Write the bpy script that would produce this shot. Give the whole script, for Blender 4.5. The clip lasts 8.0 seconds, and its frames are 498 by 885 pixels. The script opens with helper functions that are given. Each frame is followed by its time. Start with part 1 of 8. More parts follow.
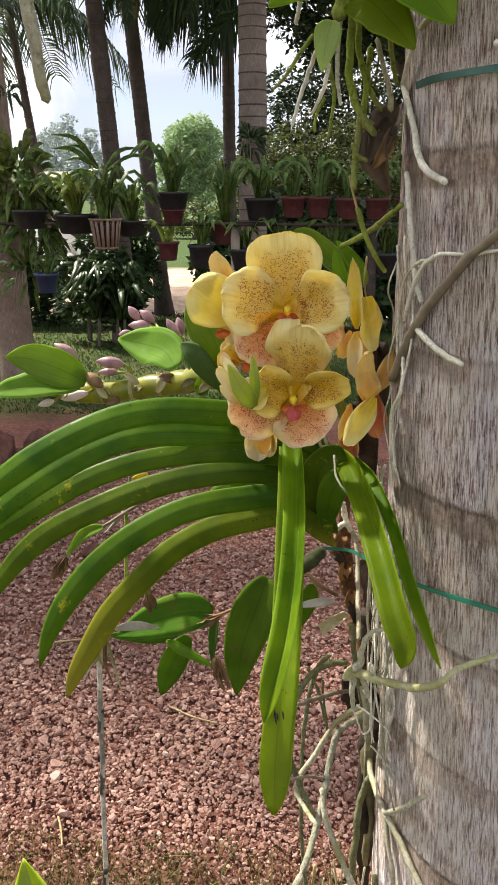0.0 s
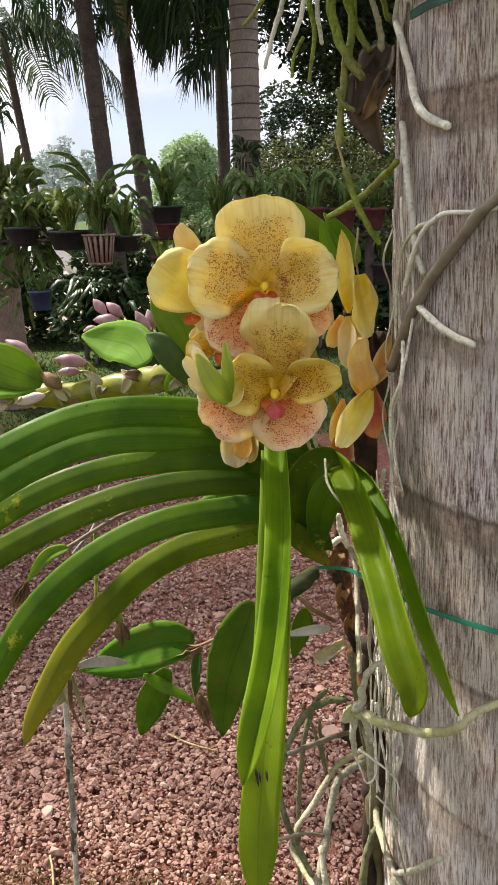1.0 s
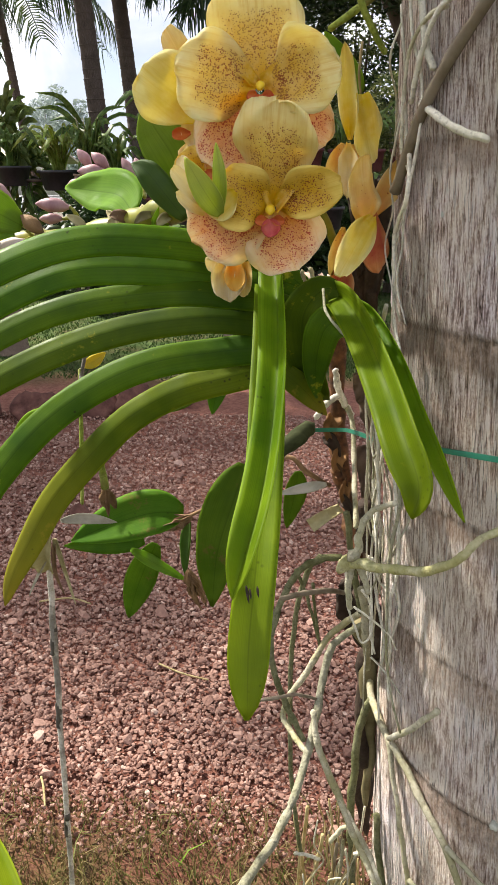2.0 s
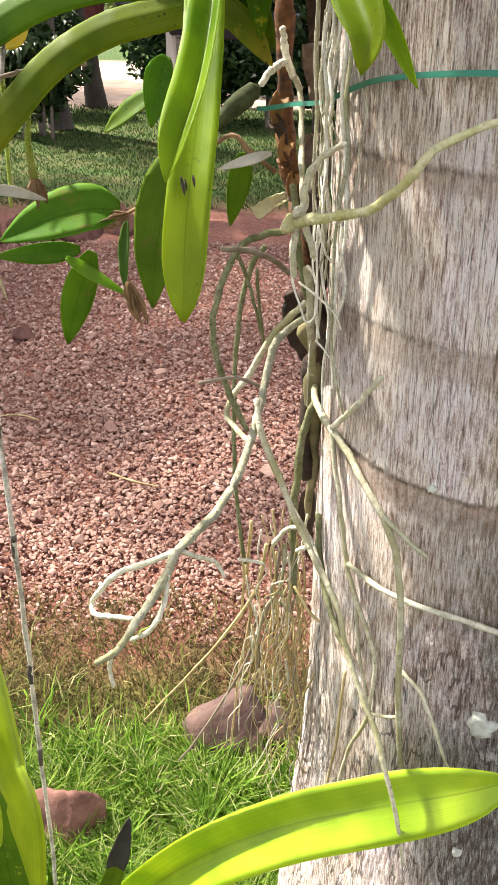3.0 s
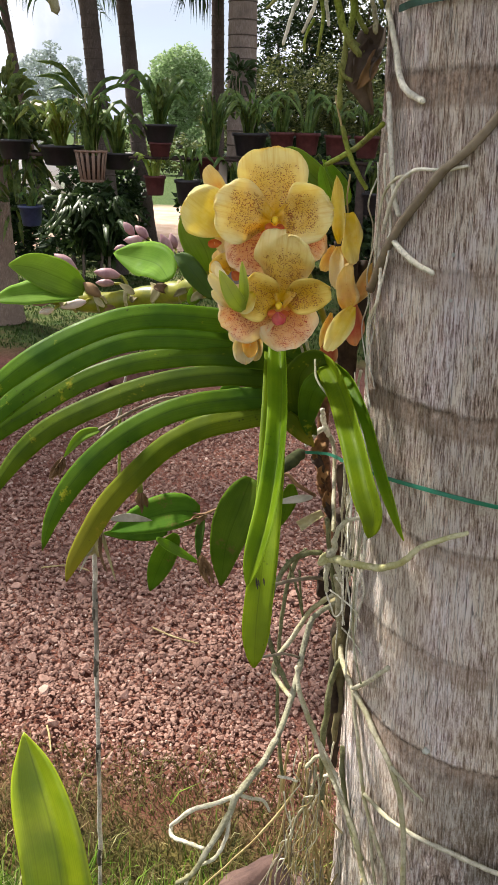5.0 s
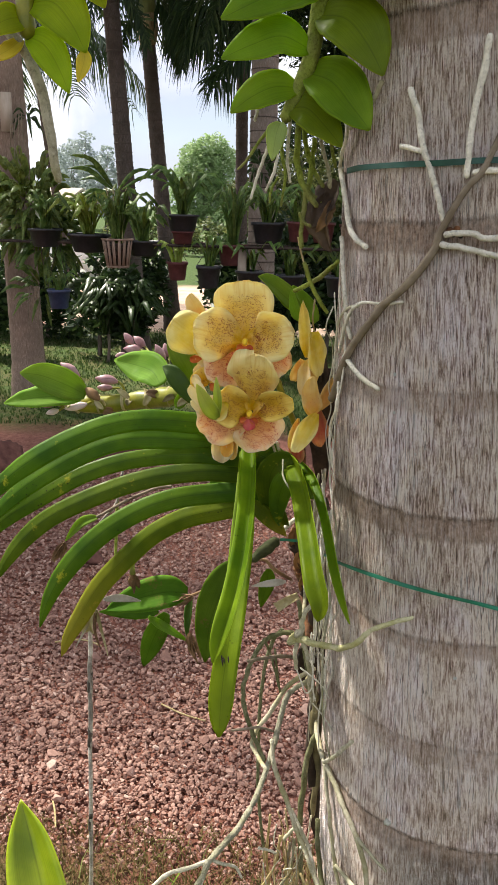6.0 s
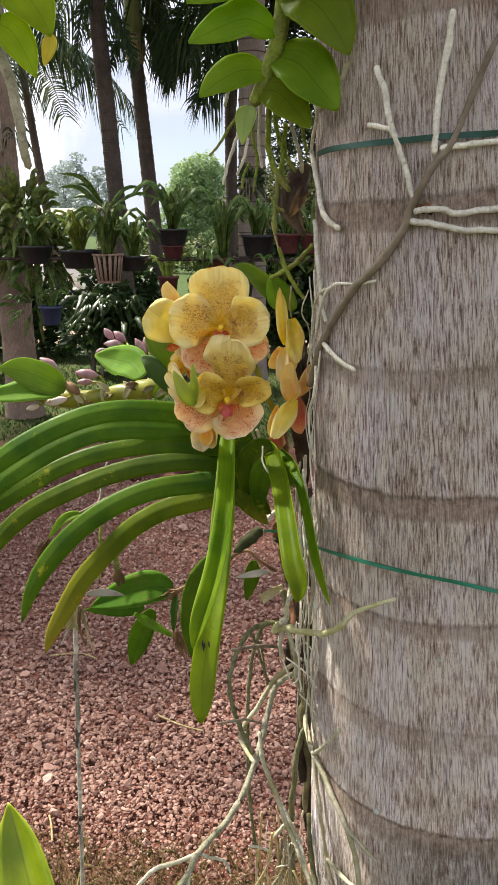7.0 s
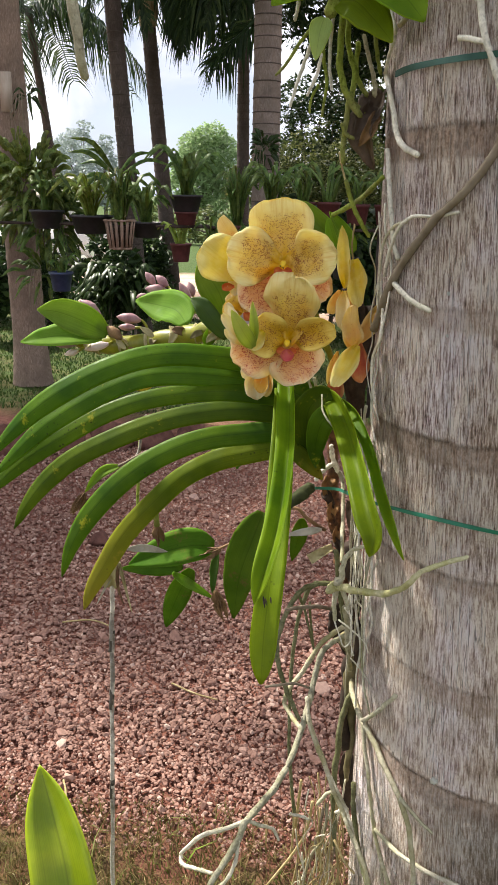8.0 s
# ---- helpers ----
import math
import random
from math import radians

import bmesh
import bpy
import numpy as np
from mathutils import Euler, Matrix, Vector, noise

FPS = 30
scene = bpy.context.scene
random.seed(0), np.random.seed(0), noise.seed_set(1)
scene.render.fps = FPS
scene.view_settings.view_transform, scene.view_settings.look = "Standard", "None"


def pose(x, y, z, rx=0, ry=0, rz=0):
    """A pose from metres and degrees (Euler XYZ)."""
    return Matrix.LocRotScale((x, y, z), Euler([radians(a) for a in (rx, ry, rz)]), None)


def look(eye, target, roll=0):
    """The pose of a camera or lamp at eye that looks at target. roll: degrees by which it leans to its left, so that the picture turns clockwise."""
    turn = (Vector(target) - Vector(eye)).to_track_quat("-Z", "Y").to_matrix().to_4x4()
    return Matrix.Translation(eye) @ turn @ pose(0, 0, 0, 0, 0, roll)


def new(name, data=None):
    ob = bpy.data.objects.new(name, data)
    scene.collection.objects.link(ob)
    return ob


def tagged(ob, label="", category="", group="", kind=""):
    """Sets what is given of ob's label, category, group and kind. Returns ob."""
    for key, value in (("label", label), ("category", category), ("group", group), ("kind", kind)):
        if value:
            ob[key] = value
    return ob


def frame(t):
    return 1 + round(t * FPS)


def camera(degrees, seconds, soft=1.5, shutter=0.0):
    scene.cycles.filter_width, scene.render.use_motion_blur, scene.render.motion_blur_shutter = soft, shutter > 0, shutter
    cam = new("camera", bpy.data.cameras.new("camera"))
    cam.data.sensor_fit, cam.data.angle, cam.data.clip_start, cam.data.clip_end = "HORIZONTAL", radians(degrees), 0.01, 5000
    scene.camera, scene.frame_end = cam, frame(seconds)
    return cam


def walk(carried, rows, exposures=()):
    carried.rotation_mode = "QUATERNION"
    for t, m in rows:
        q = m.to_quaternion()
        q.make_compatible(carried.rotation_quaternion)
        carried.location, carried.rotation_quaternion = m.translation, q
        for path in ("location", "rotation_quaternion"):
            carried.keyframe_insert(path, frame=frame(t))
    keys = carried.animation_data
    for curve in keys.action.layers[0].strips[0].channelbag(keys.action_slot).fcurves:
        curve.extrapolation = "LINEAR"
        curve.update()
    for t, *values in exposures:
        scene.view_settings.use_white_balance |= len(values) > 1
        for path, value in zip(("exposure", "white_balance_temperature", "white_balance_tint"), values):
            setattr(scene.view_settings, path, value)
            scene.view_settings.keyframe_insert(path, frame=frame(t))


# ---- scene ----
cam = camera(35.2, 8.0)
PATH = [
    (0, (0.029, -0.09, 1.564), (-0.151, 1.805, 0.951), 0.0),
    (0.5, (0.036, -0.044, 1.537), (-0.151, 1.863, 0.965), -0.7),
    (1, (0.039, -0.002, 1.526), (-0.147, 1.905, 0.953), -1.2),
    (1.2, (0.032, 0.004, 1.518), (-0.155, 1.909, 0.937), -0.7),
    (2.3, (0.046, 0.004, 1.39), (-0.102, 1.846, 0.625), -0.6),
    (2.5, (0.051, -0.007, 1.36), (-0.047, 1.801, 0.51), 0.2),
    (3, (0.046, -0.027, 1.305), (0.011, 1.699, 0.296), 0.9),
    (3.5, (0.042, -0.053, 1.332), (0.039, 1.641, 0.269), 1.1),
    (4, (0.038, -0.093, 1.455), (0.019, 1.652, 0.478), 1.8),
    (4.5, (0.034, -0.123, 1.508), (-0.054, 1.683, 0.652), 1.6),
    (5, (0.032, -0.159, 1.548), (-0.099, 1.692, 0.802), 1.5),
    (5.2, (0.042, -0.174, 1.55), (-0.119, 1.685, 0.829), 2.1),
    (6.3, (0.094, -0.254, 1.61), (-0.117, 1.66, 1.071), 1.1),
    (6.5, (0.097, -0.261, 1.606), (-0.114, 1.654, 1.07), 0.9),
    (7, (0.105, -0.238, 1.571), (-0.09, 1.68, 1.039), 0.1),
    (7.5, (0.063, -0.207, 1.54), (-0.132, 1.701, 0.973), -0.1),
    (8, (0.049, -0.204, 1.532), (-0.151, 1.696, 0.939), 1.1),
]
EXPOSURES = [(0, 1.19), (1.2, 1.18), (2.5, 1.5), (3.0, 1.92), (3.5, 1.99), (3.8, 1.97), (4.0, 1.89), (4.5, 1.3), (5.0, 1.18), (6.5, 1.2), (8.0, 1.22)]
walk(cam, [(t, look(eye, target, roll)) for t, eye, target, roll in PATH], EXPOSURES)

# ---- daylight: bright broken cloud, hazy sun from the left ----
SUN_EL, SUN_AZ = 50.0, -56.0          # degrees; azimuth from +y towards +x
world = bpy.data.worlds.new("daylight")
scene.world = world
world.use_nodes = True
wt = world.node_tree
for n in list(wt.nodes):
    wt.nodes.remove(n)
w_out = wt.nodes.new("ShaderNodeOutputWorld")
w_bg = wt.nodes.new("ShaderNodeBackground")
w_sky = wt.nodes.new("ShaderNodeTexSky")
w_sky.sky_type = "NISHITA"
w_sky.sun_disc = False
w_sky.sun_elevation, w_sky.sun_rotation = radians(SUN_EL), radians(SUN_AZ)
w_noise = wt.nodes.new("ShaderNodeTexNoise")
w_noise.inputs["Scale"].default_value = 4.5
w_noise.inputs["Detail"].default_value = 6.0
w_noise.inputs["Distortion"].default_value = 0.6
w_ramp = wt.nodes.new("ShaderNodeValToRGB")
w_ramp.color_ramp.elements[0].position, w_ramp.color_ramp.elements[1].position = 0.2, 0.42
w_cloud = wt.nodes.new("ShaderNodeValToRGB")
w_cloud.color_ramp.elements[0].position, w_cloud.color_ramp.elements[1].position = 0.38, 0.66
w_cloud.color_ramp.elements[0].color = (5.2, 5.6, 6.9, 1)
w_cloud.color_ramp.elements[1].color = (10.2, 10.3, 10.7, 1)
w_mix = wt.nodes.new("ShaderNodeMix")
w_mix.data_type = "RGBA"
wt.links.new(w_noise.outputs["Fac"], w_ramp.inputs["Fac"])
wt.links.new(w_noise.outputs["Fac"], w_cloud.inputs["Fac"])
wt.links.new(w_ramp.outputs["Color"], w_mix.inputs["Factor"])
wt.links.new(w_sky.outputs["Color"], w_mix.inputs["A"])
wt.links.new(w_cloud.outputs["Color"], w_mix.inputs["B"])
wt.links.new(w_mix.outputs["Result"], w_bg.inputs["Color"])
w_bg.inputs["Strength"].default_value = 0.066
wt.links.new(w_bg.outputs["Background"], w_out.inputs["Surface"])

sun_data = bpy.data.lights.new("sun", "SUN")
sun_data.energy, sun_data.angle, sun_data.color = 5.0, radians(2.0), (1.0, 0.94, 0.84)
sun = new("sun", sun_data)
_d = Vector((math.sin(radians(SUN_AZ)) * math.cos(radians(SUN_EL)), math.cos(radians(SUN_AZ)) * math.cos(radians(SUN_EL)), math.sin(radians(SUN_EL))))
sun.matrix_world = look(_d * 30, (0, 0, 0))


# ---- materials ----
class Nodes:
    """A small builder for node materials."""

    def __init__(self, name):
        self.mat = bpy.data.materials.new(name)
        self.mat.use_nodes = True
        self.tree = self.mat.node_tree
        self.bsdf = self.tree.nodes["Principled BSDF"]
        self.out = self.tree.nodes["Material Output"]

    def put(self, socket, value):
        if hasattr(value, "is_output"):
            self.tree.links.new(value, socket)
        elif isinstance(value, tuple) and len(value) == 3 and socket.type == "RGBA":
            socket.default_value = (*value, 1)
        else:
            socket.default_value = value

    def node(self, kind, **inputs):
        n = self.tree.nodes.new(kind)
        for k, v in inputs.items():
            self.put(n.inputs[k.replace("_", " ")], v)
        return n

    def coords(self, which="Object", scale=(1, 1, 1)):
        tc = self.tree.nodes.new("ShaderNodeTexCoord")
        mp = self.node("ShaderNodeMapping", Vector=tc.outputs[which], Scale=scale)
        return mp.outputs["Vector"]

    def noise(self, scale, detail=4.0, rough=0.55, vec=None, distort=0.0):
        n = self.node("ShaderNodeTexNoise", Scale=scale, Detail=detail, Roughness=rough, Distortion=distort)
        self.put(n.inputs["Vector"], vec if vec is not None else self.coords())
        return n.outputs["Fac"]

    def voronoi(self, scale, vec=None, out="Distance"):
        n = self.node("ShaderNodeTexVoronoi", Scale=scale)
        self.put(n.inputs["Vector"], vec if vec is not None else self.coords())
        return n.outputs[out]

    def ramp(self, fac, *stops):
        n = self.tree.nodes.new("ShaderNodeValToRGB")
        self.put(n.inputs["Fac"], fac)
        el = n.color_ramp.elements
        while len(el) < len(stops):
            el.new(0.5)
        for e, (p, c) in zip(el, stops):
            e.position = p
            e.color = (*c, 1) if isinstance(c, tuple) else (c, c, c, 1)
        return n.outputs["Color"]

    def ramp16(self, fac, stops):
        """A ramp with any number of stops, on a value from 0 to 1, made of ramps of sixteen stops added up."""
        total = None
        for k in range(1, len(stops), 12):
            part_ = self.ramp(fac, (0.0, 0.0), *stops[k:k + 12])
            total = part_ if total is None else self.math("ADD", total, part_, True)
        return total

    def mix(self, fac, a, b, blend="MIX"):
        n = self.tree.nodes.new("ShaderNodeMix")
        n.data_type, n.blend_type = "RGBA", blend
        self.put(n.inputs["Factor"], fac)
        self.put(n.inputs["A"], a)
        self.put(n.inputs["B"], b)
        return n.outputs["Result"]

    def math(self, op, a, b=0.0, clamp=False):
        n = self.tree.nodes.new("ShaderNodeMath")
        n.operation, n.use_clamp = op, clamp
        self.put(n.inputs[0], a)
        self.put(n.inputs[1], b)
        return n.outputs[0]

    def uv(self):
        tc = self.tree.nodes.new("ShaderNodeTexCoord")
        sp = self.node("ShaderNodeSeparateXYZ", Vector=tc.outputs["UV"])
        return sp.outputs["X"], sp.outputs["Y"], tc.outputs["UV"]

    def rand(self):
        return self.tree.nodes.new("ShaderNodeObjectInfo").outputs["Random"]

    def island(self):
        return self.tree.nodes.new("ShaderNodeNewGeometry").outputs["Random Per Island"]

    def finish(self, color, rough=0.6, bump=None, strength=0.3, dist=0.002, spec=0.5, metal=0.0, translucent=0.0, tcol=None):
        b = self.bsdf
        self.put(b.inputs["Base Color"], color)
        self.put(b.inputs["Roughness"], rough)
        self.put(b.inputs["Metallic"], metal)
        self.put(b.inputs["Specular IOR Level"], spec)
        normal = None
        if bump is not None:
            n = self.node("ShaderNodeBump", Height=bump, Strength=strength, Distance=dist)
            normal = n.outputs["Normal"]
            self.put(b.inputs["Normal"], normal)
        if translucent:
            t = self.node("ShaderNodeBsdfTranslucent", Color=tcol if tcol is not None else color)
            m = self.node("ShaderNodeMixShader", Fac=translucent)
            self.tree.links.new(b.outputs[0], m.inputs[1])
            self.tree.links.new(t.outputs[0], m.inputs[2])
            self.tree.links.new(m.outputs[0], self.out.inputs["Surface"])
        return self.mat


# leaf scars of the carrying palm: lower and upper height of each brown ring, and how brown it is
SCARS = [(0.978, 1.003, 0.9), (1.09, 1.112, 0.5), (1.208, 1.223, 0.75), (1.32, 1.344, 0.9), (1.437, 1.458, 0.55), (1.574, 1.6, 1.0), (1.738, 1.765, 0.9)]


def m_trunk(name):
    """Weathered grey palm bark on a map in metres: u round the trunk, v the height."""
    n = Nodes(name)
    u, z, _ = n.uv()
    fibre = n.noise(430, 5, 0.72, n.coords("UV", (1, 0.1, 1)), 0.2)
    thin = n.noise(1200, 4, 0.7, n.coords("UV", (1, 0.055, 1)))
    grit = n.noise(900, 4, 0.75, n.coords("UV", (1, 0.5, 1)))
    patch = n.noise(24, 5, 0.7, n.coords("UV", (1, 0.45, 1)))
    big = n.noise(8, 5, 0.65, n.coords("UV", (1, 0.8, 1)))
    fine = n.math("ADD", n.math("MULTIPLY", n.math("SUBTRACT", fibre, 0.5), 1.0), n.math("ADD", n.math("MULTIPLY", n.math("SUBTRACT", thin, 0.5), 0.5), n.math("MULTIPLY", n.math("SUBTRACT", grit, 0.5), 0.36)))
    fine = n.math("MULTIPLY", fine, n.ramp(n.math("DIVIDE", z, 2.0), (0.58, 0.8), (0.68, 1.03)))
    broad = n.math("ADD", n.math("MULTIPLY", n.math("SUBTRACT", patch, 0.48), 0.42), n.math("MULTIPLY", n.math("SUBTRACT", big, 0.48), 0.3))
    tone = n.math("ADD", n.math("ADD", n.math("MULTIPLY", fine, 1.2), broad), n.ramp(n.math("DIVIDE", z, 2.0), (0.6, 0.5), (0.7, 0.5)))
    grey = n.ramp(tone, (0.27, (0.078, 0.052, 0.042)), (0.37, (0.34, 0.245, 0.23)), (0.45, (0.575, 0.45, 0.432)), (0.52, (0.83, 0.7, 0.69)), (0.59, (0.98, 0.9, 0.91)))
    brown = n.ramp(tone, (0.26, (0.085, 0.053, 0.038)), (0.37, (0.34, 0.24, 0.178)), (0.47, (0.6, 0.46, 0.36)), (0.59, (0.92, 0.82, 0.72)))
    stain = n.noise(11, 6, 0.72, n.coords("UV", (1, 0.55, 1)), 0.4)
    warm = n.math("MULTIPLY", n.ramp(stain, (0.36, 0.0), (0.53, 0.95)), n.ramp(z, (1.1, 1.0), (1.4, 0.6)))
    col = n.mix(warm, grey, brown)
    crack = n.math("ABSOLUTE", n.math("SUBTRACT", n.noise(210, 3, 0.6, n.coords("UV", (1, 0.03, 1))), 0.5))
    col = n.mix(n.math("MULTIPLY", n.ramp(crack, (0.006, 0.75), (0.018, 0.0)), n.ramp(patch, (0.46, 0.05), (0.6, 1.0))), col, (0.045, 0.033, 0.028))
    # rings: a smooth brown band, cut off above by a ragged dark lip
    jag = n.math("MULTIPLY", n.math("SUBTRACT", n.noise(420, 4, 0.7, n.coords("UV", (1, 0.02, 1))), 0.5), 0.011)
    slow = n.math("MULTIPLY", n.math("SUBTRACT", n.noise(30, 3, 0.6, n.coords("UV", (1, 0.02, 1))), 0.5), 0.007)
    z1j = n.math("SUBTRACT", n.math("ADD", z, n.math("ADD", n.math("MULTIPLY", jag, 0.35), slow)), 0.9)
    band, lip = [(0.0, 0.0)], [(0.0, 0.0)]
    for lo, hi, k in SCARS:
        band += [(lo - 0.902, 0.0), (lo - 0.899, 0.8 * k), (hi - 0.9012, k), (hi - 0.9, 0.0)]
        lip += [(hi - 0.9042, 0.0), (hi - 0.9016, 0.95 * k), (hi - 0.8998, 0.0)]
    scar_tone = n.noise(230, 6, 0.75, n.coords("UV", (1, 0.6, 1)))
    scar_col = n.ramp(scar_tone, (0.38, (0.13, 0.078, 0.055)), (0.5, (0.37, 0.25, 0.18)), (0.62, (0.62, 0.46, 0.36)))
    scar_col = n.mix(n.ramp(n.noise(18, 4, 0.65, n.coords("UV")), (0.48, 0.0), (0.62, 0.6)), scar_col, (0.4, 0.25, 0.18))
    scar_col = n.mix(0.22, scar_col, brown)
    breakup = n.ramp(n.noise(16, 4, 0.65, n.coords("UV", (1, 0.3, 1))), (0.3, 0.6), (0.48, 1.0))
    col = n.mix(n.math("MULTIPLY", n.ramp16(z1j, band), breakup), col, scar_col)
    col = n.mix(n.math("MULTIPLY", n.math("MULTIPLY", n.ramp16(z1j, lip), breakup), n.ramp(scar_tone, (0.42, 1.0), (0.58, 0.35))), col, (0.04, 0.028, 0.022))
    # blackish noise-broken patches low down, from the front round to the right
    low_dark = n.math("MULTIPLY", n.math("MULTIPLY", n.ramp(z, (0.55, 0.95), (0.85, 0.95), (0.93, 0.7), (0.985, 0.6), (1.005, 0.0)), n.ramp(n.math("ADD", u, n.math("MULTIPLY", n.math("SUBTRACT", big, 0.5), 0.12)), (0.37, 0.0), (0.44, 1.0))), n.ramp(n.noise(12, 6, 0.75, n.coords("UV", (1, 0.7, 1))), (0.36, 0.0), (0.48, 0.9)))
    col = n.mix(low_dark, col, n.ramp(tone, (0.4, (0.022, 0.018, 0.017)), (0.56, (0.1, 0.085, 0.08)), (0.7, (0.45, 0.42, 0.4))))
    dots = n.math("MULTIPLY", n.ramp(n.voronoi(46, n.coords("UV")), (0.06, 1.0), (0.1, 0.0)), n.ramp(n.noise(9, 2, 0.5, n.coords("UV")), (0.56, 0.0), (0.62, 0.9)))
    col = n.mix(dots, col, (0.62, 0.64, 0.6))
    col = n.mix(n.math("MULTIPLY", n.ramp(n.noise(5, 4, 0.6, n.coords("UV")), (0.5, 0.0), (0.68, 0.3)), n.ramp(tone, (0.4, 1.0), (0.6, 0.3))), col, (0.2, 0.2, 0.1))
    # deep wandering furrows in the swollen foot
    groove = n.math("ABSOLUTE", n.math("SUBTRACT", n.noise(48, 4, 0.6, n.coords("UV", (1, 0.12, 1)), 0.6), 0.5))
    foot = n.math("MULTIPLY", n.ramp(z, (0.84, 1.0), (0.93, 0.0)), n.ramp(u, (0.42, 1.0), (0.5, 0.35)))
    col = n.mix(n.math("MULTIPLY", n.ramp(groove, (0.006, 0.75), (0.018, 0.0)), foot), col, (0.06, 0.042, 0.03))
    h = n.math("ADD", tone, n.math("MULTIPLY", n.ramp(crack, (0.0, 0.0), (0.03, 1.0)), 0.12))
    h = n.math("SUBTRACT", h, n.math("MULTIPLY", n.ramp(groove, (0.0, 0.22), (0.03, 0.0)), foot))
    return n.finish(col, 0.9, h, 1.0, 0.006, 0.15)


def m_bark(name, light, dark, stain):
    """Brown grey bark of the garden palms."""
    n = Nodes(name)
    v, w, o = n.coords("Object", (1, 1, 0.085)), n.coords("Object", (1, 1, 0.3)), n.coords("Object")
    fine = n.noise(260, 4, 0.7, v)
    mid = n.noise(40, 5, 0.7, w)
    half = tuple(a * 0.45 + b * 0.55 for a, b in zip(light, dark))
    col = n.ramp(fine, (0.36, dark), (0.52, half), (0.64, light))
    col = n.mix(n.ramp(mid, (0.42, 0.0), (0.62, 0.7)), col, stain)
    col = n.mix(n.ramp(n.noise(5, 5, 0.65, o), (0.42, 0.0), (0.66, 0.75)), col, tuple(c * 0.55 for c in stain))
    return n.finish(col, 0.92, n.math("ADD", fine, mid), 0.8, 0.006, 0.15)


def m_leaf(name, dark, light, gloss=0.32, trans=0.3, blemish=0.0, yellow=(0.5, 0.45, 0.03), yellowing=0.0, spec=0.3):
    n = Nodes(name)
    u, v, uv = n.uv()
    big = n.noise(22, 3)
    col = n.mix(n.ramp(big, (0.35, 0.0), (0.68, 1.0)), dark, light)
    across = n.math("ABSOLUTE", n.math("SUBTRACT", u, 0.5))
    col = n.mix(n.ramp(across, (0.0, 0.5), (0.025, 0.0)), col, tuple(c * 0.5 for c in dark))
    col = n.mix(n.ramp(across, (0.45, 0.0), (0.485, 0.7)), col, tuple(min(1, c * 1.25) for c in light))
    veins = n.noise(1.0, 2, 0.5, n.node("ShaderNodeMapping", Vector=uv, Scale=(60, 1.2, 1)).outputs["Vector"])
    col = n.mix(n.ramp(veins, (0.42, 0.0), (0.6, 0.22)), col, tuple(c * 0.55 for c in dark))
    if yellowing:
        col = n.mix(n.math("MULTIPLY", n.ramp(v, (0.55, 0.0), (1.0, 1.0)), yellowing), col, yellow)
    if blemish:
        patch = n.ramp(n.math("ADD", n.noise(30, 5, 0.7), n.math("MULTIPLY", n.noise(240, 3), 0.12)), (0.68, 0.0), (0.76, blemish))
        col = n.mix(patch, col, yellow)
        specks = n.math("MULTIPLY", n.ramp(n.math("ADD", n.voronoi(190), n.math("MULTIPLY", n.noise(150, 2), 0.25)), (0.2, 1.0), (0.34, 0.0)), n.ramp(n.noise(17, 3), (0.56, 0.0), (0.62, 1.0)))
        col = n.mix(n.math("MULTIPLY", specks, min(0.8, blemish * 2.2)), col, (0.025, 0.022, 0.01))
    hue = n.node("ShaderNodeHueSaturation", Hue=n.math("ADD", n.math("MULTIPLY", n.rand(), 0.03), 0.485), Value=n.math("ADD", n.math("MULTIPLY", n.rand(), 0.3), 0.85), Color=col)
    c = hue.outputs["Color"]
    tc = n.mix(1.0, c, (1.7, 1.5, 0.4), "MULTIPLY")
    return n.finish(c, n.ramp(n.noise(60, 2), (0.3, gloss * 0.8), (0.7, gloss * 1.3)), veins, 0.12, 0.001, spec, 0.0, trans, tc)


def m_plain(name, a, b, scale=30, rough=0.6, bump=0.3, dist=0.002, spec=0.4, detail=5, random=0.2, trans=0.0, stretch=(1, 1, 1)):
    n = Nodes(name)
    f = n.noise(scale, detail, 0.6, n.coords("Object", stretch))
    col = n.ramp(f, (0.32, a), (0.7, b))
    col = n.mix(n.ramp(n.noise(scale * 0.17, 3), (0.4, 0.0), (0.75, 0.5)), col, tuple(c * 0.6 for c in a))
    hue = n.node("ShaderNodeHueSaturation", Value=n.math("ADD", n.math("MULTIPLY", n.rand(), random), 1 - random / 2), Color=col)
    return n.finish(hue.outputs["Color"], rough, f, bump, dist, spec, 0.0, trans)


def m_island(name, *stops, rough=0.85, trans=0.0, scale=60.0, bump=0.4):
    """Pieces of one mesh, each of its own tone."""
    n = Nodes(name)
    col = n.ramp(n.island(), *stops)
    f = n.noise(scale, 4, 0.6)
    col = n.mix(n.ramp(f, (0.3, 0.35), (0.65, 0.0)), col, tuple(c * 0.55 for c in stops[0][1]))
    return n.finish(col, rough, f, bump, 0.003, 0.25, 0.0, trans)


def m_stone(name, *stops):
    """Single stones, each of its own tone."""
    n = Nodes(name)
    col = n.ramp(n.rand(), *stops)
    f = n.noise(60, 4, 0.6)
    col = n.mix(n.ramp(f, (0.3, 0.35), (0.65, 0.0)), col, tuple(c * 0.55 for c in stops[0][1]))
    return n.finish(col, 0.88, f, 0.4, 0.003, 0.25)


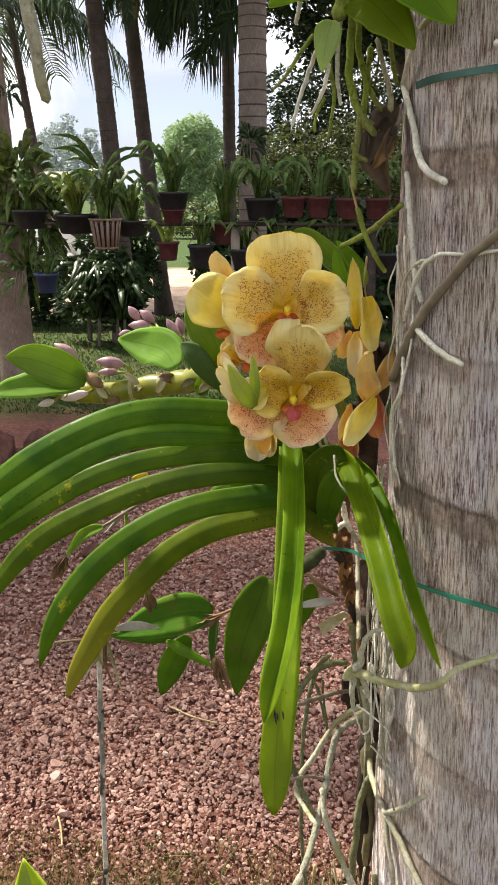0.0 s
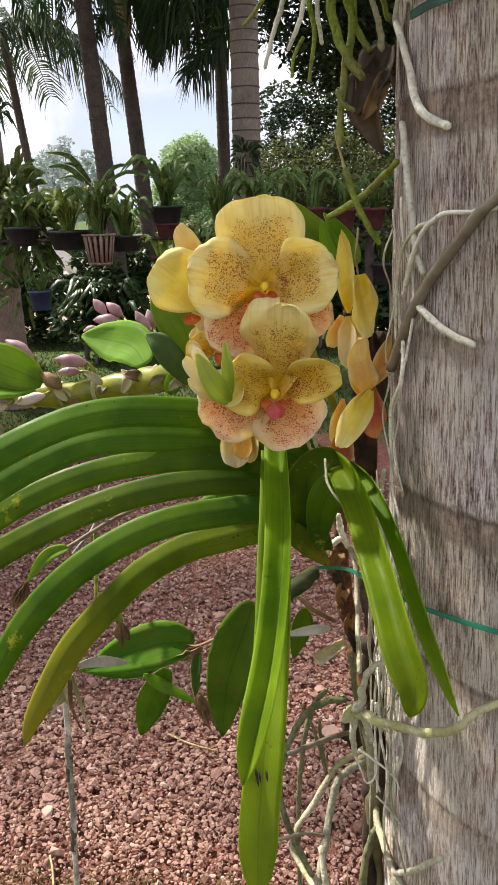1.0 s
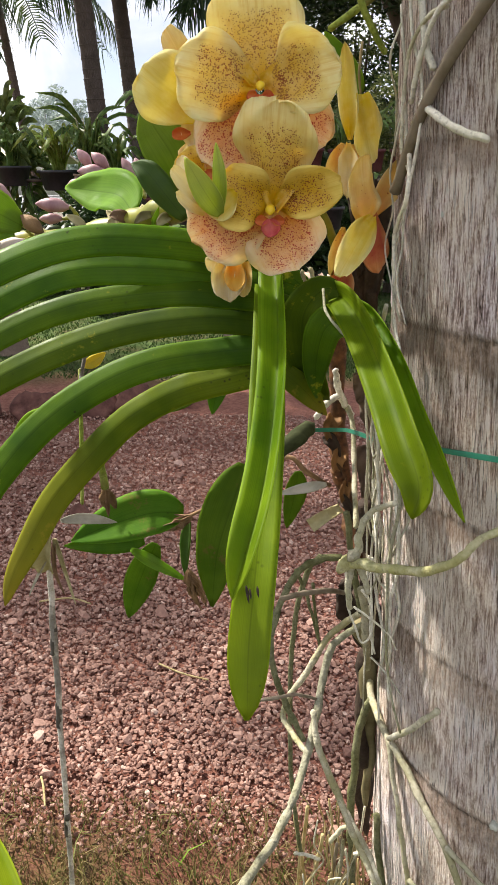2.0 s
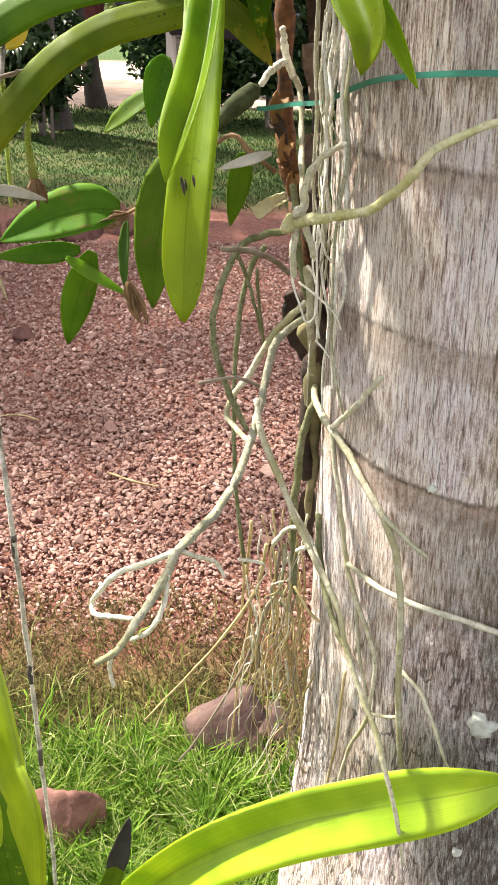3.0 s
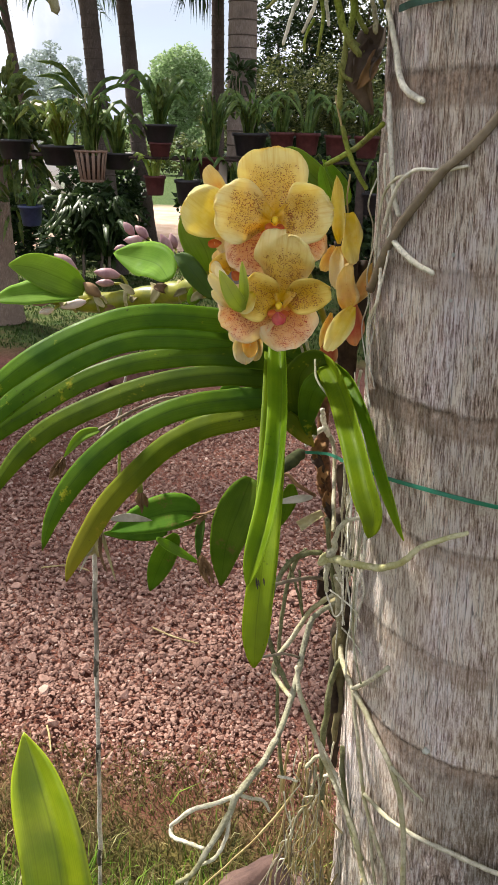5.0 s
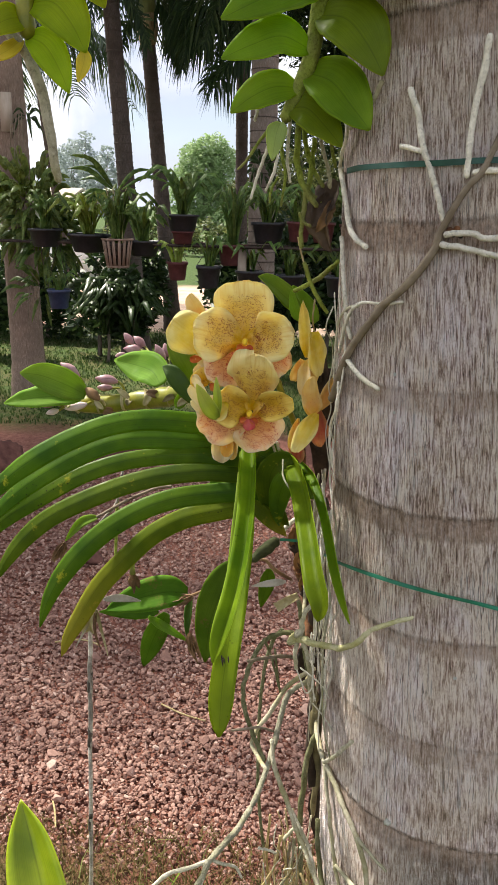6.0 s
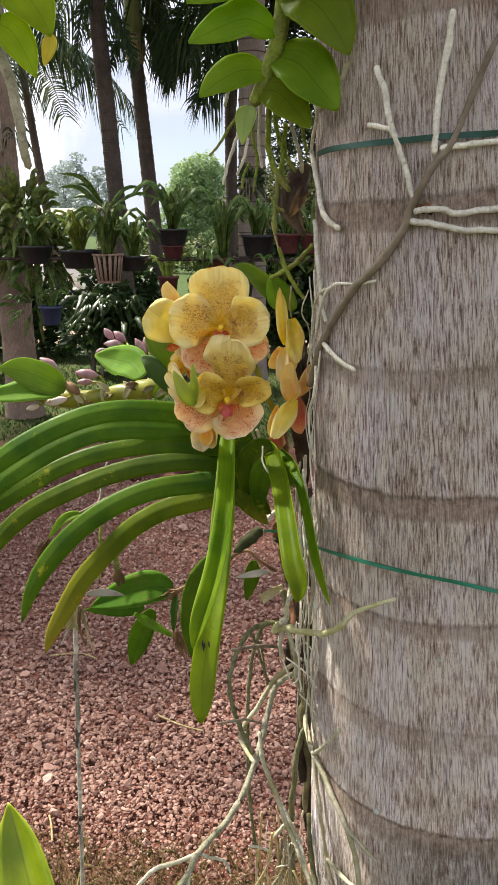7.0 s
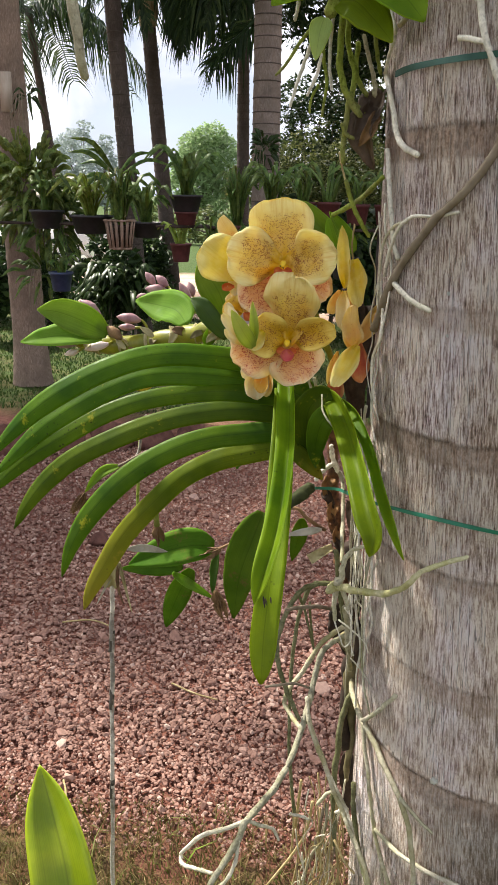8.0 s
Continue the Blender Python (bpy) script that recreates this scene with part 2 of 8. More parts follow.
def m_petal(name, inner, outer, edge, spots, density, spread, blush=(0.7, 0.42, 0.24), dot=0.4):
    n = Nodes(name)
    u, v, uv = n.uv()
    across = n.math("ABSOLUTE", n.math("SUBTRACT", u, 0.5))
    cloud = n.noise(70, 3)
    # gold centre and cream rim, deepened to paint in shading and highlight too
    col = n.mix(n.ramp(n.math("ADD", v, n.math("MULTIPLY", n.math("SUBTRACT", cloud, 0.5), 0.3)), (0.12, 0.0), (0.6, 1.0)), inner, outer)
    col = n.mix(n.ramp(n.noise(45, 4, 0.6), (0.48, 0.0), (0.66, 0.5)), col, tuple(c * k for c, k in zip(inner, (1.0, 0.88, 1.0))))
    rim = n.math("MAXIMUM", n.ramp(across, (0.2, 0.0), (0.47, 1.0)), n.ramp(v, (0.6, 0.0), (0.95, 1.0)))
    col = n.mix(n.math("MULTIPLY", rim, 0.85), col, edge)
    col = n.mix(n.ramp(n.noise(130, 3), (0.45, 0.0), (0.75, 0.35)), col, tuple(min(1.0, c * 1.1) for c in edge))
    veins = n.noise(1.0, 3, 0.5, n.node("ShaderNodeMapping", Vector=uv, Scale=(24, 1.6, 1)).outputs["Vector"])
    col = n.mix(n.ramp(veins, (0.5, 0.0), (0.7, 0.35)), col, tuple(c * 0.92 for c in inner))
    jag = n.math("MULTIPLY", n.math("SUBTRACT", n.noise(210, 3), 0.5), 0.22)
    where = n.math("MULTIPLY", n.ramp(n.math("ADD", across, jag), (0.22, 1.0), (0.38, 0.0)), n.ramp(n.math("ADD", v, jag), (0.1, 0.0), (0.24, 1.0), (spread, 1.0), (min(0.98, spread + 0.16), 0.0)))
    col = n.mix(n.math("MULTIPLY", where, n.ramp(n.noise(120, 3), (0.35, 0.25), (0.65, 0.75))), col, blush)
    warp = n.node("ShaderNodeTexNoise", Scale=300.0, Detail=2.0)
    n.put(warp.inputs["Vector"], n.coords())
    spot_at = n.node("ShaderNodeVectorMath", Vector=n.coords())
    spot_at.operation = "MULTIPLY_ADD"
    n.put(spot_at.inputs[0], warp.outputs["Color"])
    spot_at.inputs[1].default_value = (0.0018, 0.0018, 0.0018)
    n.put(spot_at.inputs[2], n.coords())
    cell = n.voronoi(density, spot_at.outputs["Vector"])
    chance = n.node("ShaderNodeSeparateXYZ", Vector=n.voronoi(density, spot_at.outputs["Vector"], "Color")).outputs["X"]
    size = n.math("MULTIPLY", n.math("SUBTRACT", dot, n.math("MULTIPLY", v, dot * 0.35)), n.math("MULTIPLY", n.ramp(n.noise(90, 2), (0.35, 0.6), (0.6, 1.0)), n.ramp(chance, (0.0, 0.25), (0.9, 1.25))))
    dots = n.math("MULTIPLY", n.ramp(n.math("SUBTRACT", size, cell), (0.0, 0.0), (0.12, 1.0)), n.ramp(where, (0.3, 0.0), (0.55, 1.0)))
    col = n.mix(n.math("MULTIPLY", dots, n.ramp(n.noise(140, 2), (0.35, 0.6), (0.6, 0.92))), col, spots)
    return n.finish(col, 0.5, veins, 0.35, 0.0015, 0.3, 0.0, 0.42, n.mix(1.0, col, (1.0, 0.98, 0.7), "MULTIPLY"))


BARK = m_trunk("palm bark grey")
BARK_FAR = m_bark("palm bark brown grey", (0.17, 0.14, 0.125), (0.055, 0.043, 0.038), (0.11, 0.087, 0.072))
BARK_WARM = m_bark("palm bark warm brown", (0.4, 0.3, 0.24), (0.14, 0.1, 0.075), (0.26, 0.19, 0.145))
# lighter copy of the far bark, with daylight on the trunk in its colour
BARK_LIT = m_bark("palm bark lit copy", (0.35, 0.29, 0.255), (0.15, 0.12, 0.1), (0.25, 0.2, 0.165))
BARK_FAR_SCAR = m_bark("palm far scar", (0.17, 0.14, 0.12), (0.07, 0.055, 0.048), (0.12, 0.095, 0.08))
VANDA_LEAF = m_leaf("vanda leaf", (0.042, 0.098, 0.003), (0.1, 0.178, 0.005), 0.5, 0.25, 0.6, spec=0.15)
VANDA_DROOP = m_leaf("vanda drooping leaf", (0.13, 0.25, 0.006), (0.25, 0.39, 0.011), 0.5, 0.5, 0.2, (0.42, 0.45, 0.03), 0.25, spec=0.16)
VANDA_OLD = m_leaf("vanda old leaf", (0.085, 0.135, 0.003), (0.16, 0.21, 0.006), 0.6, 0.3, 0.45, (0.4, 0.3, 0.04), 0.55, spec=0.14)
DEN_LEAF = m_leaf("dendrobium leaf", (0.16, 0.29, 0.03), (0.24, 0.38, 0.06), 0.6, 0.5, spec=0.1)
DEN_MID = m_leaf("dendrobium blotched leaf", (0.065, 0.145, 0.008), (0.115, 0.21, 0.016), 0.6, 0.35, 0.55, (0.2, 0.11, 0.05), spec=0.1)
DEN_DARK = m_leaf("dendrobium dark leaf", (0.05, 0.125, 0.015), (0.09, 0.185, 0.025), 0.6, 0.3, 0.35, (0.2, 0.11, 0.05))
HANG_LEAF = m_leaf("hanging leaf", (0.18, 0.285, 0.012), (0.27, 0.38, 0.022), 0.5, 0.62)
NEAR_LEAF = m_leaf("yellow green hanging leaf", (0.27, 0.37, 0.012), (0.39, 0.48, 0.022), 0.5, 0.7)
BRACT = m_leaf("yellow green bract", (0.26, 0.32, 0.04), (0.38, 0.42, 0.08), 0.5, 0.5)
HANG_PALE = m_leaf("pale young leaf", (0.26, 0.34, 0.1), (0.4, 0.47, 0.17), 0.5, 0.45)
FRONT_LEAF = m_leaf("front strap leaf", (0.23, 0.36, 0.008), (0.38, 0.5, 0.02), 0.36, 0.35, 0.06, spec=0.4)
BLACK_TIP = m_plain("rotten black leaf tip", (0.012, 0.011, 0.01), (0.03, 0.025, 0.02), 60)
YELLOW_LEAF = m_leaf("yellowed leaf", (0.42, 0.34, 0.02), (0.6, 0.5, 0.04), 0.4, 0.35)
PALE_LEAF = m_plain("dry pale leaf", (0.3, 0.27, 0.2), (0.5, 0.46, 0.37), 60, 0.6, 0.3, 0.001, 0.3, 5, 0.2, 0.2)
PETAL = m_petal("yellow petal", (0.76, 0.47, 0.006), (0.87, 0.7, 0.15), (0.95, 0.88, 0.5), (0.3, 0.08, 0.025), 1000, 0.66, (0.76, 0.51, 0.11), 0.68)
SEPAL = m_petal("pink spotted sepal", (0.84, 0.5, 0.03), (0.89, 0.63, 0.3), (0.95, 0.84, 0.63), (0.46, 0.03, 0.025), 960, 0.84, (0.8, 0.35, 0.12), 0.76)
PETAL_PLAIN = m_petal("plain yellow petal", (0.82, 0.66, 0.04), (0.87, 0.76, 0.17), (0.93, 0.86, 0.46), (0.5, 0.3, 0.04), 480, 0.25, (0.8, 0.62, 0.12), 0.12)
PETAL_GOLD = m_petal("golden petal", (0.72, 0.46, 0.004), (0.82, 0.59, 0.04), (0.91, 0.78, 0.25), (0.25, 0.06, 0.02), 1050, 0.7, (0.62, 0.35, 0.03), 0.68)
PETAL_CREAM = m_petal("cream petal", (0.82, 0.64, 0.16), (0.86, 0.77, 0.5), (0.88, 0.82, 0.62), (0.6, 0.4, 0.1), 480, 0.25, (0.82, 0.66, 0.3), 0.1)
PETAL_ORANGE = m_petal("orange petal inside", (0.86, 0.44, 0.015), (0.85, 0.53, 0.07), (0.88, 0.64, 0.18), (0.5, 0.15, 0.03), 480, 0.4, (0.8, 0.36, 0.05), 0.15)
SEPAL_BACK = m_petal("orange sepal back", (0.79, 0.54, 0.1), (0.84, 0.66, 0.24), (0.89, 0.77, 0.44), (0.45, 0.1, 0.03), 480, 0.5, (0.76, 0.45, 0.15), 0.3)
SEPAL_RED = m_petal("red flushed sepal", (0.62, 0.24, 0.07), (0.62, 0.26, 0.13), (0.74, 0.44, 0.22), (0.4, 0.03, 0.03), 480, 0.7, (0.55, 0.08, 0.07), 0.3)
LIP = m_plain("orange red lip", (0.62, 0.1, 0.025), (0.8, 0.3, 0.05), 120, 0.4, 0.2, 0.001, 0.4, 3, 0.2, 0.2)
LIP_CRIMSON = m_plain("crimson lip", (0.6, 0.06, 0.07), (0.78, 0.2, 0.13), 140, 0.4, 0.2, 0.001, 0.4, 3, 0.2, 0.2)
COLUMN = m_plain("yellow column", (0.78, 0.5, 0.01), (0.84, 0.62, 0.05), 120, 0.4, 0.1, 0.001)
BUD = m_plain("mauve bud", (0.33, 0.17, 0.2), (0.56, 0.36, 0.37), 70, 0.45, 0.15, 0.001, 0.4, 4, 0.25, 0.15, (1, 1, 0.6))
BUD_PALE = m_plain("pale pink bud", (0.66, 0.5, 0.48), (0.8, 0.68, 0.62), 70, 0.45, 0.15, 0.001)
CANE = m_plain("yellow green cane", (0.13, 0.15, 0.008), (0.32, 0.3, 0.02), 60, 0.4, 0.2, 0.001, 0.45)
SHEATH = m_plain("dry papery sheath", (0.4, 0.34, 0.16), (0.6, 0.54, 0.32), 80, 0.7, 0.4, 0.002, 0.2, 5, 0.3, 0.15)
def m_root(name, a, b, moss, amount):
    n = Nodes(name)
    f = n.noise(90, 5, 0.65)
    col = n.ramp(n.math("ADD", n.math("MULTIPLY", f, 0.6), n.math("MULTIPLY", n.noise(420, 3, 0.7), 0.4)), (0.36, a), (0.62, b))
    col = n.mix(n.ramp(n.noise(24, 4, 0.6), (0.46, 0.0), (0.62, amount)), col, moss)
    col = n.mix(n.ramp(n.noise(300, 2), (0.58, 0.0), (0.7, 0.5)), col, tuple(c * 0.4 for c in a))
    hue = n.node("ShaderNodeHueSaturation", Value=n.math("ADD", n.math("MULTIPLY", n.rand(), 0.25), 0.85), Color=col)
    return n.finish(hue.outputs["Color"], 0.8, n.math("ADD", f, n.noise(260, 3)), 0.7, 0.002, 0.2)


ROOT_WHITE = m_root("silver white root", (0.37, 0.34, 0.255), (0.65, 0.61, 0.48), (0.31, 0.3, 0.14), 0.5)
ROOT_SILVER = m_root("chalky white root", (0.52, 0.49, 0.41), (0.86, 0.82, 0.71), (0.43, 0.41, 0.26), 0.35)
ROOT_GREY = m_root("grey green root", (0.28, 0.255, 0.17), (0.52, 0.48, 0.35), (0.24, 0.22, 0.08), 0.65)
ROOT_PALE = m_root("pale grey green root", (0.2, 0.192, 0.13), (0.43, 0.41, 0.3), (0.2, 0.19, 0.07), 0.65)
ROOT_OLD = m_plain("olive brown old root", (0.12, 0.1, 0.045), (0.27, 0.23, 0.12), 55, 0.75, 0.5, 0.002, 0.25)
ROOT_GREEN = m_root("mossy green root", (0.14, 0.185, 0.02), (0.32, 0.39, 0.07), (0.2, 0.17, 0.08), 0.6)
ROOT_OLIVE = m_root("olive grey root", (0.075, 0.08, 0.035), (0.22, 0.215, 0.12), (0.1, 0.1, 0.03), 0.6)
ROOT_LIME = m_root("yellow green pale root", (0.4, 0.38, 0.2), (0.68, 0.64, 0.42), (0.33, 0.32, 0.05), 0.6)
OLD_CANE = m_plain("dark green old cane", (0.02, 0.025, 0.01), (0.085, 0.095, 0.04), 160, 0.85, 0.6, 0.002, 0.12, 5, 0.2, 0.0, (0.2, 1, 0.4))
ROOT_STRAW = m_plain("straw root", (0.3, 0.22, 0.09), (0.52, 0.43, 0.23), 70, 0.8, 0.4, 0.002, 0.2)
ROOT_BROWN = m_plain("brown woody root", (0.15, 0.115, 0.075), (0.29, 0.24, 0.18), 60, 0.8, 0.6, 0.002, 0.2)
HUSK = m_plain("brown leaf husk", (0.1, 0.055, 0.028), (0.33, 0.2, 0.1), 50, 0.75, 0.7, 0.004, 0.3)
HUSK_GREY = m_plain("grey brown dead leaf", (0.07, 0.05, 0.04), (0.24, 0.17, 0.12), 40, 0.7, 0.7, 0.004, 0.3)
HUSK_BLACK = m_plain("black rotten husk", (0.02, 0.014, 0.01), (0.085, 0.055, 0.038), 60, 0.8, 0.8, 0.004, 0.25)
RUST_TAN = m_plain("tan dry leaf base", (0.1, 0.045, 0.018), (0.5, 0.27, 0.1), 45, 0.7, 0.6, 0.003, 0.3, 5, 0.2, 0.0, (1, 1, 0.3))
RUST = m_plain("orange brown stem", (0.035, 0.017, 0.01), (0.28, 0.12, 0.045), 110, 0.7, 0.6, 0.003, 0.3)
STICK = m_root("grey dry cane", (0.3, 0.26, 0.21), (0.6, 0.56, 0.49), (0.06, 0.05, 0.04), 0.7)
STICK_DARK = m_plain("dark cane joint", (0.03, 0.025, 0.02), (0.12, 0.1, 0.08), 60, 0.8)
TIE = m_plain("green plastic tie", (0.008, 0.12, 0.07), (0.02, 0.21, 0.13), 40, 0.4, 0.2, 0.001, 0.5)
TIE_DARK = m_plain("dark green weathered tie", (0.012, 0.05, 0.038), (0.03, 0.105, 0.078), 40, 0.55, 0.3, 0.001)
LICHEN = m_plain("pale lichen", (0.36, 0.36, 0.3), (0.64, 0.64, 0.56), 120, 0.9, 0.8, 0.002, 0.1)
ROCK = m_plain("brown rock", (0.06, 0.034, 0.03), (0.15, 0.09, 0.072), 22, 0.85, 0.8, 0.008, 0.25, 8)
ROCK_RED = m_plain("reddish garden rock", (0.09, 0.04, 0.03), (0.25, 0.13, 0.1), 26, 0.9, 0.9, 0.008, 0.2, 8)
ROCK_DARK = m_plain("dark red edging rock", (0.07, 0.03, 0.024), (0.18, 0.085, 0.065), 16, 0.9, 0.8, 0.01, 0.2, 8)
GRAVEL = m_island("red gravel", (0.0, (0.178, 0.092, 0.07)), (0.5, (0.3, 0.17, 0.13)), (0.93, (0.39, 0.24, 0.188)), (1.0, (0.53, 0.385, 0.315)))
STONE = m_stone("red gravel stone", (0.0, (0.178, 0.092, 0.07)), (0.5, (0.3, 0.17, 0.13)), (1.0, (0.43, 0.28, 0.222)))
GRASS = m_island("green grass", (0.0, (0.035, 0.09, 0.006)), (0.45, (0.15, 0.29, 0.022)), (0.8, (0.34, 0.46, 0.08)), (1.0, (0.66, 0.6, 0.34)), rough=0.6, trans=0.45)
GRASS_DRY = m_island("dry grass", (0.0, (0.07, 0.05, 0.016)), (0.5, (0.17, 0.125, 0.042)), (0.9, (0.11, 0.135, 0.026)), (1.0, (0.36, 0.28, 0.13)), rough=0.7, trans=0.2)
# lawn greens are darkened to hold the tree shade lying over it
LAWN = m_island("shade darkened lawn grass", (0.0, (0.03, 0.062, 0.012)), (0.6, (0.055, 0.1, 0.02)), (1.0, (0.1, 0.14, 0.035)), rough=0.6, trans=0.3)
FROND = m_island("palm frond", (0.0, (0.012, 0.03, 0.009)), (0.7, (0.028, 0.06, 0.016)), (1.0, (0.075, 0.115, 0.03)), rough=0.4, trans=0.22)
CROWNSHAFT = m_plain("green crownshaft", (0.1, 0.13, 0.035), (0.24, 0.26, 0.08), 14, 0.45, 0.2, 0.003, 0.4, 4, 0.1, 0.0, (1, 1, 0.2))
FIBRE = m_plain("brown palm fibre", (0.2, 0.14, 0.07), (0.46, 0.36, 0.2), 45, 0.9, 0.8, 0.01, 0.2, 6, 0.1, 0.0, (1, 1, 0.2))
TREE_LEAF = m_island("broad tree leaves", (0.0, (0.035, 0.055, 0.014)), (0.6, (0.1, 0.125, 0.035)), (1.0, (0.25, 0.26, 0.09)), rough=0.5, trans=0.3)
# distance haze is put into the two far leaf colours, lighter and paler
TREE_FAR = m_island("haze lightened far tree leaves", (0.0, (0.2, 0.3, 0.12)), (0.6, (0.32, 0.44, 0.2)), (1.0, (0.46, 0.55, 0.32)), rough=0.6, trans=0.5)
TREE_HAZY = m_island("haze paled far leaves", (0.0, (0.32, 0.37, 0.34)), (1.0, (0.5, 0.55, 0.52)), rough=0.7, trans=0.2)
# broad leaves with the shade of the background put into their colour
DARK_LEAF = m_island("shade darkened leaves", (0.0, (0.014, 0.03, 0.01)), (0.7, (0.03, 0.06, 0.016)), (1.0, (0.07, 0.11, 0.03)), rough=0.45, trans=0.2)
POT_LEAF = m_leaf("potted orchid leaf", (0.05, 0.1, 0.02), (0.17, 0.25, 0.055), 0.4, 0.3)
CLUMP_LEAF = m_leaf("olive clump leaf", (0.09, 0.135, 0.03), (0.25, 0.31, 0.08), 0.45, 0.35)
POT_LIME = m_leaf("lime potted leaf", (0.16, 0.24, 0.03), (0.36, 0.42, 0.1), 0.45, 0.4)
POT_DARK = m_leaf("dark potted leaf", (0.018, 0.04, 0.01), (0.05, 0.085, 0.02), 0.4, 0.25)
WOOD = m_plain("tree wood", (0.09, 0.07, 0.055), (0.2, 0.16, 0.13), 20, 0.9, 0.7, 0.008, 0.2, 6, 0.1, 0.0, (1, 1, 0.25))
SLAT = m_plain("weathered basket slat", (0.18, 0.12, 0.085), (0.36, 0.26, 0.2), 25, 0.8, 0.5, 0.003, 0.25, 5, 0.3, 0.0, (1, 1, 0.2))
RAIL = m_plain("dark rack timber", (0.03, 0.022, 0.018), (0.085, 0.062, 0.05), 20, 0.85, 0.5, 0.004, 0.25)
POT_BLACK = m_plain("black plastic pot", (0.012, 0.012, 0.014), (0.03, 0.03, 0.034), 30, 0.5, 0.2, 0.002)
POT_RED = m_plain("terracotta pot", (0.06, 0.016, 0.016), (0.115, 0.034, 0.032), 25, 0.75, 0.3, 0.003)
POT_BLUE = m_plain("dark blue pot", (0.018, 0.03, 0.07), (0.04, 0.055, 0.12), 30, 0.45, 0.2, 0.002)
COMPOST = m_plain("dark bark compost", (0.02, 0.014, 0.01), (0.07, 0.045, 0.03), 60, 0.95, 0.8, 0.01)
WALL_CREAM = m_plain("cream plaster", (0.6, 0.55, 0.47), (0.72, 0.67, 0.59), 6, 0.9, 0.2, 0.003)
WALL_WHITE = m_plain("white painted wall", (0.74, 0.73, 0.7), (0.84, 0.83, 0.81), 5, 0.85, 0.15, 0.003)
ROOF_TILE = m_plain("pale clay roof", (0.3, 0.25, 0.19), (0.42, 0.36, 0.29), 9, 0.9, 0.5, 0.01)
DARK_GLASS = m_plain("dark window glass", (0.02, 0.025, 0.03), (0.04, 0.045, 0.05), 5, 0.1, 0.0)
PLANK = m_plain("pale plank", (0.32, 0.26, 0.2), (0.5, 0.43, 0.36), 20, 0.85, 0.4, 0.003, 0.2, 5, 0.2, 0.0, (1, 1, 0.2))


def ground_material():
    n = Nodes("red earth ground")
    tc = n.tree.nodes.new("ShaderNodeTexCoord")
    sp = n.node("ShaderNodeSeparateXYZ", Vector=tc.outputs["Object"])
    wob = n.math("MULTIPLY", n.math("SUBTRACT", n.noise(1.1, 4), 0.5), 1.3)
    fine = n.math("MULTIPLY", n.math("SUBTRACT", n.noise(9, 3), 0.5), 0.25)
    y = n.math("ADD", n.math("ADD", sp.outputs["Y"], wob), fine)
    grain = n.noise(45, 6, 0.65)
    soil = n.ramp(grain, (0.3, (0.15, 0.06, 0.043)), (0.55, (0.26, 0.115, 0.083)), (0.75, (0.34, 0.165, 0.125)))
    # turf colour, darkened for tree shade like the blades
    lawn = n.ramp(n.noise(14, 5), (0.35, (0.035, 0.06, 0.014)), (0.6, (0.06, 0.095, 0.023)), (0.8, (0.13, 0.11, 0.045)))
    road = n.ramp(n.noise(3, 5), (0.3, (0.42, 0.28, 0.2)), (0.7, (0.58, 0.44, 0.35)))
    near_grass = n.ramp(n.noise(18, 5), (0.35, (0.03, 0.035, 0.01)), (0.6, (0.085, 0.06, 0.024)), (0.8, (0.13, 0.07, 0.038)))
    near_grass = n.mix(n.ramp(n.noise(4.5, 4, 0.6), (0.42, 0.0), (0.58, 0.85)), near_grass, n.ramp(n.noise(70, 4), (0.35, (0.06, 0.055, 0.014)), (0.65, (0.15, 0.125, 0.035))))
    turf = n.math("MULTIPLY", n.ramp(n.noise(3.5, 3), (0.38, 0.8), (0.6, 1.0)), 1.0)
    col = n.mix(n.ramp(n.math("DIVIDE", y, 2.0), (0.57, 1.0), (0.7, 0.0)), soil, near_grass)
    col = n.mix(n.ramp(n.math("DIVIDE", y, 2.0), (0.6, 0.0), (0.66, 0.8), (0.76, 0.75), (0.88, 0.0)), col, n.ramp(grain, (0.3, (0.075, 0.027, 0.018)), (0.7, (0.15, 0.06, 0.042))))
    col = n.mix(n.math("MULTIPLY", n.ramp(n.math("DIVIDE", y, 10.0), (0.5, 0.0), (0.56, 1.0)), turf), col, lawn)
    col = n.mix(n.ramp(n.math("DIVIDE", y, 20.0), (0.5, 0.0), (0.52, 1.0)), col, road)
    col = n.mix(n.ramp(n.math("DIVIDE", y, 40.0), (0.4, 0.0), (0.42, 1.0)), col, lawn)
    h = n.math("ADD", grain, n.noise(160, 3))
    return n.finish(col, 0.95, h, 0.7, 0.012, 0.15)


GROUND = ground_material()

# ---- mesh helpers ----
rng = random.Random(7)


def curve_points(pts, n):
    """n + 1 points on a smooth curve through pts."""
    p = [Vector(q) for q in pts]
    if len(p) == 2:
        return [p[0].lerp(p[1], i / n) for i in range(n + 1)]
    p = [p[0] * 2 - p[1]] + p + [p[-1] * 2 - p[-2]]
    seg = len(p) - 3
    out = []
    for i in range(n + 1):
        s = min(i / n * seg, seg - 1e-6)
        k, f = int(s), s - int(s)
        a, b, c, d = p[k:k + 4]
        out.append(0.5 * ((2 * b) + (c - a) * f + (2 * a - 5 * b + 4 * c - d) * f * f + (3 * b - a - 3 * c + d) * f ** 3))
    return out


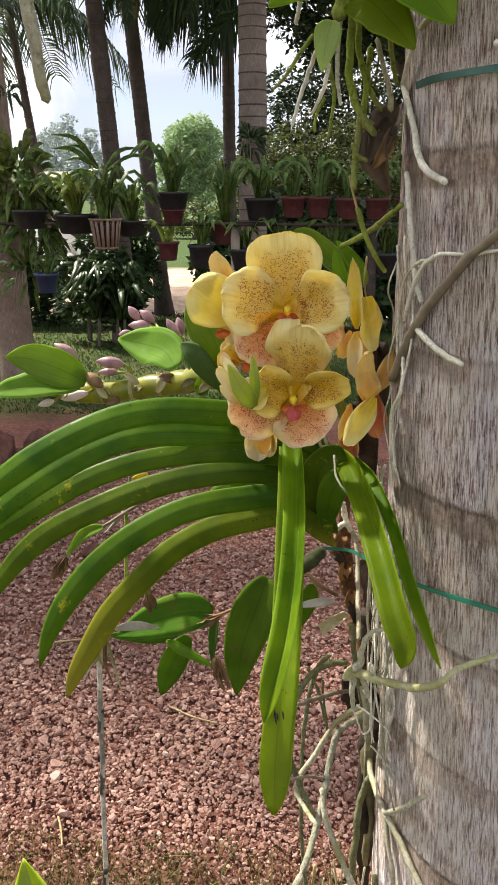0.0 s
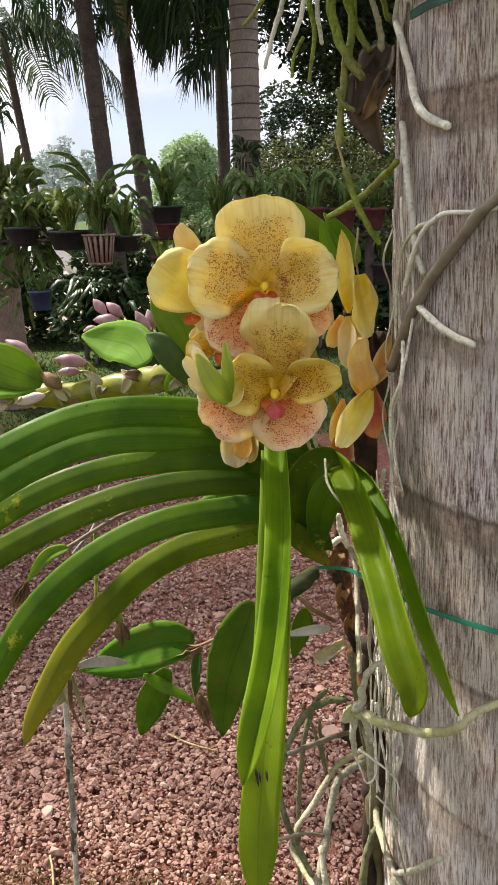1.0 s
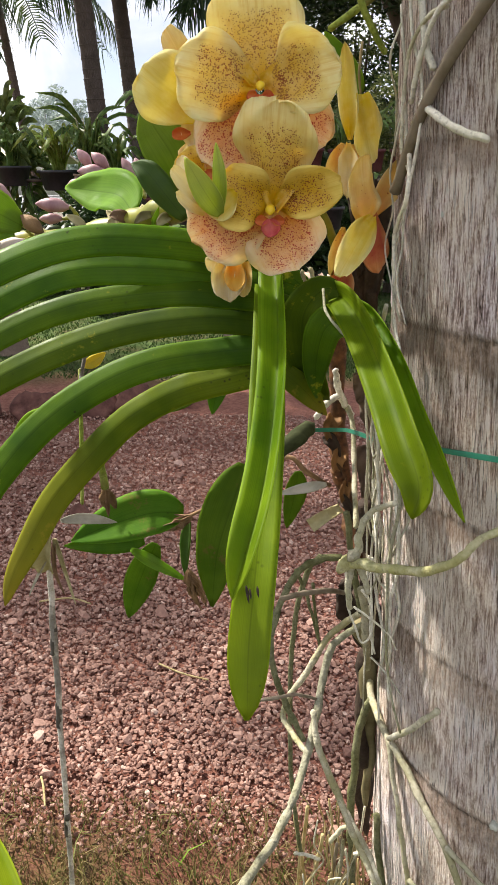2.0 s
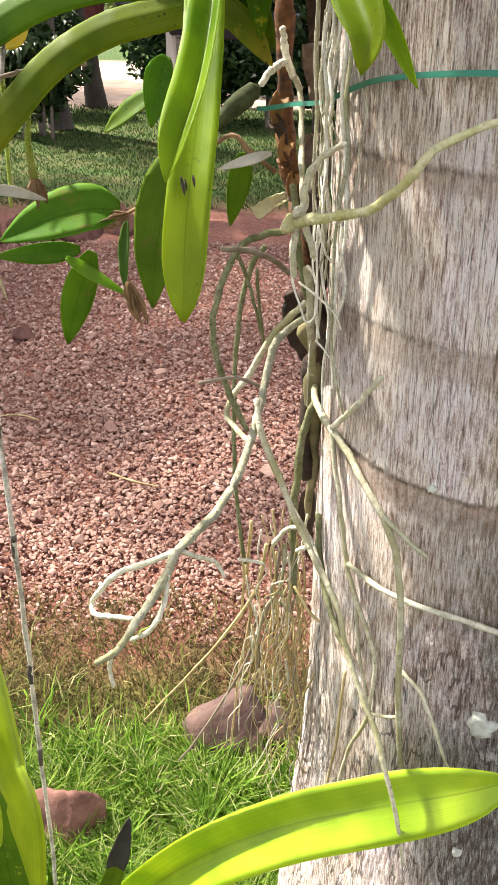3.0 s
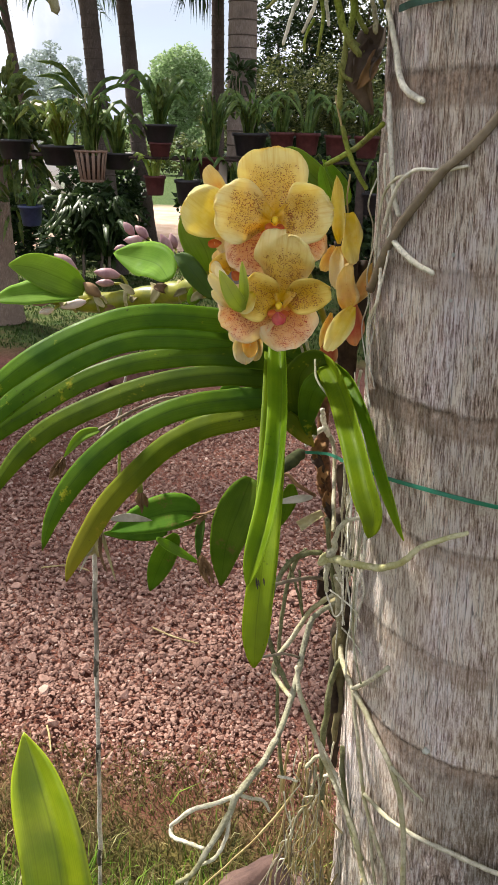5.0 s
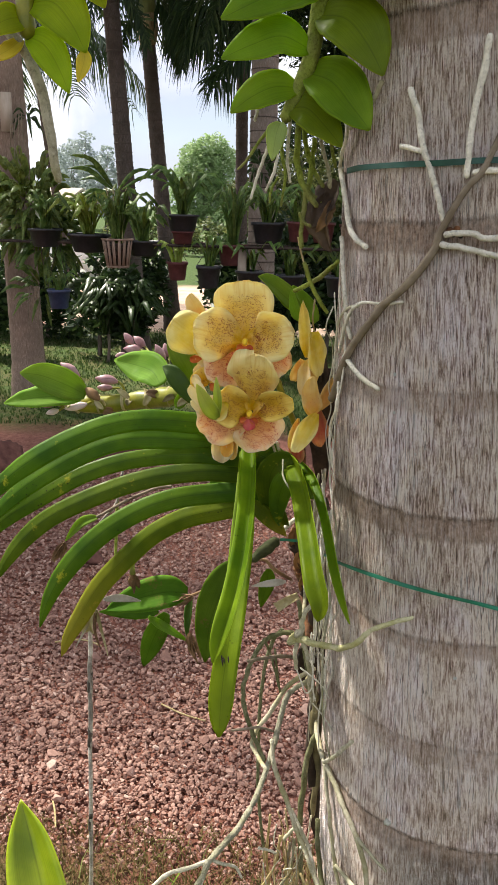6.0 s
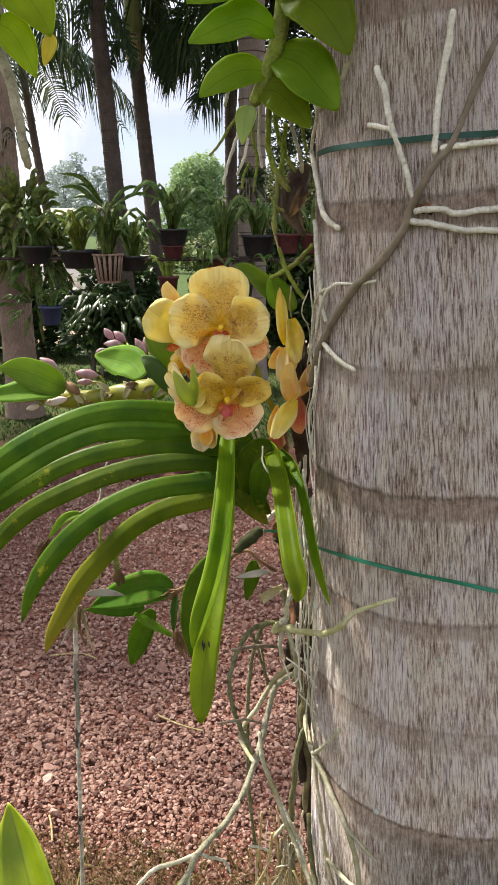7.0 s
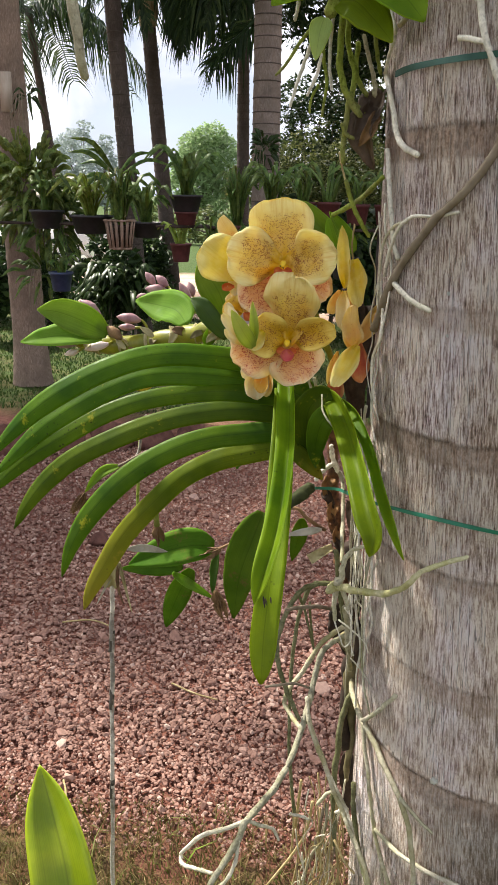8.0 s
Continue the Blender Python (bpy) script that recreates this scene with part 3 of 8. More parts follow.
def link_mesh(name, verts, faces, mat, parent=None, uvs=None, smooth=True, label=""):
    me = bpy.data.meshes.new(name)
    me.from_pydata([tuple(v) for v in verts], [], faces)
    me.materials.append(mat)
    if smooth:
        me.polygons.foreach_set("use_smooth", [True] * len(me.polygons))
    if uvs is not None:
        layer = me.uv_layers.new(name="UVMap")
        idx = np.empty(len(me.loops), dtype=np.int32)
        me.loops.foreach_get("vertex_index", idx)
        layer.data.foreach_set("uv", np.asarray(uvs, dtype=np.float32)[idx].ravel())
    me.validate()
    me.update()
    ob = new(name, me)
    if parent is not None:
        ob.parent = parent
    if label:
        tagged(ob, label)
    return ob


def part(name, bm, material, parent, label=""):
    me = bpy.data.meshes.new(name)
    bm.to_mesh(me)
    bm.free()
    me.materials.append(material)
    me.polygons.foreach_set("use_smooth", [True] * len(me.polygons))
    ob = new(name, me)
    ob.parent = parent
    if label:
        tagged(ob, label)
    return ob


def thing(name, label, category, group="", kind=""):
    return tagged(new(name), label, category, group, kind)


def tube_data(pts, radii, sides=8, n=None, wob=0.0, seed=0, flat=1.0):
    """A tapered tube with rounded ends. radii: along the curve."""
    n = n or max(8, len(pts) * 4)
    c = curve_points(pts, n)
    radii = radii if isinstance(radii, (list, tuple)) else [radii, radii]
    verts, faces = [], []
    up = Vector((0.31, 0.9, 0.2)).normalized()
    for i, q in enumerate(c):
        t = (c[min(i + 1, n)] - c[max(i - 1, 0)]).normalized()
        a = t.cross(up)
        if a.length < 1e-4:
            a = t.cross(Vector((1, 0, 0)))
        a.normalize()
        b = t.cross(a)
        s = i / n * (len(radii) - 1)
        k = min(int(s), len(radii) - 2)
        r = radii[k] + (radii[k + 1] - radii[k]) * (s - k)
        if wob:
            r *= 1 + wob * noise.noise(Vector((i * 0.55 + seed * 7.3, seed, 0)))
            q = q + (a * noise.noise(Vector((i * 0.33, seed * 3.1, 5))) + b * noise.noise(Vector((i * 0.33, seed * 3.1, 9)))) * r * wob * 1.6
        for j in range(sides):
            w = 2 * math.pi * j / sides
            verts.append(q + a * math.cos(w) * r + b * math.sin(w) * r * flat)
    for i in range(n):
        for j in range(sides):
            k = (j + 1) % sides
            faces.append((i * sides + j, i * sides + k, (i + 1) * sides + k, (i + 1) * sides + j))
    r_end = radii[-1]
    t0, t1 = (c[0] - c[1]).normalized(), (c[-1] - c[-2]).normalized()
    verts += [c[0] + t0 * radii[0] * 0.7, c[-1] + t1 * r_end * 0.9]
    m = len(verts)
    for j in range(sides):
        k = (j + 1) % sides
        faces.append((m - 2, k, j))
        faces.append((m - 1, n * sides + j, n * sides + k))
    return verts, faces


def tube(name, pts, radii, mat, parent=None, sides=8, n=None, wob=0.25, label="", flat=1.0):
    radii = radii if isinstance(radii, (list, tuple)) else [radii, radii]
    v, f = tube_data(pts, radii, sides, n, wob, rng.random() * 50, flat)
    return link_mesh(name, v, f, mat, parent, label=label)


def strap_width(s):
    return min(1.0, 0.72 + s * 1.2) * (1.0 if s < 0.72 else max(0.04, math.cos((s - 0.72) / 0.28 * math.pi / 2) ** 0.7))


def blunt_width(s):
    return min(1.0, 0.72 + s * 1.2) * (1.0 if s < 0.84 else max(0.1, max(0.0, math.cos((s - 0.84) / 0.16 * math.pi / 2)) ** 0.6))


def oval_width(s):
    return max(0.05, math.sin(math.pi * min(1.0, 0.04 + s * 0.96) ** 0.85) ** 0.75)


def blade_width(s):
    return max(0.03, (1 - s) ** 0.55) * min(1, 0.75 + s)


def leaf_data(pts, width, face, fold=0.35, profile=strap_width, n=22, m=6, thick=0.0009, curl=0.0, twist=0.0, ripple=0.0, face_end=None, fold_end=None):
    """A leaf along pts, its upper side towards face; fold: how far the halves rise from the midrib; twist in degrees along it."""
    c = curve_points(pts, n)
    rows, uvs = [], []
    seed = rng.random() * 40
    for i, q in enumerate(c):
        s = i / n
        t = (c[min(i + 1, n)] - c[max(i - 1, 0)]).normalized()
        k = min(1.0, max(0.0, (s - 0.35) / 0.4))
        f = Vector(face).lerp(Vector(face_end), k) if face_end else Vector(face)
        v_fold = fold if fold_end is None else fold + (fold_end - fold) * k
        side = t.cross(f).normalized()
        nor = side.cross(t).normalized()
        if twist:
            rot = Matrix.Rotation(radians(twist) * s, 3, t)
            side, nor = rot @ side, rot @ nor
        hw = width / 2 * profile(s)
        row = []
        for j in range(m + 1):
            u = j / m * 2 - 1
            rise = abs(u) ** 1.1 * v_fold - curl * u * u
            edge = ripple * noise.noise(Vector((s * 7, u * 2, seed))) * abs(u)
            row.append(q + side * u * hw * math.sqrt(max(0.15, 1 - v_fold * v_fold * 0.6)) + nor * hw * (rise + edge))
            uvs.append((j / m, s))
        rows.append((row, nor))
    verts = [v for row, _ in rows for v in row]
    k = len(verts)
    verts += [v - nor * thick for row, nor in rows for v in row]
    uvs = uvs + uvs
    faces = []
    w = m + 1
    for i in range(n):
        for j in range(m):
            a = i * w + j
            faces.append((a, a + 1, a + w + 1, a + w))
            faces.append((k + a + w, k + a + w + 1, k + a + 1, k + a))
        a = i * w
        faces.append((a + w, k + a + w, k + a, a))
        a = i * w + m
        faces.append((a, k + a, k + a + w, a + w))
    for j in range(m):
        faces.append((j, k + j, k + j + 1, j + 1))
        a = n * w + j
        faces.append((a + 1, k + a + 1, k + a, a))
    return verts, faces, uvs


def leaf(name, pts, width, face, mat, parent=None, label="", **kw):
    v, f, uv = leaf_data(pts, width, face, **kw)
    return link_mesh(name, v, f, mat, parent, uv, label=label)


def ellipsoid(name, a, b, r, mat, parent, label="", sharp=0.8):
    """A bud or pod from a to b."""
    pts = [Vector(a).lerp(Vector(b), i / 10) for i in range(11)]
    rad = [r * max(0.12, math.sin(math.pi * (0.06 + 0.9 * i / 10)) ** sharp) for i in range(11)]
    v, f = tube_data(pts, rad, 10, 12, 0.08, rng.random() * 9)
    return link_mesh(name, v, f, mat, parent, label=label)


def lathe(name, profile, mat, parent=None, sides=24, label="", squash=1.0):
    """A turned shape from (radius, height) pairs."""
    verts, faces = [], []
    for r, z in profile:
        for j in range(sides):
            w = 2 * math.pi * j / sides
            verts.append((r * math.cos(w), r * math.sin(w) * squash, z))
    for i in range(len(profile) - 1):
        for j in range(sides):
            k = (j + 1) % sides
            faces.append((i * sides + j, i * sides + k, (i + 1) * sides + k, (i + 1) * sides + j))
    return link_mesh(name, verts, faces, mat, parent, label=label)


def box_data(x0, y0, z0, x1, y1, z1):
    v = [(x, y, z) for z in (z0, z1) for y in (y0, y1) for x in (x0, x1)]
    return v, [(0, 2, 3, 1), (4, 5, 7, 6), (0, 1, 5, 4), (2, 6, 7, 3), (0, 4, 6, 2), (1, 3, 7, 5)]


def beam(name, x0, y0, z0, x1, y1, z1, mat, parent=None, label="", bevel=0.004):
    bm = bmesh.new()
    v, f = box_data(x0, y0, z0, x1, y1, z1)
    vs = [bm.verts.new(p) for p in v]
    for q in f:
        bm.faces.new([vs[i] for i in q])
    bmesh.ops.bevel(bm, geom=bm.edges[:], offset=bevel, segments=2, affect="EDGES")
    return part(name, bm, mat, parent, label)


# ---- ground ----
def build_ground():
    xs = sorted(set([-900, -300, -100, -40, -20, -12, -8] + [-6 + i * 0.25 for i in range(41)] + [6, 9, 14, 25, 60, 150, 400, 900]))
    ys = sorted(set([-600, -200, -60, -20, -8, -4, -2] + [-1 + i * 0.2 for i in range(60)] + [12, 13, 14.5, 16, 18, 21, 25, 32, 45, 70, 120, 250, 600, 2000]))
    verts = []
    for y in ys:
        for x in xs:
            near = 1.0 if -6 < x < 4 and -1 < y < 11 else 0.0
            verts.append((x, y, near * (0.02 * noise.noise(Vector((x * 0.9, y * 0.9, 3))) + 0.008 * noise.noise(Vector((x * 4, y * 4, 1)))) - 0.01))
    w = len(xs)
    faces = [(j * w + i, j * w + i + 1, (j + 1) * w + i + 1, (j + 1) * w + i) for j in range(len(ys) - 1) for i in range(w - 1)]
    return tagged(link_mesh("ground", verts, faces, GROUND), "red earth garden ground with lawn and a pale dirt road", "ground", kind="structure")


ground = build_ground()

# ---- the palm that carries the orchids ----
AXIS_X, AXIS_Y, LEAN_X, LEAN_Y = 0.255, 0.584, -0.0893, -0.008


def trunk_axis(z):
    return AXIS_X + LEAN_X * (min(z, 3.0) - 1.2) * (1.0 if z < 3 else 1.0), AXIS_Y + LEAN_Y * (z - 1.2)


def trunk_radius(z):
    r = 0.1607 - 0.0728 * (z - 1.2) if z < 1.75 else 0.1206 - 0.012 * (z - 1.75)
    return r + 0.07 * max(0.0, 0.62 - z)


RINGS = [0.3, 0.4, 0.5, 0.615, 0.74, 0.865, 1.003, 1.112, 1.223, 1.344, 1.458, 1.6, 1.765, 1.9, 2.05, 2.2, 2.36, 2.52, 2.7, 2.88, 3.06, 3.3, 3.55, 3.8, 4.1, 4.4, 4.7]


def trunk_surface(a, z, lift=0.0):
    r = trunk_radius(z) + lift
    x, y = trunk_axis(z)
    return Vector((x + r * math.cos(a), y + r * math.sin(a), z))


def ring_wave(a, k):
    return 0.0028 * math.sin(a * 2 + k * 1.7) + 0.0012 * math.sin(a * 5 + k * 2.3)


def around(rows, sides, point):
    """A closed band of rows round the trunk, with metres as its UV map; the seam lies behind."""
    verts, uvs, faces = [], [], []
    for i, z in enumerate(rows):
        for j in range(sides + 1):
            a = math.pi / 2 + 2 * math.pi * j / sides
            verts.append(point(a, z, i))
            uvs.append((2 * math.pi * j / sides * 0.155, z))
    w = sides + 1
    for i in range(len(rows) - 1):
        for j in range(sides):
            faces.append((i * w + j, i * w + j + 1, (i + 1) * w + j + 1, (i + 1) * w + j))
    return verts, faces, uvs


def build_main_palm():
    palm = thing("palm_tree", "tall grey ringed palm trunk carrying tied orchids", "palm tree")
    rows = []
    z = -0.05
    while z < 5.0:
        rows.append(z)
        z += 0.003 if 0.5 < z < 1.95 else (0.012 if z < 2.3 else 0.05)

    def bark(a, z, i):
        below = [q for q in RINGS if q <= z]
        k = len(below)
        ring = below[-1] if below else 0.0
        up = (min([q for q in RINGS if q > z], default=9) - z)
        d = z - ring
        step = 0.0006 * math.exp(-max(0.0, d) / 0.012) if d > 0 else -0.0002
        step -= 0.0004 * math.exp(-(up / 0.005) ** 2)
        rough = 0.0009 * noise.noise(Vector((math.cos(a) * 42, math.sin(a) * 42, z * 3.1))) + 0.0016 * noise.noise(Vector((math.cos(a) * 9, math.sin(a) * 9, z * 5)))
        if z < 0.6:
            rough += (0.6 - z) * 0.05 * (abs(noise.noise(Vector((math.cos(a) * 5.5, math.sin(a) * 5.5, z * 1.2)))) - 0.15)
        return trunk_surface(a, z + ring_wave(a, 1) * 0.6 - LEAN_X * trunk_radius(z) * math.cos(a), step + rough)

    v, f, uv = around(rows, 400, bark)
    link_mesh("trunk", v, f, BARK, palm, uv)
    return palm


main_palm = build_main_palm()
for _k, (_px, _pz, _sz) in enumerate([(-1.905, 1.586, 0.0032), (-1.88, 1.583, 0.0026), (-1.86, 1.587, 0.0034), (-1.835, 1.582, 0.0024)]):
    ellipsoid("knot", trunk_surface(_px, _pz, -0.002), trunk_surface(_px, _pz, 0.0018), _sz, (RUST, BLACK_TIP)[_k % 2], main_palm, "small orange and black bark scar")


# ---- palm crowns ----
frond_meshes = []


def make_frond(length, droop, leaflets, seed, hang):
    r = random.Random(seed)
    pts = [Vector((length * s, 0.08 * math.sin(s * 3 + seed), length * (0.42 * s - droop * s * s))) for s in [i / 8 for i in range(9)]]
    v, f = tube_data(pts, [0.024, 0.016, 0.006], 6, 20)
    verts, faces = [tuple(q) for q in v], list(f)
    c = curve_points(pts, leaflets)
    for i in range(3, leaflets + 1):
        s = i / leaflets
        t = (c[min(i + 1, leaflets)] - c[i - 1]).normalized()
        for sgn in (-1, 1):
            ln = length * 0.3 * (0.55 + 0.6 * math.sin(math.pi * min(1, s * 0.95 + 0.08))) * r.uniform(0.8, 1.1)
            out = (Vector((0, sgn, 0)) + t * r.uniform(0.35, 0.8)).normalized()
            w = 0.02 * r.uniform(0.8, 1.25)
            across = t * w
            base = c[i]
            k = len(verts)
            tipdrop = ln * r.uniform(0.5, 1.0) * hang
            p1 = base + out * ln * 0.35 + Vector((0, 0, 0.04 * ln))
            p2 = base + out * ln * 0.75 + Vector((0, 0, -tipdrop * 0.4))
            p3 = base + out * ln * 0.92 + Vector((0, 0, -tipdrop))
            verts += [base - across * 0.4, base + across * 0.4, p1 - across, p1 + across, p2 - across * 0.8, p2 + across * 0.8, p3]
            faces += [(k, k + 1, k + 3, k + 2), (k + 2, k + 3, k + 5, k + 4), (k + 4, k + 5, k + 6)]
    me = bpy.data.meshes.new("frond")
    me.from_pydata([tuple(q) for q in verts], [], faces)
    me.materials.append(FROND)
    me.validate()
    return me


for _k, (_l, _dr, _h) in enumerate([(2.3, 0.75, 0.9), (2.5, 1.0, 1.1), (2.1, 1.25, 1.3)]):
    frond_meshes.append(make_frond(_l, _dr, 58, _k + 3, _h))


def crown(palm, x, y, z, count, size, turn, seed, pick=None):
    r = random.Random(seed)
    for i in range(count):
        fr = new("frond", frond_meshes[(i + seed) % 3] if pick is None else frond_meshes[pick])
        fr.parent = palm
        fr.matrix_local = Matrix.Translation((x, y, z)) @ pose(0, 0, 0, r.uniform(-15, 15), -r.uniform(0, 22) + 10, turn + 360 * i / count + r.uniform(-12, 12)) @ Matrix.Scale(size * r.uniform(0.9, 1.1), 4)


crown(main_palm, 0.095, 0.55, 5.0, 11, 1.0, 12, 5)
# extra unseen fronds, added to keep the sun off the upper trunk
for _az, _sz, _lift in ((134, 0.98, 0), (142, 1.03, 2), (149, 1.0, 0), (157, 1.02, 2)):
    _shade_frond = new("frond", frond_meshes[0])
    _shade_frond.parent = main_palm
    _shade_frond.matrix_local = Matrix.Translation((0.095, 0.55, 5.0)) @ pose(0, 0, 0, 0, -_lift, _az) @ Matrix.Scale(_sz, 4)



def far_palm(x, y, lean, r0, r1, top, crown_z, fronds, size, seed, label, pick=None, shaft=0.0, bark=None, rings=True):
    palm = thing("palm_tree", label, "palm tree", "garden palms")
    palm.location = (x, y, 0)
    sides, rows = 26, 150
    verts = []
    for i in range(rows + 1):
        z = top * i / rows
        f = (z % 0.115) / 0.115
        for j in range(sides):
            a = 2 * math.pi * j / sides
            r = r0 + (r1 - r0) * min(1, z / 3.5) + 0.09 * max(0, 0.4 - z) ** 1.2 + 0.006 * (0.5 - f)
            verts.append((lean * (z - 1.5) + r * math.cos(a), r * math.sin(a), z))
    faces = [(i * sides + j, i * sides + (j + 1) % sides, (i + 1) * sides + (j + 1) % sides, (i + 1) * sides + j) for i in range(rows) for j in range(sides)]
    link_mesh("trunk", verts, faces, bark or BARK_FAR, palm)
    z = 0.45 + 0.05 * seed % 0.1
    while rings and z < min(top, 4.6):
        r = r0 + (r1 - r0) * min(1, z / 3.5)
        ring = lathe("ring_scar", [(r - 0.01, -0.008), (r + 0.004, -0.005), (r + 0.006, 0.0), (r + 0.004, 0.004), (r - 0.01, 0.007)], BARK_FAR_SCAR, palm, 20)
        ring.location = (lean * (z - 1.5), 0, z)
        z += 0.115 * (1 + 0.25 * math.sin(z * 7 + seed))
    if shaft:
        cs = lathe("crownshaft", [(r1 * 1.15, 0), (r1 * 1.5, 0.15), (r1 * 1.2, shaft * 0.6), (r1 * 0.8, shaft)], CROWNSHAFT, palm)
        cs.location = (lean * (top - 1.5), 0, top)
    crown(palm, lean * (crown_z - 1.5), 0, crown_z, fronds, size, seed * 37, seed, pick)
    return palm


# ---- vanda orchid ----
vanda = thing("vanda_orchid", "yellow spotted vanda orchid in bloom tied to the palm trunk", "orchid")
tube("stem", [(0.055, 0.672, 1.355), (0.053, 0.664, 1.31), (0.055, 0.66, 1.258), (0.058, 0.656, 1.206), (0.063, 0.648, 1.166), (0.071, 0.628, 1.132), (0.076, 0.607, 1.104)], [0.006, 0.0078, 0.0075, 0.006], RUST, vanda, 10, wob=0.5, label="brown stem wrapped in dry leaf bases")
SHEATH_PTS = [(0.049, 0.652, 1.224), (0.052, 0.65, 1.208), (0.056, 0.648, 1.193), (0.059, 0.645, 1.18), (0.063, 0.641, 1.167), (0.066, 0.636, 1.155), (0.069, 0.63, 1.143)]
for _i in range(6):
    _b, _t = Vector(SHEATH_PTS[_i]), Vector(SHEATH_PTS[_i + 1])
    _b += Vector((0.0035 * (-1) ** _i, 0.0, 0.004))
    leaf("dry_sheath", [_b, (_b + _t) / 2 + Vector((-0.003 * (-1) ** _i, -0.004, 0)), _t + (_t - _b) * 0.35], (0.02, 0.016, 0.019, 0.015, 0.017, 0.013)[_i], (0.35 * (-1) ** _i, -1, 0.15), (RUST_TAN, HUSK_BLACK, RUST_TAN, RUST, RUST_TAN, HUSK_BLACK)[_i], vanda, fold=0.7, profile=blade_width, n=14, m=8, ripple=0.7, twist=18 * (-1) ** _i)
leaf("dry_sheath", [(0.06, 0.612, 1.159), (0.048, 0.604, 1.155), (0.035, 0.6, 1.147)], 0.013, (0.1, -0.8, 0.6), SHEATH, vanda, fold=0.5, profile=lambda s: 0.7 + 0.3 * s, ripple=0.6)
leaf("dry_sheath", [(0.077, 0.661, 1.063), (0.073, 0.661, 1.030), (0.089, 0.661, 0.988)], 0.032, (-0.3, -1, 0.1), HUSK_BLACK, vanda, fold=0.5, profile=blade_width, ripple=1.2)
leaf("dry_sheath", [(0.099, 0.661, 0.848), (0.096, 0.661, 0.803), (0.101, 0.661, 0.755)], 0.026, (-0.3, -1, 0.1), HUSK_BLACK, vanda, fold=0.5, profile=blade_width, ripple=1.2)
for _b, _t, _w, _m in (
    (*[(0.078, 0.661, 1.266), (0.086, 0.661, 1.207)], 0.03, HUSK_GREY), (*[(0.084, 0.661, 1.199), (0.087, 0.656, 1.132)], 0.03, HUSK_GREY), (*[(0.084, 0.661, 1.109), (0.093, 0.661, 1.031)], 0.028, HUSK_GREY)):
    leaf("dry_sheath", [_b, tuple((Vector(_b) + Vector(_t)) / 2 + Vector((0.002, -0.004, 0))), _t], _w, (0.1, -1, 0.15), _m, vanda, fold=0.45, profile=blade_width, n=16, m=8, ripple=1.1, twist=25)
# black husks behind the leaves, also standing for the shadow in the gap
for _b, _t in (((0.066, 0.69, 1.44), (0.072, 0.685, 1.34)), ((0.082, 0.69, 1.42), (0.08, 0.685, 1.3)), ((0.07, 0.69, 1.36), (0.08, 0.685, 1.25))):
    leaf("dry_sheath", [_b, tuple((Vector(_b) + Vector(_t)) / 2 + Vector((0.004, -0.006, 0))), _t], 0.03, (0.1, -1, 0.15), HUSK_BLACK, vanda, fold=0.4, profile=blade_width, n=16, m=8, ripple=1.0, twist=20)
UPF = (0.1, -0.9, 0.44)
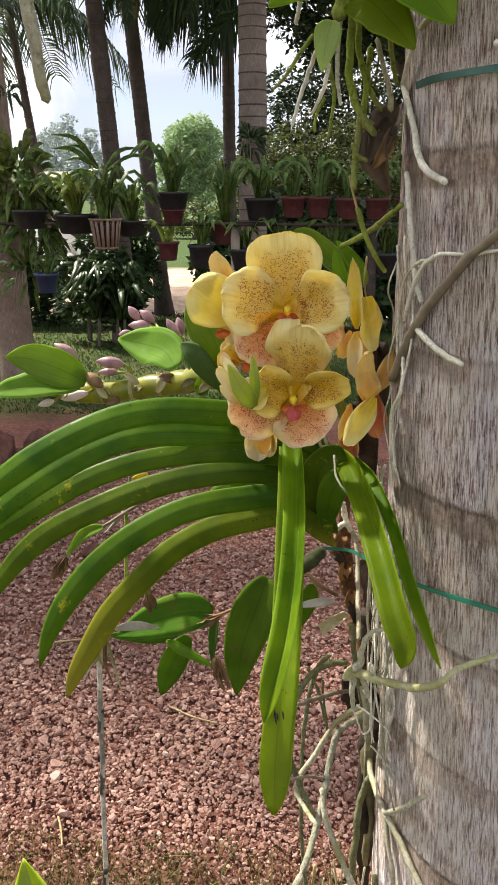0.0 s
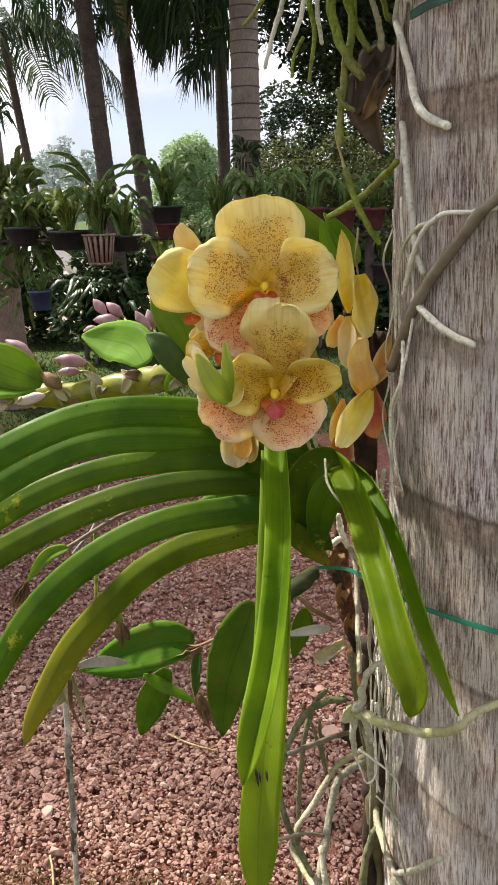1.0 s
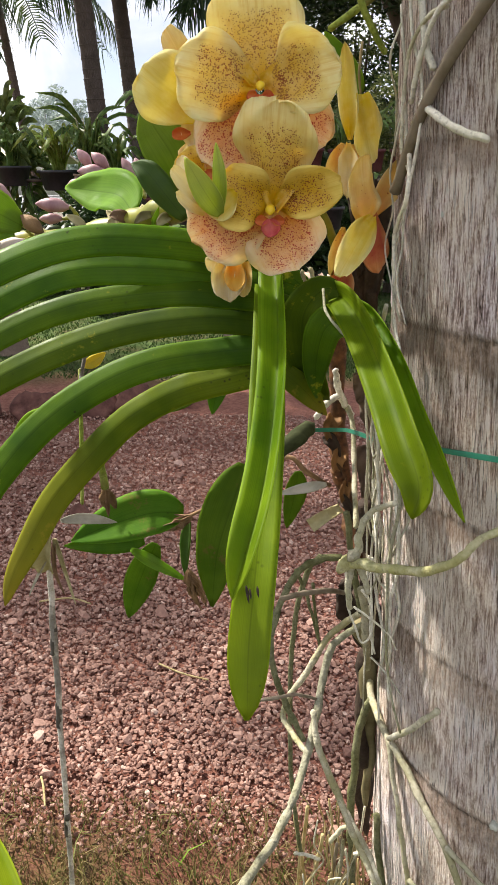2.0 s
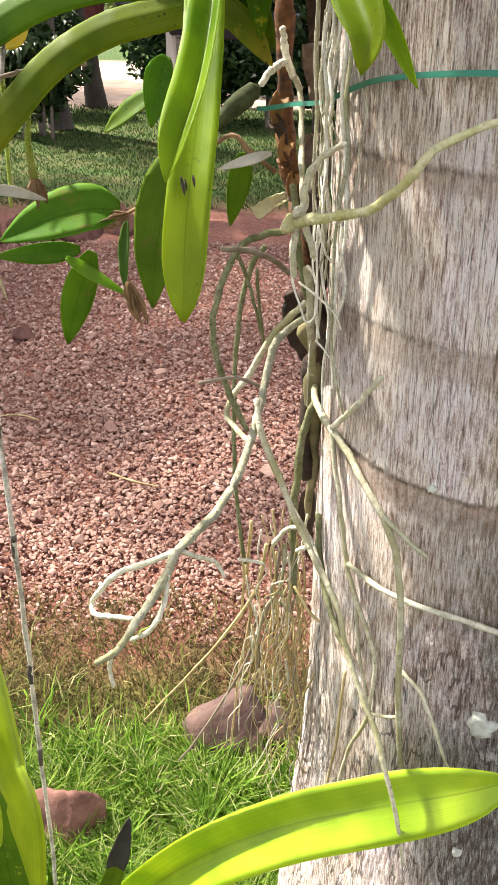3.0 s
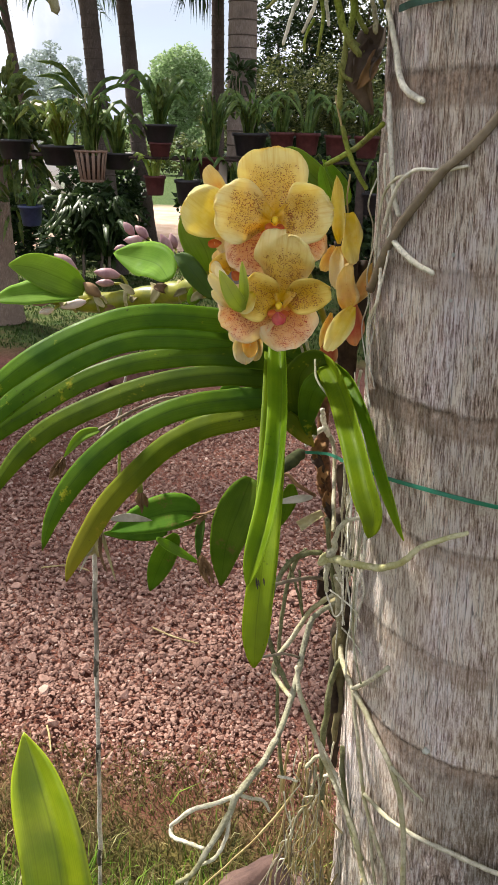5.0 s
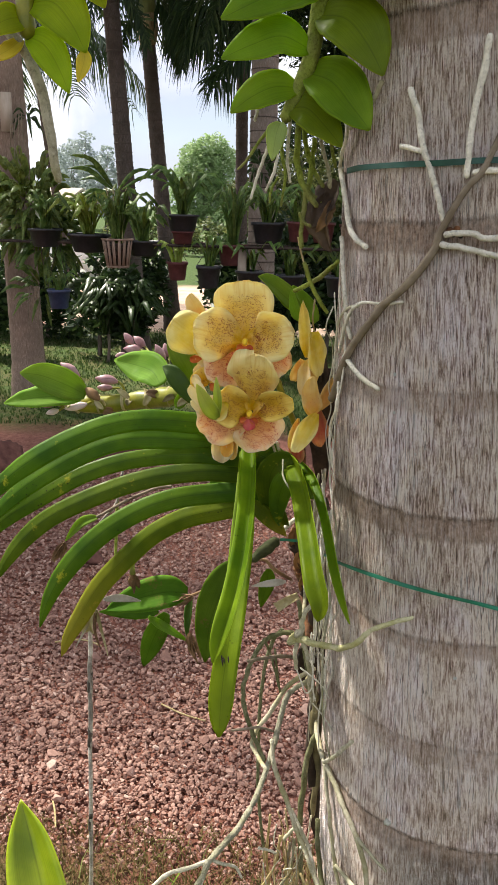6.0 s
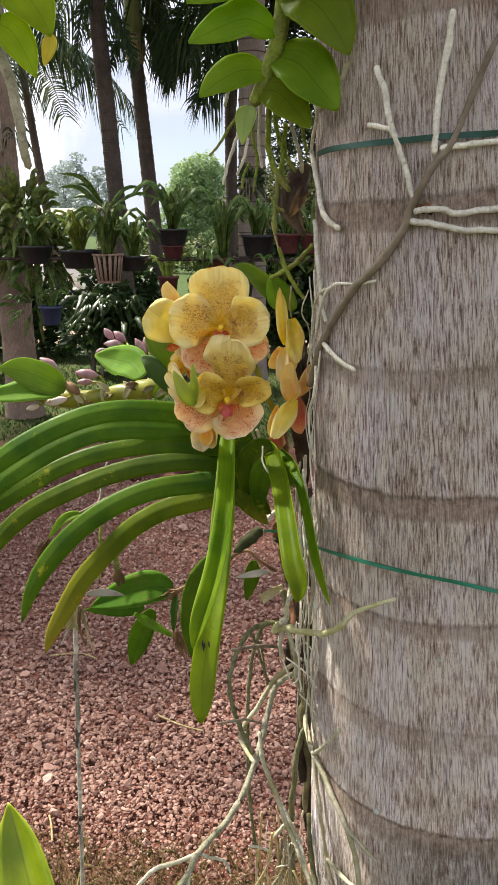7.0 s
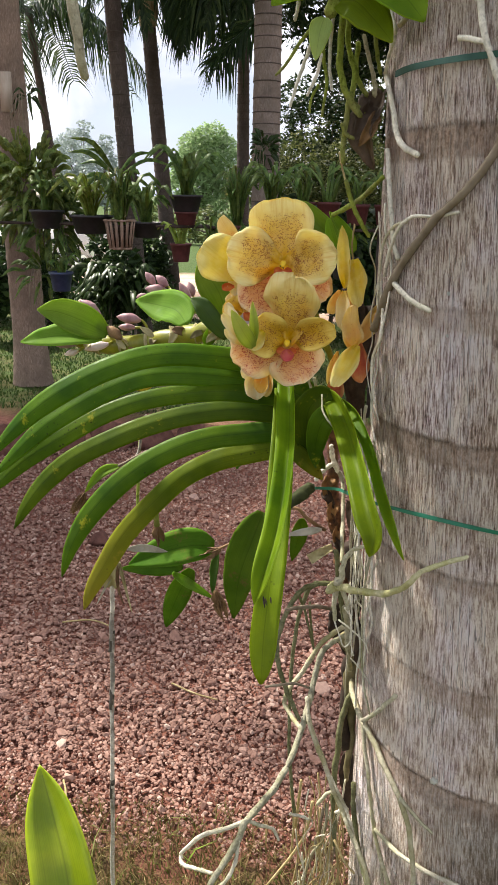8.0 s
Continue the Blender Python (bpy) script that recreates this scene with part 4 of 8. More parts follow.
for pts, w, mat, tw in [
    ([(0.035, 0.575, 1.343), (-0, 0.57, 1.369), (-0.034, 0.56, 1.379), (-0.066, 0.55, 1.384), (-0.103, 0.54, 1.387), (-0.135, 0.53, 1.384), (-0.166, 0.52, 1.374), (-0.197, 0.51, 1.359), (-0.228, 0.5, 1.339), (-0.256, 0.495, 1.313), (-0.28, 0.49, 1.284)], 0.0215, VANDA_LEAF, 0),
    ([(0.035, 0.57, 1.335), (0.006, 0.565, 1.35), (-0.028, 0.56, 1.358), (-0.06, 0.55, 1.364), (-0.098, 0.54, 1.367), (-0.13, 0.53, 1.366), (-0.161, 0.52, 1.356), (-0.192, 0.51, 1.34), (-0.224, 0.5, 1.319), (-0.252, 0.495, 1.293), (-0.276, 0.49, 1.267)], 0.0205, VANDA_LEAF, 4),
    ([(0.037, 0.57, 1.324), (0.013, 0.56, 1.34), (-0.015, 0.555, 1.345), (-0.054, 0.545, 1.35), (-0.097, 0.535, 1.348), (-0.134, 0.525, 1.342), (-0.172, 0.515, 1.328), (-0.209, 0.505, 1.307), (-0.243, 0.5, 1.285), (-0.271, 0.495, 1.261), (-0.285, 0.49, 1.245)], 0.0175, VANDA_LEAF, -3),
    ([(0.039, 0.565, 1.31), (0.013, 0.56, 1.323), (-0.009, 0.555, 1.328), (-0.042, 0.545, 1.332), (-0.086, 0.535, 1.328), (-0.124, 0.525, 1.319), (-0.161, 0.515, 1.305), (-0.201, 0.51, 1.284), (-0.229, 0.505, 1.26), (-0.249, 0.5, 1.234), (-0.263, 0.5, 1.208)], 0.0195, VANDA_LEAF, 3),
    ([(0.041, 0.565, 1.286), (0.017, 0.555, 1.303), (-0.008, 0.55, 1.309), (-0.036, 0.545, 1.307), (-0.069, 0.535, 1.304), (-0.101, 0.525, 1.295), (-0.134, 0.515, 1.277), (-0.16, 0.505, 1.256), (-0.184, 0.495, 1.228), (-0.2, 0.487, 1.198), (-0.209, 0.482, 1.167)], 0.021, VANDA_LEAF, -4),
    ([(0.043, 0.565, 1.268), (0.021, 0.555, 1.288), (-0.002, 0.55, 1.293), (-0.03, 0.545, 1.288), (-0.064, 0.54, 1.279), (-0.098, 0.535, 1.26), (-0.126, 0.53, 1.233), (-0.156, 0.525, 1.199), (-0.176, 0.52, 1.165), (-0.192, 0.517, 1.135), (-0.2, 0.517, 1.111)], 0.021, VANDA_OLD, 5),
]:
    leaf("leaf", pts, w * 1.1, UPF, mat, vanda, fold=-0.32, twist=tw, n=34, m=8, ripple=0.08, thick=0.0014)
leaf("leaf", [(0.005, 0.555, 1.381), (0.01, 0.525, 1.359), (0.014, 0.475, 1.324), (0.013, 0.435, 1.29), (0.009, 0.4, 1.262), (0.002, 0.368, 1.239), (-0.003, 0.352, 1.224)], 0.024, (-0.25, -1, 0.15), VANDA_DROOP, vanda, "bright drooping strap leaf", fold=0.85, n=30)
leaf("leaf", [(0.002, 0.55, 1.353), (0.006, 0.495, 1.312), (0.008, 0.45, 1.279), (0.008, 0.41, 1.248), (0.007, 0.375, 1.223), (0.005, 0.355, 1.193), (0.005, 0.34, 1.159)], 0.023, (0.1, -1, 0.25), VANDA_DROOP, vanda, "drooping strap leaf with yellow end", fold=0.3, n=30, profile=blunt_width)
leaf("leaf", [(0.046, 0.555, 1.348), (0.056, 0.52, 1.348), (0.067, 0.475, 1.336), (0.076, 0.42, 1.319), (0.083, 0.378, 1.301), (0.088, 0.358, 1.286), (0.085, 0.353, 1.271)], 0.0245, (-0.35, -1, 0.25), VANDA_DROOP, vanda, "bright drooping strap leaf", fold=0.75, n=28)
leaf("leaf", [(0.053, 0.575, 1.341)] + [(0.066, 0.545, 1.34), (0.077, 0.52, 1.335), (0.089, 0.475, 1.319), (0.097, 0.432, 1.301), (0.104, 0.392, 1.286), (0.112, 0.364, 1.265)], 0.0145, (-0.75, -0.8, 0.25), VANDA_DROOP, vanda, "folded narrow strap leaf", fold=0.75, n=26)
leaf("leaf", [(0.044, 0.57, 1.266), (0.03, 0.55, 1.302), (0.028, 0.54, 1.334), (0.041, 0.535, 1.353), (0.057, 0.535, 1.351)], 0.03, (-0.3, -1, 0.1), VANDA_LEAF, vanda, fold=0.35, profile=oval_width)
leaf("leaf", [(0.075, 0.56, 1.305), (0.058, 0.535, 1.33), (0.043, 0.525, 1.329), (0.037, 0.535, 1.301), (0.038, 0.55, 1.273)], 0.026, (0.0, -1, 0.5), VANDA_LEAF, vanda, fold=0.3, profile=oval_width)
leaf("leaf", [(0.003, 0.555, 1.299), (0.027, 0.55, 1.281), (0.046, 0.56, 1.257)], 0.018, (0.1, -1, 0.2), VANDA_OLD, vanda, fold=0.3, profile=oval_width)
leaf("leaf", [(0.05, 0.64, 1.482), (0.044, 0.635, 1.496), (0.037, 0.63, 1.516)], 0.017, (-0.2, -1, 0.2), DEN_LEAF, vanda, fold=0.4, profile=oval_width)
leaf("leaf", [(0.058, 0.66, 1.483), (0.032, 0.66, 1.503), (0.013, 0.65, 1.52), (-0.0, 0.64, 1.529)], 0.03, (0.1, -0.7, 0.8), DEN_LEAF, vanda, fold=0.3, profile=oval_width)
leaf("leaf", [(0.066, 0.64, 1.481), (0.052, 0.64, 1.5), (0.039, 0.63, 1.521)], 0.022, (0.2, -0.8, 0.7), DEN_LEAF, vanda, fold=0.3, profile=oval_width)
ellipsoid("bud", *[(0.024, 0.69, 1.504), (0.027, 0.69, 1.517)], 0.0055, BUD_PALE, vanda)
ellipsoid("bud", *[(0.031, 0.69, 1.501), (0.035, 0.69, 1.51)], 0.005, BUD_PALE, vanda)
for _b, _t, _w in ((*[(0.003, 0.366, 1.224), (0.005, 0.361, 1.216)], 0.0016), (*[(0.005, 0.365, 1.223), (0.006, 0.362, 1.218)], 0.0012), (*[(0.009, 0.364, 1.225), (0.01, 0.361, 1.22)], 0.0014)):
    leaf("dark_blotch", [_b, tuple((Vector(_b) + Vector(_t)) / 2), _t], _w, (0.1, -1, 0.25), HUSK_BLACK, vanda, "brown black blotch on a leaf", fold=0.1, profile=oval_width, n=8, m=4, ripple=1.5)
tube("flower_stalk", [(0.058, 0.58, 1.343), (0.05, 0.585, 1.376), (0.034, 0.58, 1.411), (0.022, 0.575, 1.445), (0.013, 0.575, 1.471), (0.006, 0.575, 1.493)], [0.004, 0.003], CANE, vanda)


def petal_width(s, c, claw):
    if s > c:
        return math.sqrt(max(0.0, 1 - ((s - c) / (1 - c)) ** 2))
    return claw + (1 - claw) * math.sin(math.pi / 2 * s / c) ** 1.1


def petal(fl, name, base, tip, width, mat, face=(0, -1, 0.12), cup=0.1, recurve=0.0, wave=0.06, c=0.58, claw=0.22, label="", n=18, m=14):
    """A petal from base to tip, its upper side towards face; cup and recurve as parts of its width and length."""
    b, t = Vector(base), Vector(tip)
    axis, length = (t - b).normalized(), (t - b).length
    side = axis.cross(Vector(face)).normalized()
    nor = side.cross(axis).normalized()
    seed = rng.random() * 40
    wave *= 1.9
    verts, uvs = [], []
    for i in range(n + 1):
        s = math.sin(math.pi / 2 * i / n) if i < n else 0.9995
        s = 0.12 * (i / n) + 0.88 * s
        w = width / 2 * petal_width(s, c, claw)
        for j in range(m + 1):
            u = j / m * 2 - 1
            notch = 1 + 0.07 * noise.noise(Vector((u * petal_width(s, c, claw) * 1.6, s * 2.0, seed))) + 0.03 * s * noise.noise(Vector((u * petal_width(s, c, claw) * 6, s * 5.0, seed + 3)))
            lift = width * (cup * u * u * petal_width(s, c, claw) + wave * (0.25 + u * u) * noise.noise(Vector((s * 2.6, u * 1.7, seed))) + 0.45 * wave * u * u * math.sin(s * 9 + seed) - 0.03 * math.exp(-(u / 0.16) ** 2) * (1 - s))
            lift += recurve * length * s * s
            verts.append(b + axis * (s * length * (1 - 0.05 * (1 - s) * u * u)) * notch + side * (u * w * notch) + nor * lift)
            uvs.append((0.5 + 0.5 * u * petal_width(s, c, claw), s))
    k, w1 = len(verts), m + 1
    verts += [v - nor * 0.0009 for v in verts]
    faces = []
    for i in range(n):
        for j in range(m):
            a = i * w1 + j
            faces.append((a, a + 1, a + w1 + 1, a + w1))
            faces.append((k + a + w1, k + a + w1 + 1, k + a + 1, k + a))
        faces.append((i * w1 + w1, k + i * w1 + w1, k + i * w1, i * w1))
        a = i * w1 + m
        faces.append((a, k + a, k + a + w1, a + w1))
    o = fl.location
    return link_mesh(name, [v - o for v in verts], faces, mat, fl, uvs + uvs, label=label)


def flower(centre, rows):
    fl = new("flower")
    fl.parent = vanda
    fl.location = centre
    for name, (base, tip), width, mat, kw in rows:
        petal(fl, name, base, tip, width, mat, **kw)
    return fl


def heart(fl, at, lip_mat, size=1.0):
    """Lip with two side lobes below a short column."""
    q = Vector(at)
    petal(fl, "lip", q + Vector((0, -0.002, -0.004)) * size, q + Vector((0.001, -0.006, -0.0135)) * size, 0.011 * size, lip_mat, (0, -1, 0.5), 0.35, 0.0, 0.05, label="small waxy orange red lip")
    for sg in (-1, 1):
        petal(fl, "side_lobe", q + Vector((sg * 0.001, -0.002, -0.005)) * size, q + Vector((sg * 0.008, -0.005, -0.0055)) * size, 0.006 * size, LIP, (0, -1, 0.3), 0.4, 0.0, 0.05)
    v, f = tube_data([q + Vector((0, 0.0, 0.001)), q + Vector((0, -0.003, 0.0005)), q + Vector((0, -0.005, -0.001))], [0.0028 * size, 0.0028 * size, 0.0016 * size], 10, 8)
    link_mesh("column", [Vector(x) - fl.location for x in v], f, COLUMN, fl, label="short yellow column")


one = flower((0.001, 0.522, 1.475), [
    ("sepal", [(0.001, 0.522, 1.477), (-0.005, 0.532, 1.534)], 0.0585, PETAL, dict(cup=-0.06, wave=0.1, c=0.62)),
    ("petal", [(-0.002, 0.52, 1.477), (-0.05, 0.513, 1.487)], 0.0535, PETAL, dict(cup=-0.03, wave=0.14, c=0.56)),
    ("petal", [(0.002, 0.52, 1.477), (0.048, 0.508, 1.487)], 0.0485, PETAL, dict(cup=0.13, wave=0.14, c=0.56, face=(-0.15, -1, 0.15))),
    ("lateral_sepal", [(-0.002, 0.526, 1.473), (-0.032, 0.53, 1.432)], 0.050, SEPAL, dict(cup=-0.05, wave=0.08, c=0.62)),
    ("lateral_sepal", [(0.002, 0.527, 1.473), (0.041, 0.536, 1.444)], 0.047, SEPAL, dict(cup=-0.05, wave=0.07, c=0.62))])
heart(one, (0.001, 0.517, 1.476), LIP)
two = flower((0.01, 0.518, 1.408), [
    ("sepal", [(0.008, 0.517, 1.407), (0.012, 0.494, 1.467)], 0.0515, PETAL, dict(cup=-0.1, recurve=-0.08, wave=0.13, c=0.62, claw=0.16)),
    ("petal", [(0.007, 0.516, 1.407), (-0.027, 0.502, 1.419)], 0.041, PETAL_GOLD, dict(cup=0.1, wave=0.14, c=0.55)),
    ("petal", [(0.01, 0.517, 1.409), (0.051, 0.502, 1.422)], 0.031, PETAL_GOLD, dict(cup=0.16, wave=0.1, c=0.5)),
    ("lateral_sepal", [(0.008, 0.521, 1.404), (0.025, 0.515, 1.37)], 0.053, SEPAL, dict(cup=-0.04, wave=0.07, c=0.5, claw=0.5)),
    ("lateral_sepal", [(0.005, 0.521, 1.41), (-0.042, 0.505, 1.388)], 0.054, SEPAL, dict(cup=-0.06, wave=0.08, c=0.6, claw=0.35))])
heart(two, (0.007, 0.514, 1.405), LIP_CRIMSON, 1.15)
flower((0.058, 0.6, 1.45), [
    ("sepal", [(0.058, 0.6, 1.448), (0.052, 0.595, 1.507)], 0.0135, PETAL_PLAIN, dict(cup=0.3, wave=0.3, c=0.4)),
    ("petal", [(0.064, 0.592, 1.477), (0.073, 0.584, 1.432)], 0.023, PETAL_PLAIN, dict(cup=0.16, wave=0.24, c=0.42, claw=0.4, face=(0.4, -1, 0.1))),
    ("lateral_sepal", [(0.057, 0.596, 1.446), (0.056, 0.578, 1.41)], 0.014, PETAL_CREAM, dict(cup=0.3, wave=0.12, c=0.45)),
    ("petal", [(0.053, 0.602, 1.446), (0.045, 0.6, 1.421)], 0.013, SEPAL_BACK, dict(cup=0.4, wave=0.15)),
    ("lateral_sepal", [(0.059, 0.606, 1.445), (0.065, 0.604, 1.418)], 0.019, SEPAL_BACK, dict(cup=0.2, wave=0.12))])
flower((0.069, 0.548, 1.406), [
    ("sepal", [(0.069, 0.552, 1.395), (0.064, 0.556, 1.437)], 0.022, SEPAL_BACK, dict(cup=0.14, wave=0.3, c=0.45, face=(0.3, -1, 0))),
    ("petal", [(0.073, 0.55, 1.4), (0.051, 0.535, 1.361)], 0.0205, PETAL_PLAIN, dict(cup=0.22, wave=0.28, c=0.42)),
    ("petal", [(0.072, 0.57, 1.396), (0.098, 0.59, 1.434)], 0.018, SEPAL_BACK, dict(cup=0.2, wave=0.12)),
    ("lateral_sepal", [(0.072, 0.562, 1.405), (0.079, 0.562, 1.361)], 0.023, SEPAL_RED, dict(cup=-0.1, wave=0.1, face=(0.5, -1, 0))),
    ("lateral_sepal", [(0.054, 0.556, 1.392), (0.047, 0.552, 1.36)], 0.0115, SEPAL_BACK, dict(cup=0.3, wave=0.12)),
    ("lateral_sepal", [(0.053, 0.556, 1.368), (0.054, 0.552, 1.344)], 0.018, SEPAL_RED, dict(cup=0.2, wave=0.1))])
flower((-0.046, 0.552, 1.473), [
    ("petal", [(-0.041, 0.55, 1.464), (-0.078, 0.544, 1.491)], 0.046, PETAL_PLAIN, dict(cup=0.12, wave=0.14, claw=0.35)),
    ("sepal", [(-0.043, 0.556, 1.482), (-0.063, 0.558, 1.516)], 0.017, SEPAL_BACK, dict(cup=0.35, wave=0.14)),
    ("petal", [(-0.05, 0.552, 1.476), (-0.052, 0.55, 1.459)], 0.0165, PETAL_PLAIN, dict(cup=0.2, wave=0.1)),
    ("lateral_sepal", [(-0.047, 0.556, 1.469), (-0.046, 0.55, 1.443)], 0.014, PETAL_CREAM, dict(cup=0.3, wave=0.12)),
    ("lip", [(-0.047, 0.548, 1.452), (-0.059, 0.545, 1.451)], 0.008, LIP, dict(cup=0.3))])
flower((-0.034, 0.545, 1.433), [
    ("sepal", [(-0.033, 0.545, 1.429), (-0.049, 0.552, 1.449)], 0.026, SEPAL_BACK, dict(cup=0.2, wave=0.12)),
    ("petal", [(-0.038, 0.54, 1.428), (-0.054, 0.54, 1.438)], 0.024, PETAL_GOLD, dict(cup=0.25, wave=0.12)),
    ("petal", [(-0.034, 0.538, 1.426), (-0.021, 0.545, 1.447)], 0.026, SEPAL_BACK, dict(cup=0.1, wave=0.1)),
    ("lateral_sepal", [(-0.047, 0.535, 1.426), (-0.052, 0.533, 1.438)], 0.01, PETAL_CREAM, dict(cup=0.3)),
    ("lip", [(-0.036, 0.536, 1.429), (-0.029, 0.534, 1.423)], 0.008, LIP, dict(cup=0.3))])
flower((-0.025, 0.508, 1.409), [
    ("sepal", [(-0.033, 0.508, 1.407), (-0.052, 0.508, 1.431)], 0.011, PETAL_CREAM, dict(cup=0.3, wave=0.15, c=0.65)),
    ("petal", [(-0.033, 0.512, 1.413), (-0.048, 0.517, 1.437)], 0.009, PETAL_CREAM, dict(cup=0.3, wave=0.15)),
    ("petal", [(-0.034, 0.509, 1.403), (-0.05, 0.507, 1.417)], 0.009, PETAL_CREAM, dict(cup=0.25, wave=0.15)),
    ("petal", [(-0.014, 0.506, 1.417), (-0.029, 0.5, 1.402)], 0.0185, PETAL_PLAIN, dict(cup=0.2, wave=0.1))])
flower((-0.023, 0.550, 1.373), [
    ("sepal", [(-0.023, 0.550, 1.371), (-0.022, 0.542, 1.344)], 0.0235, PETAL_CREAM, dict(cup=0.35, wave=0.12, c=0.5, claw=0.6)),
    ("petal", [(-0.019, 0.544, 1.370), (-0.018, 0.537, 1.351)], 0.0145, PETAL_ORANGE, dict(cup=0.2, wave=0.1, c=0.5, claw=0.6)),
    ("lateral_sepal", [(-0.013, 0.548, 1.370), (-0.013, 0.542, 1.347)], 0.0125, SEPAL_BACK, dict(cup=0.3, wave=0.12, c=0.5, claw=0.6)),
    ("lateral_sepal", [(-0.029, 0.550, 1.374), (-0.035, 0.545, 1.363)], 0.016, PETAL_CREAM, dict(cup=0.2, wave=0.12))])
leaf("bract", [(-0.022, 0.495, 1.404), (-0.031, 0.49, 1.418), (-0.043, 0.496, 1.437)], 0.0155, (0.1, -1, 0.2), BRACT, vanda, fold=0.35, profile=oval_width)
leaf("bract", [(-0.022, 0.497, 1.407), (-0.021, 0.49, 1.425), (-0.024, 0.495, 1.445)], 0.0095, (-0.3, -1, 0.1), BRACT, vanda, fold=0.4, profile=oval_width)

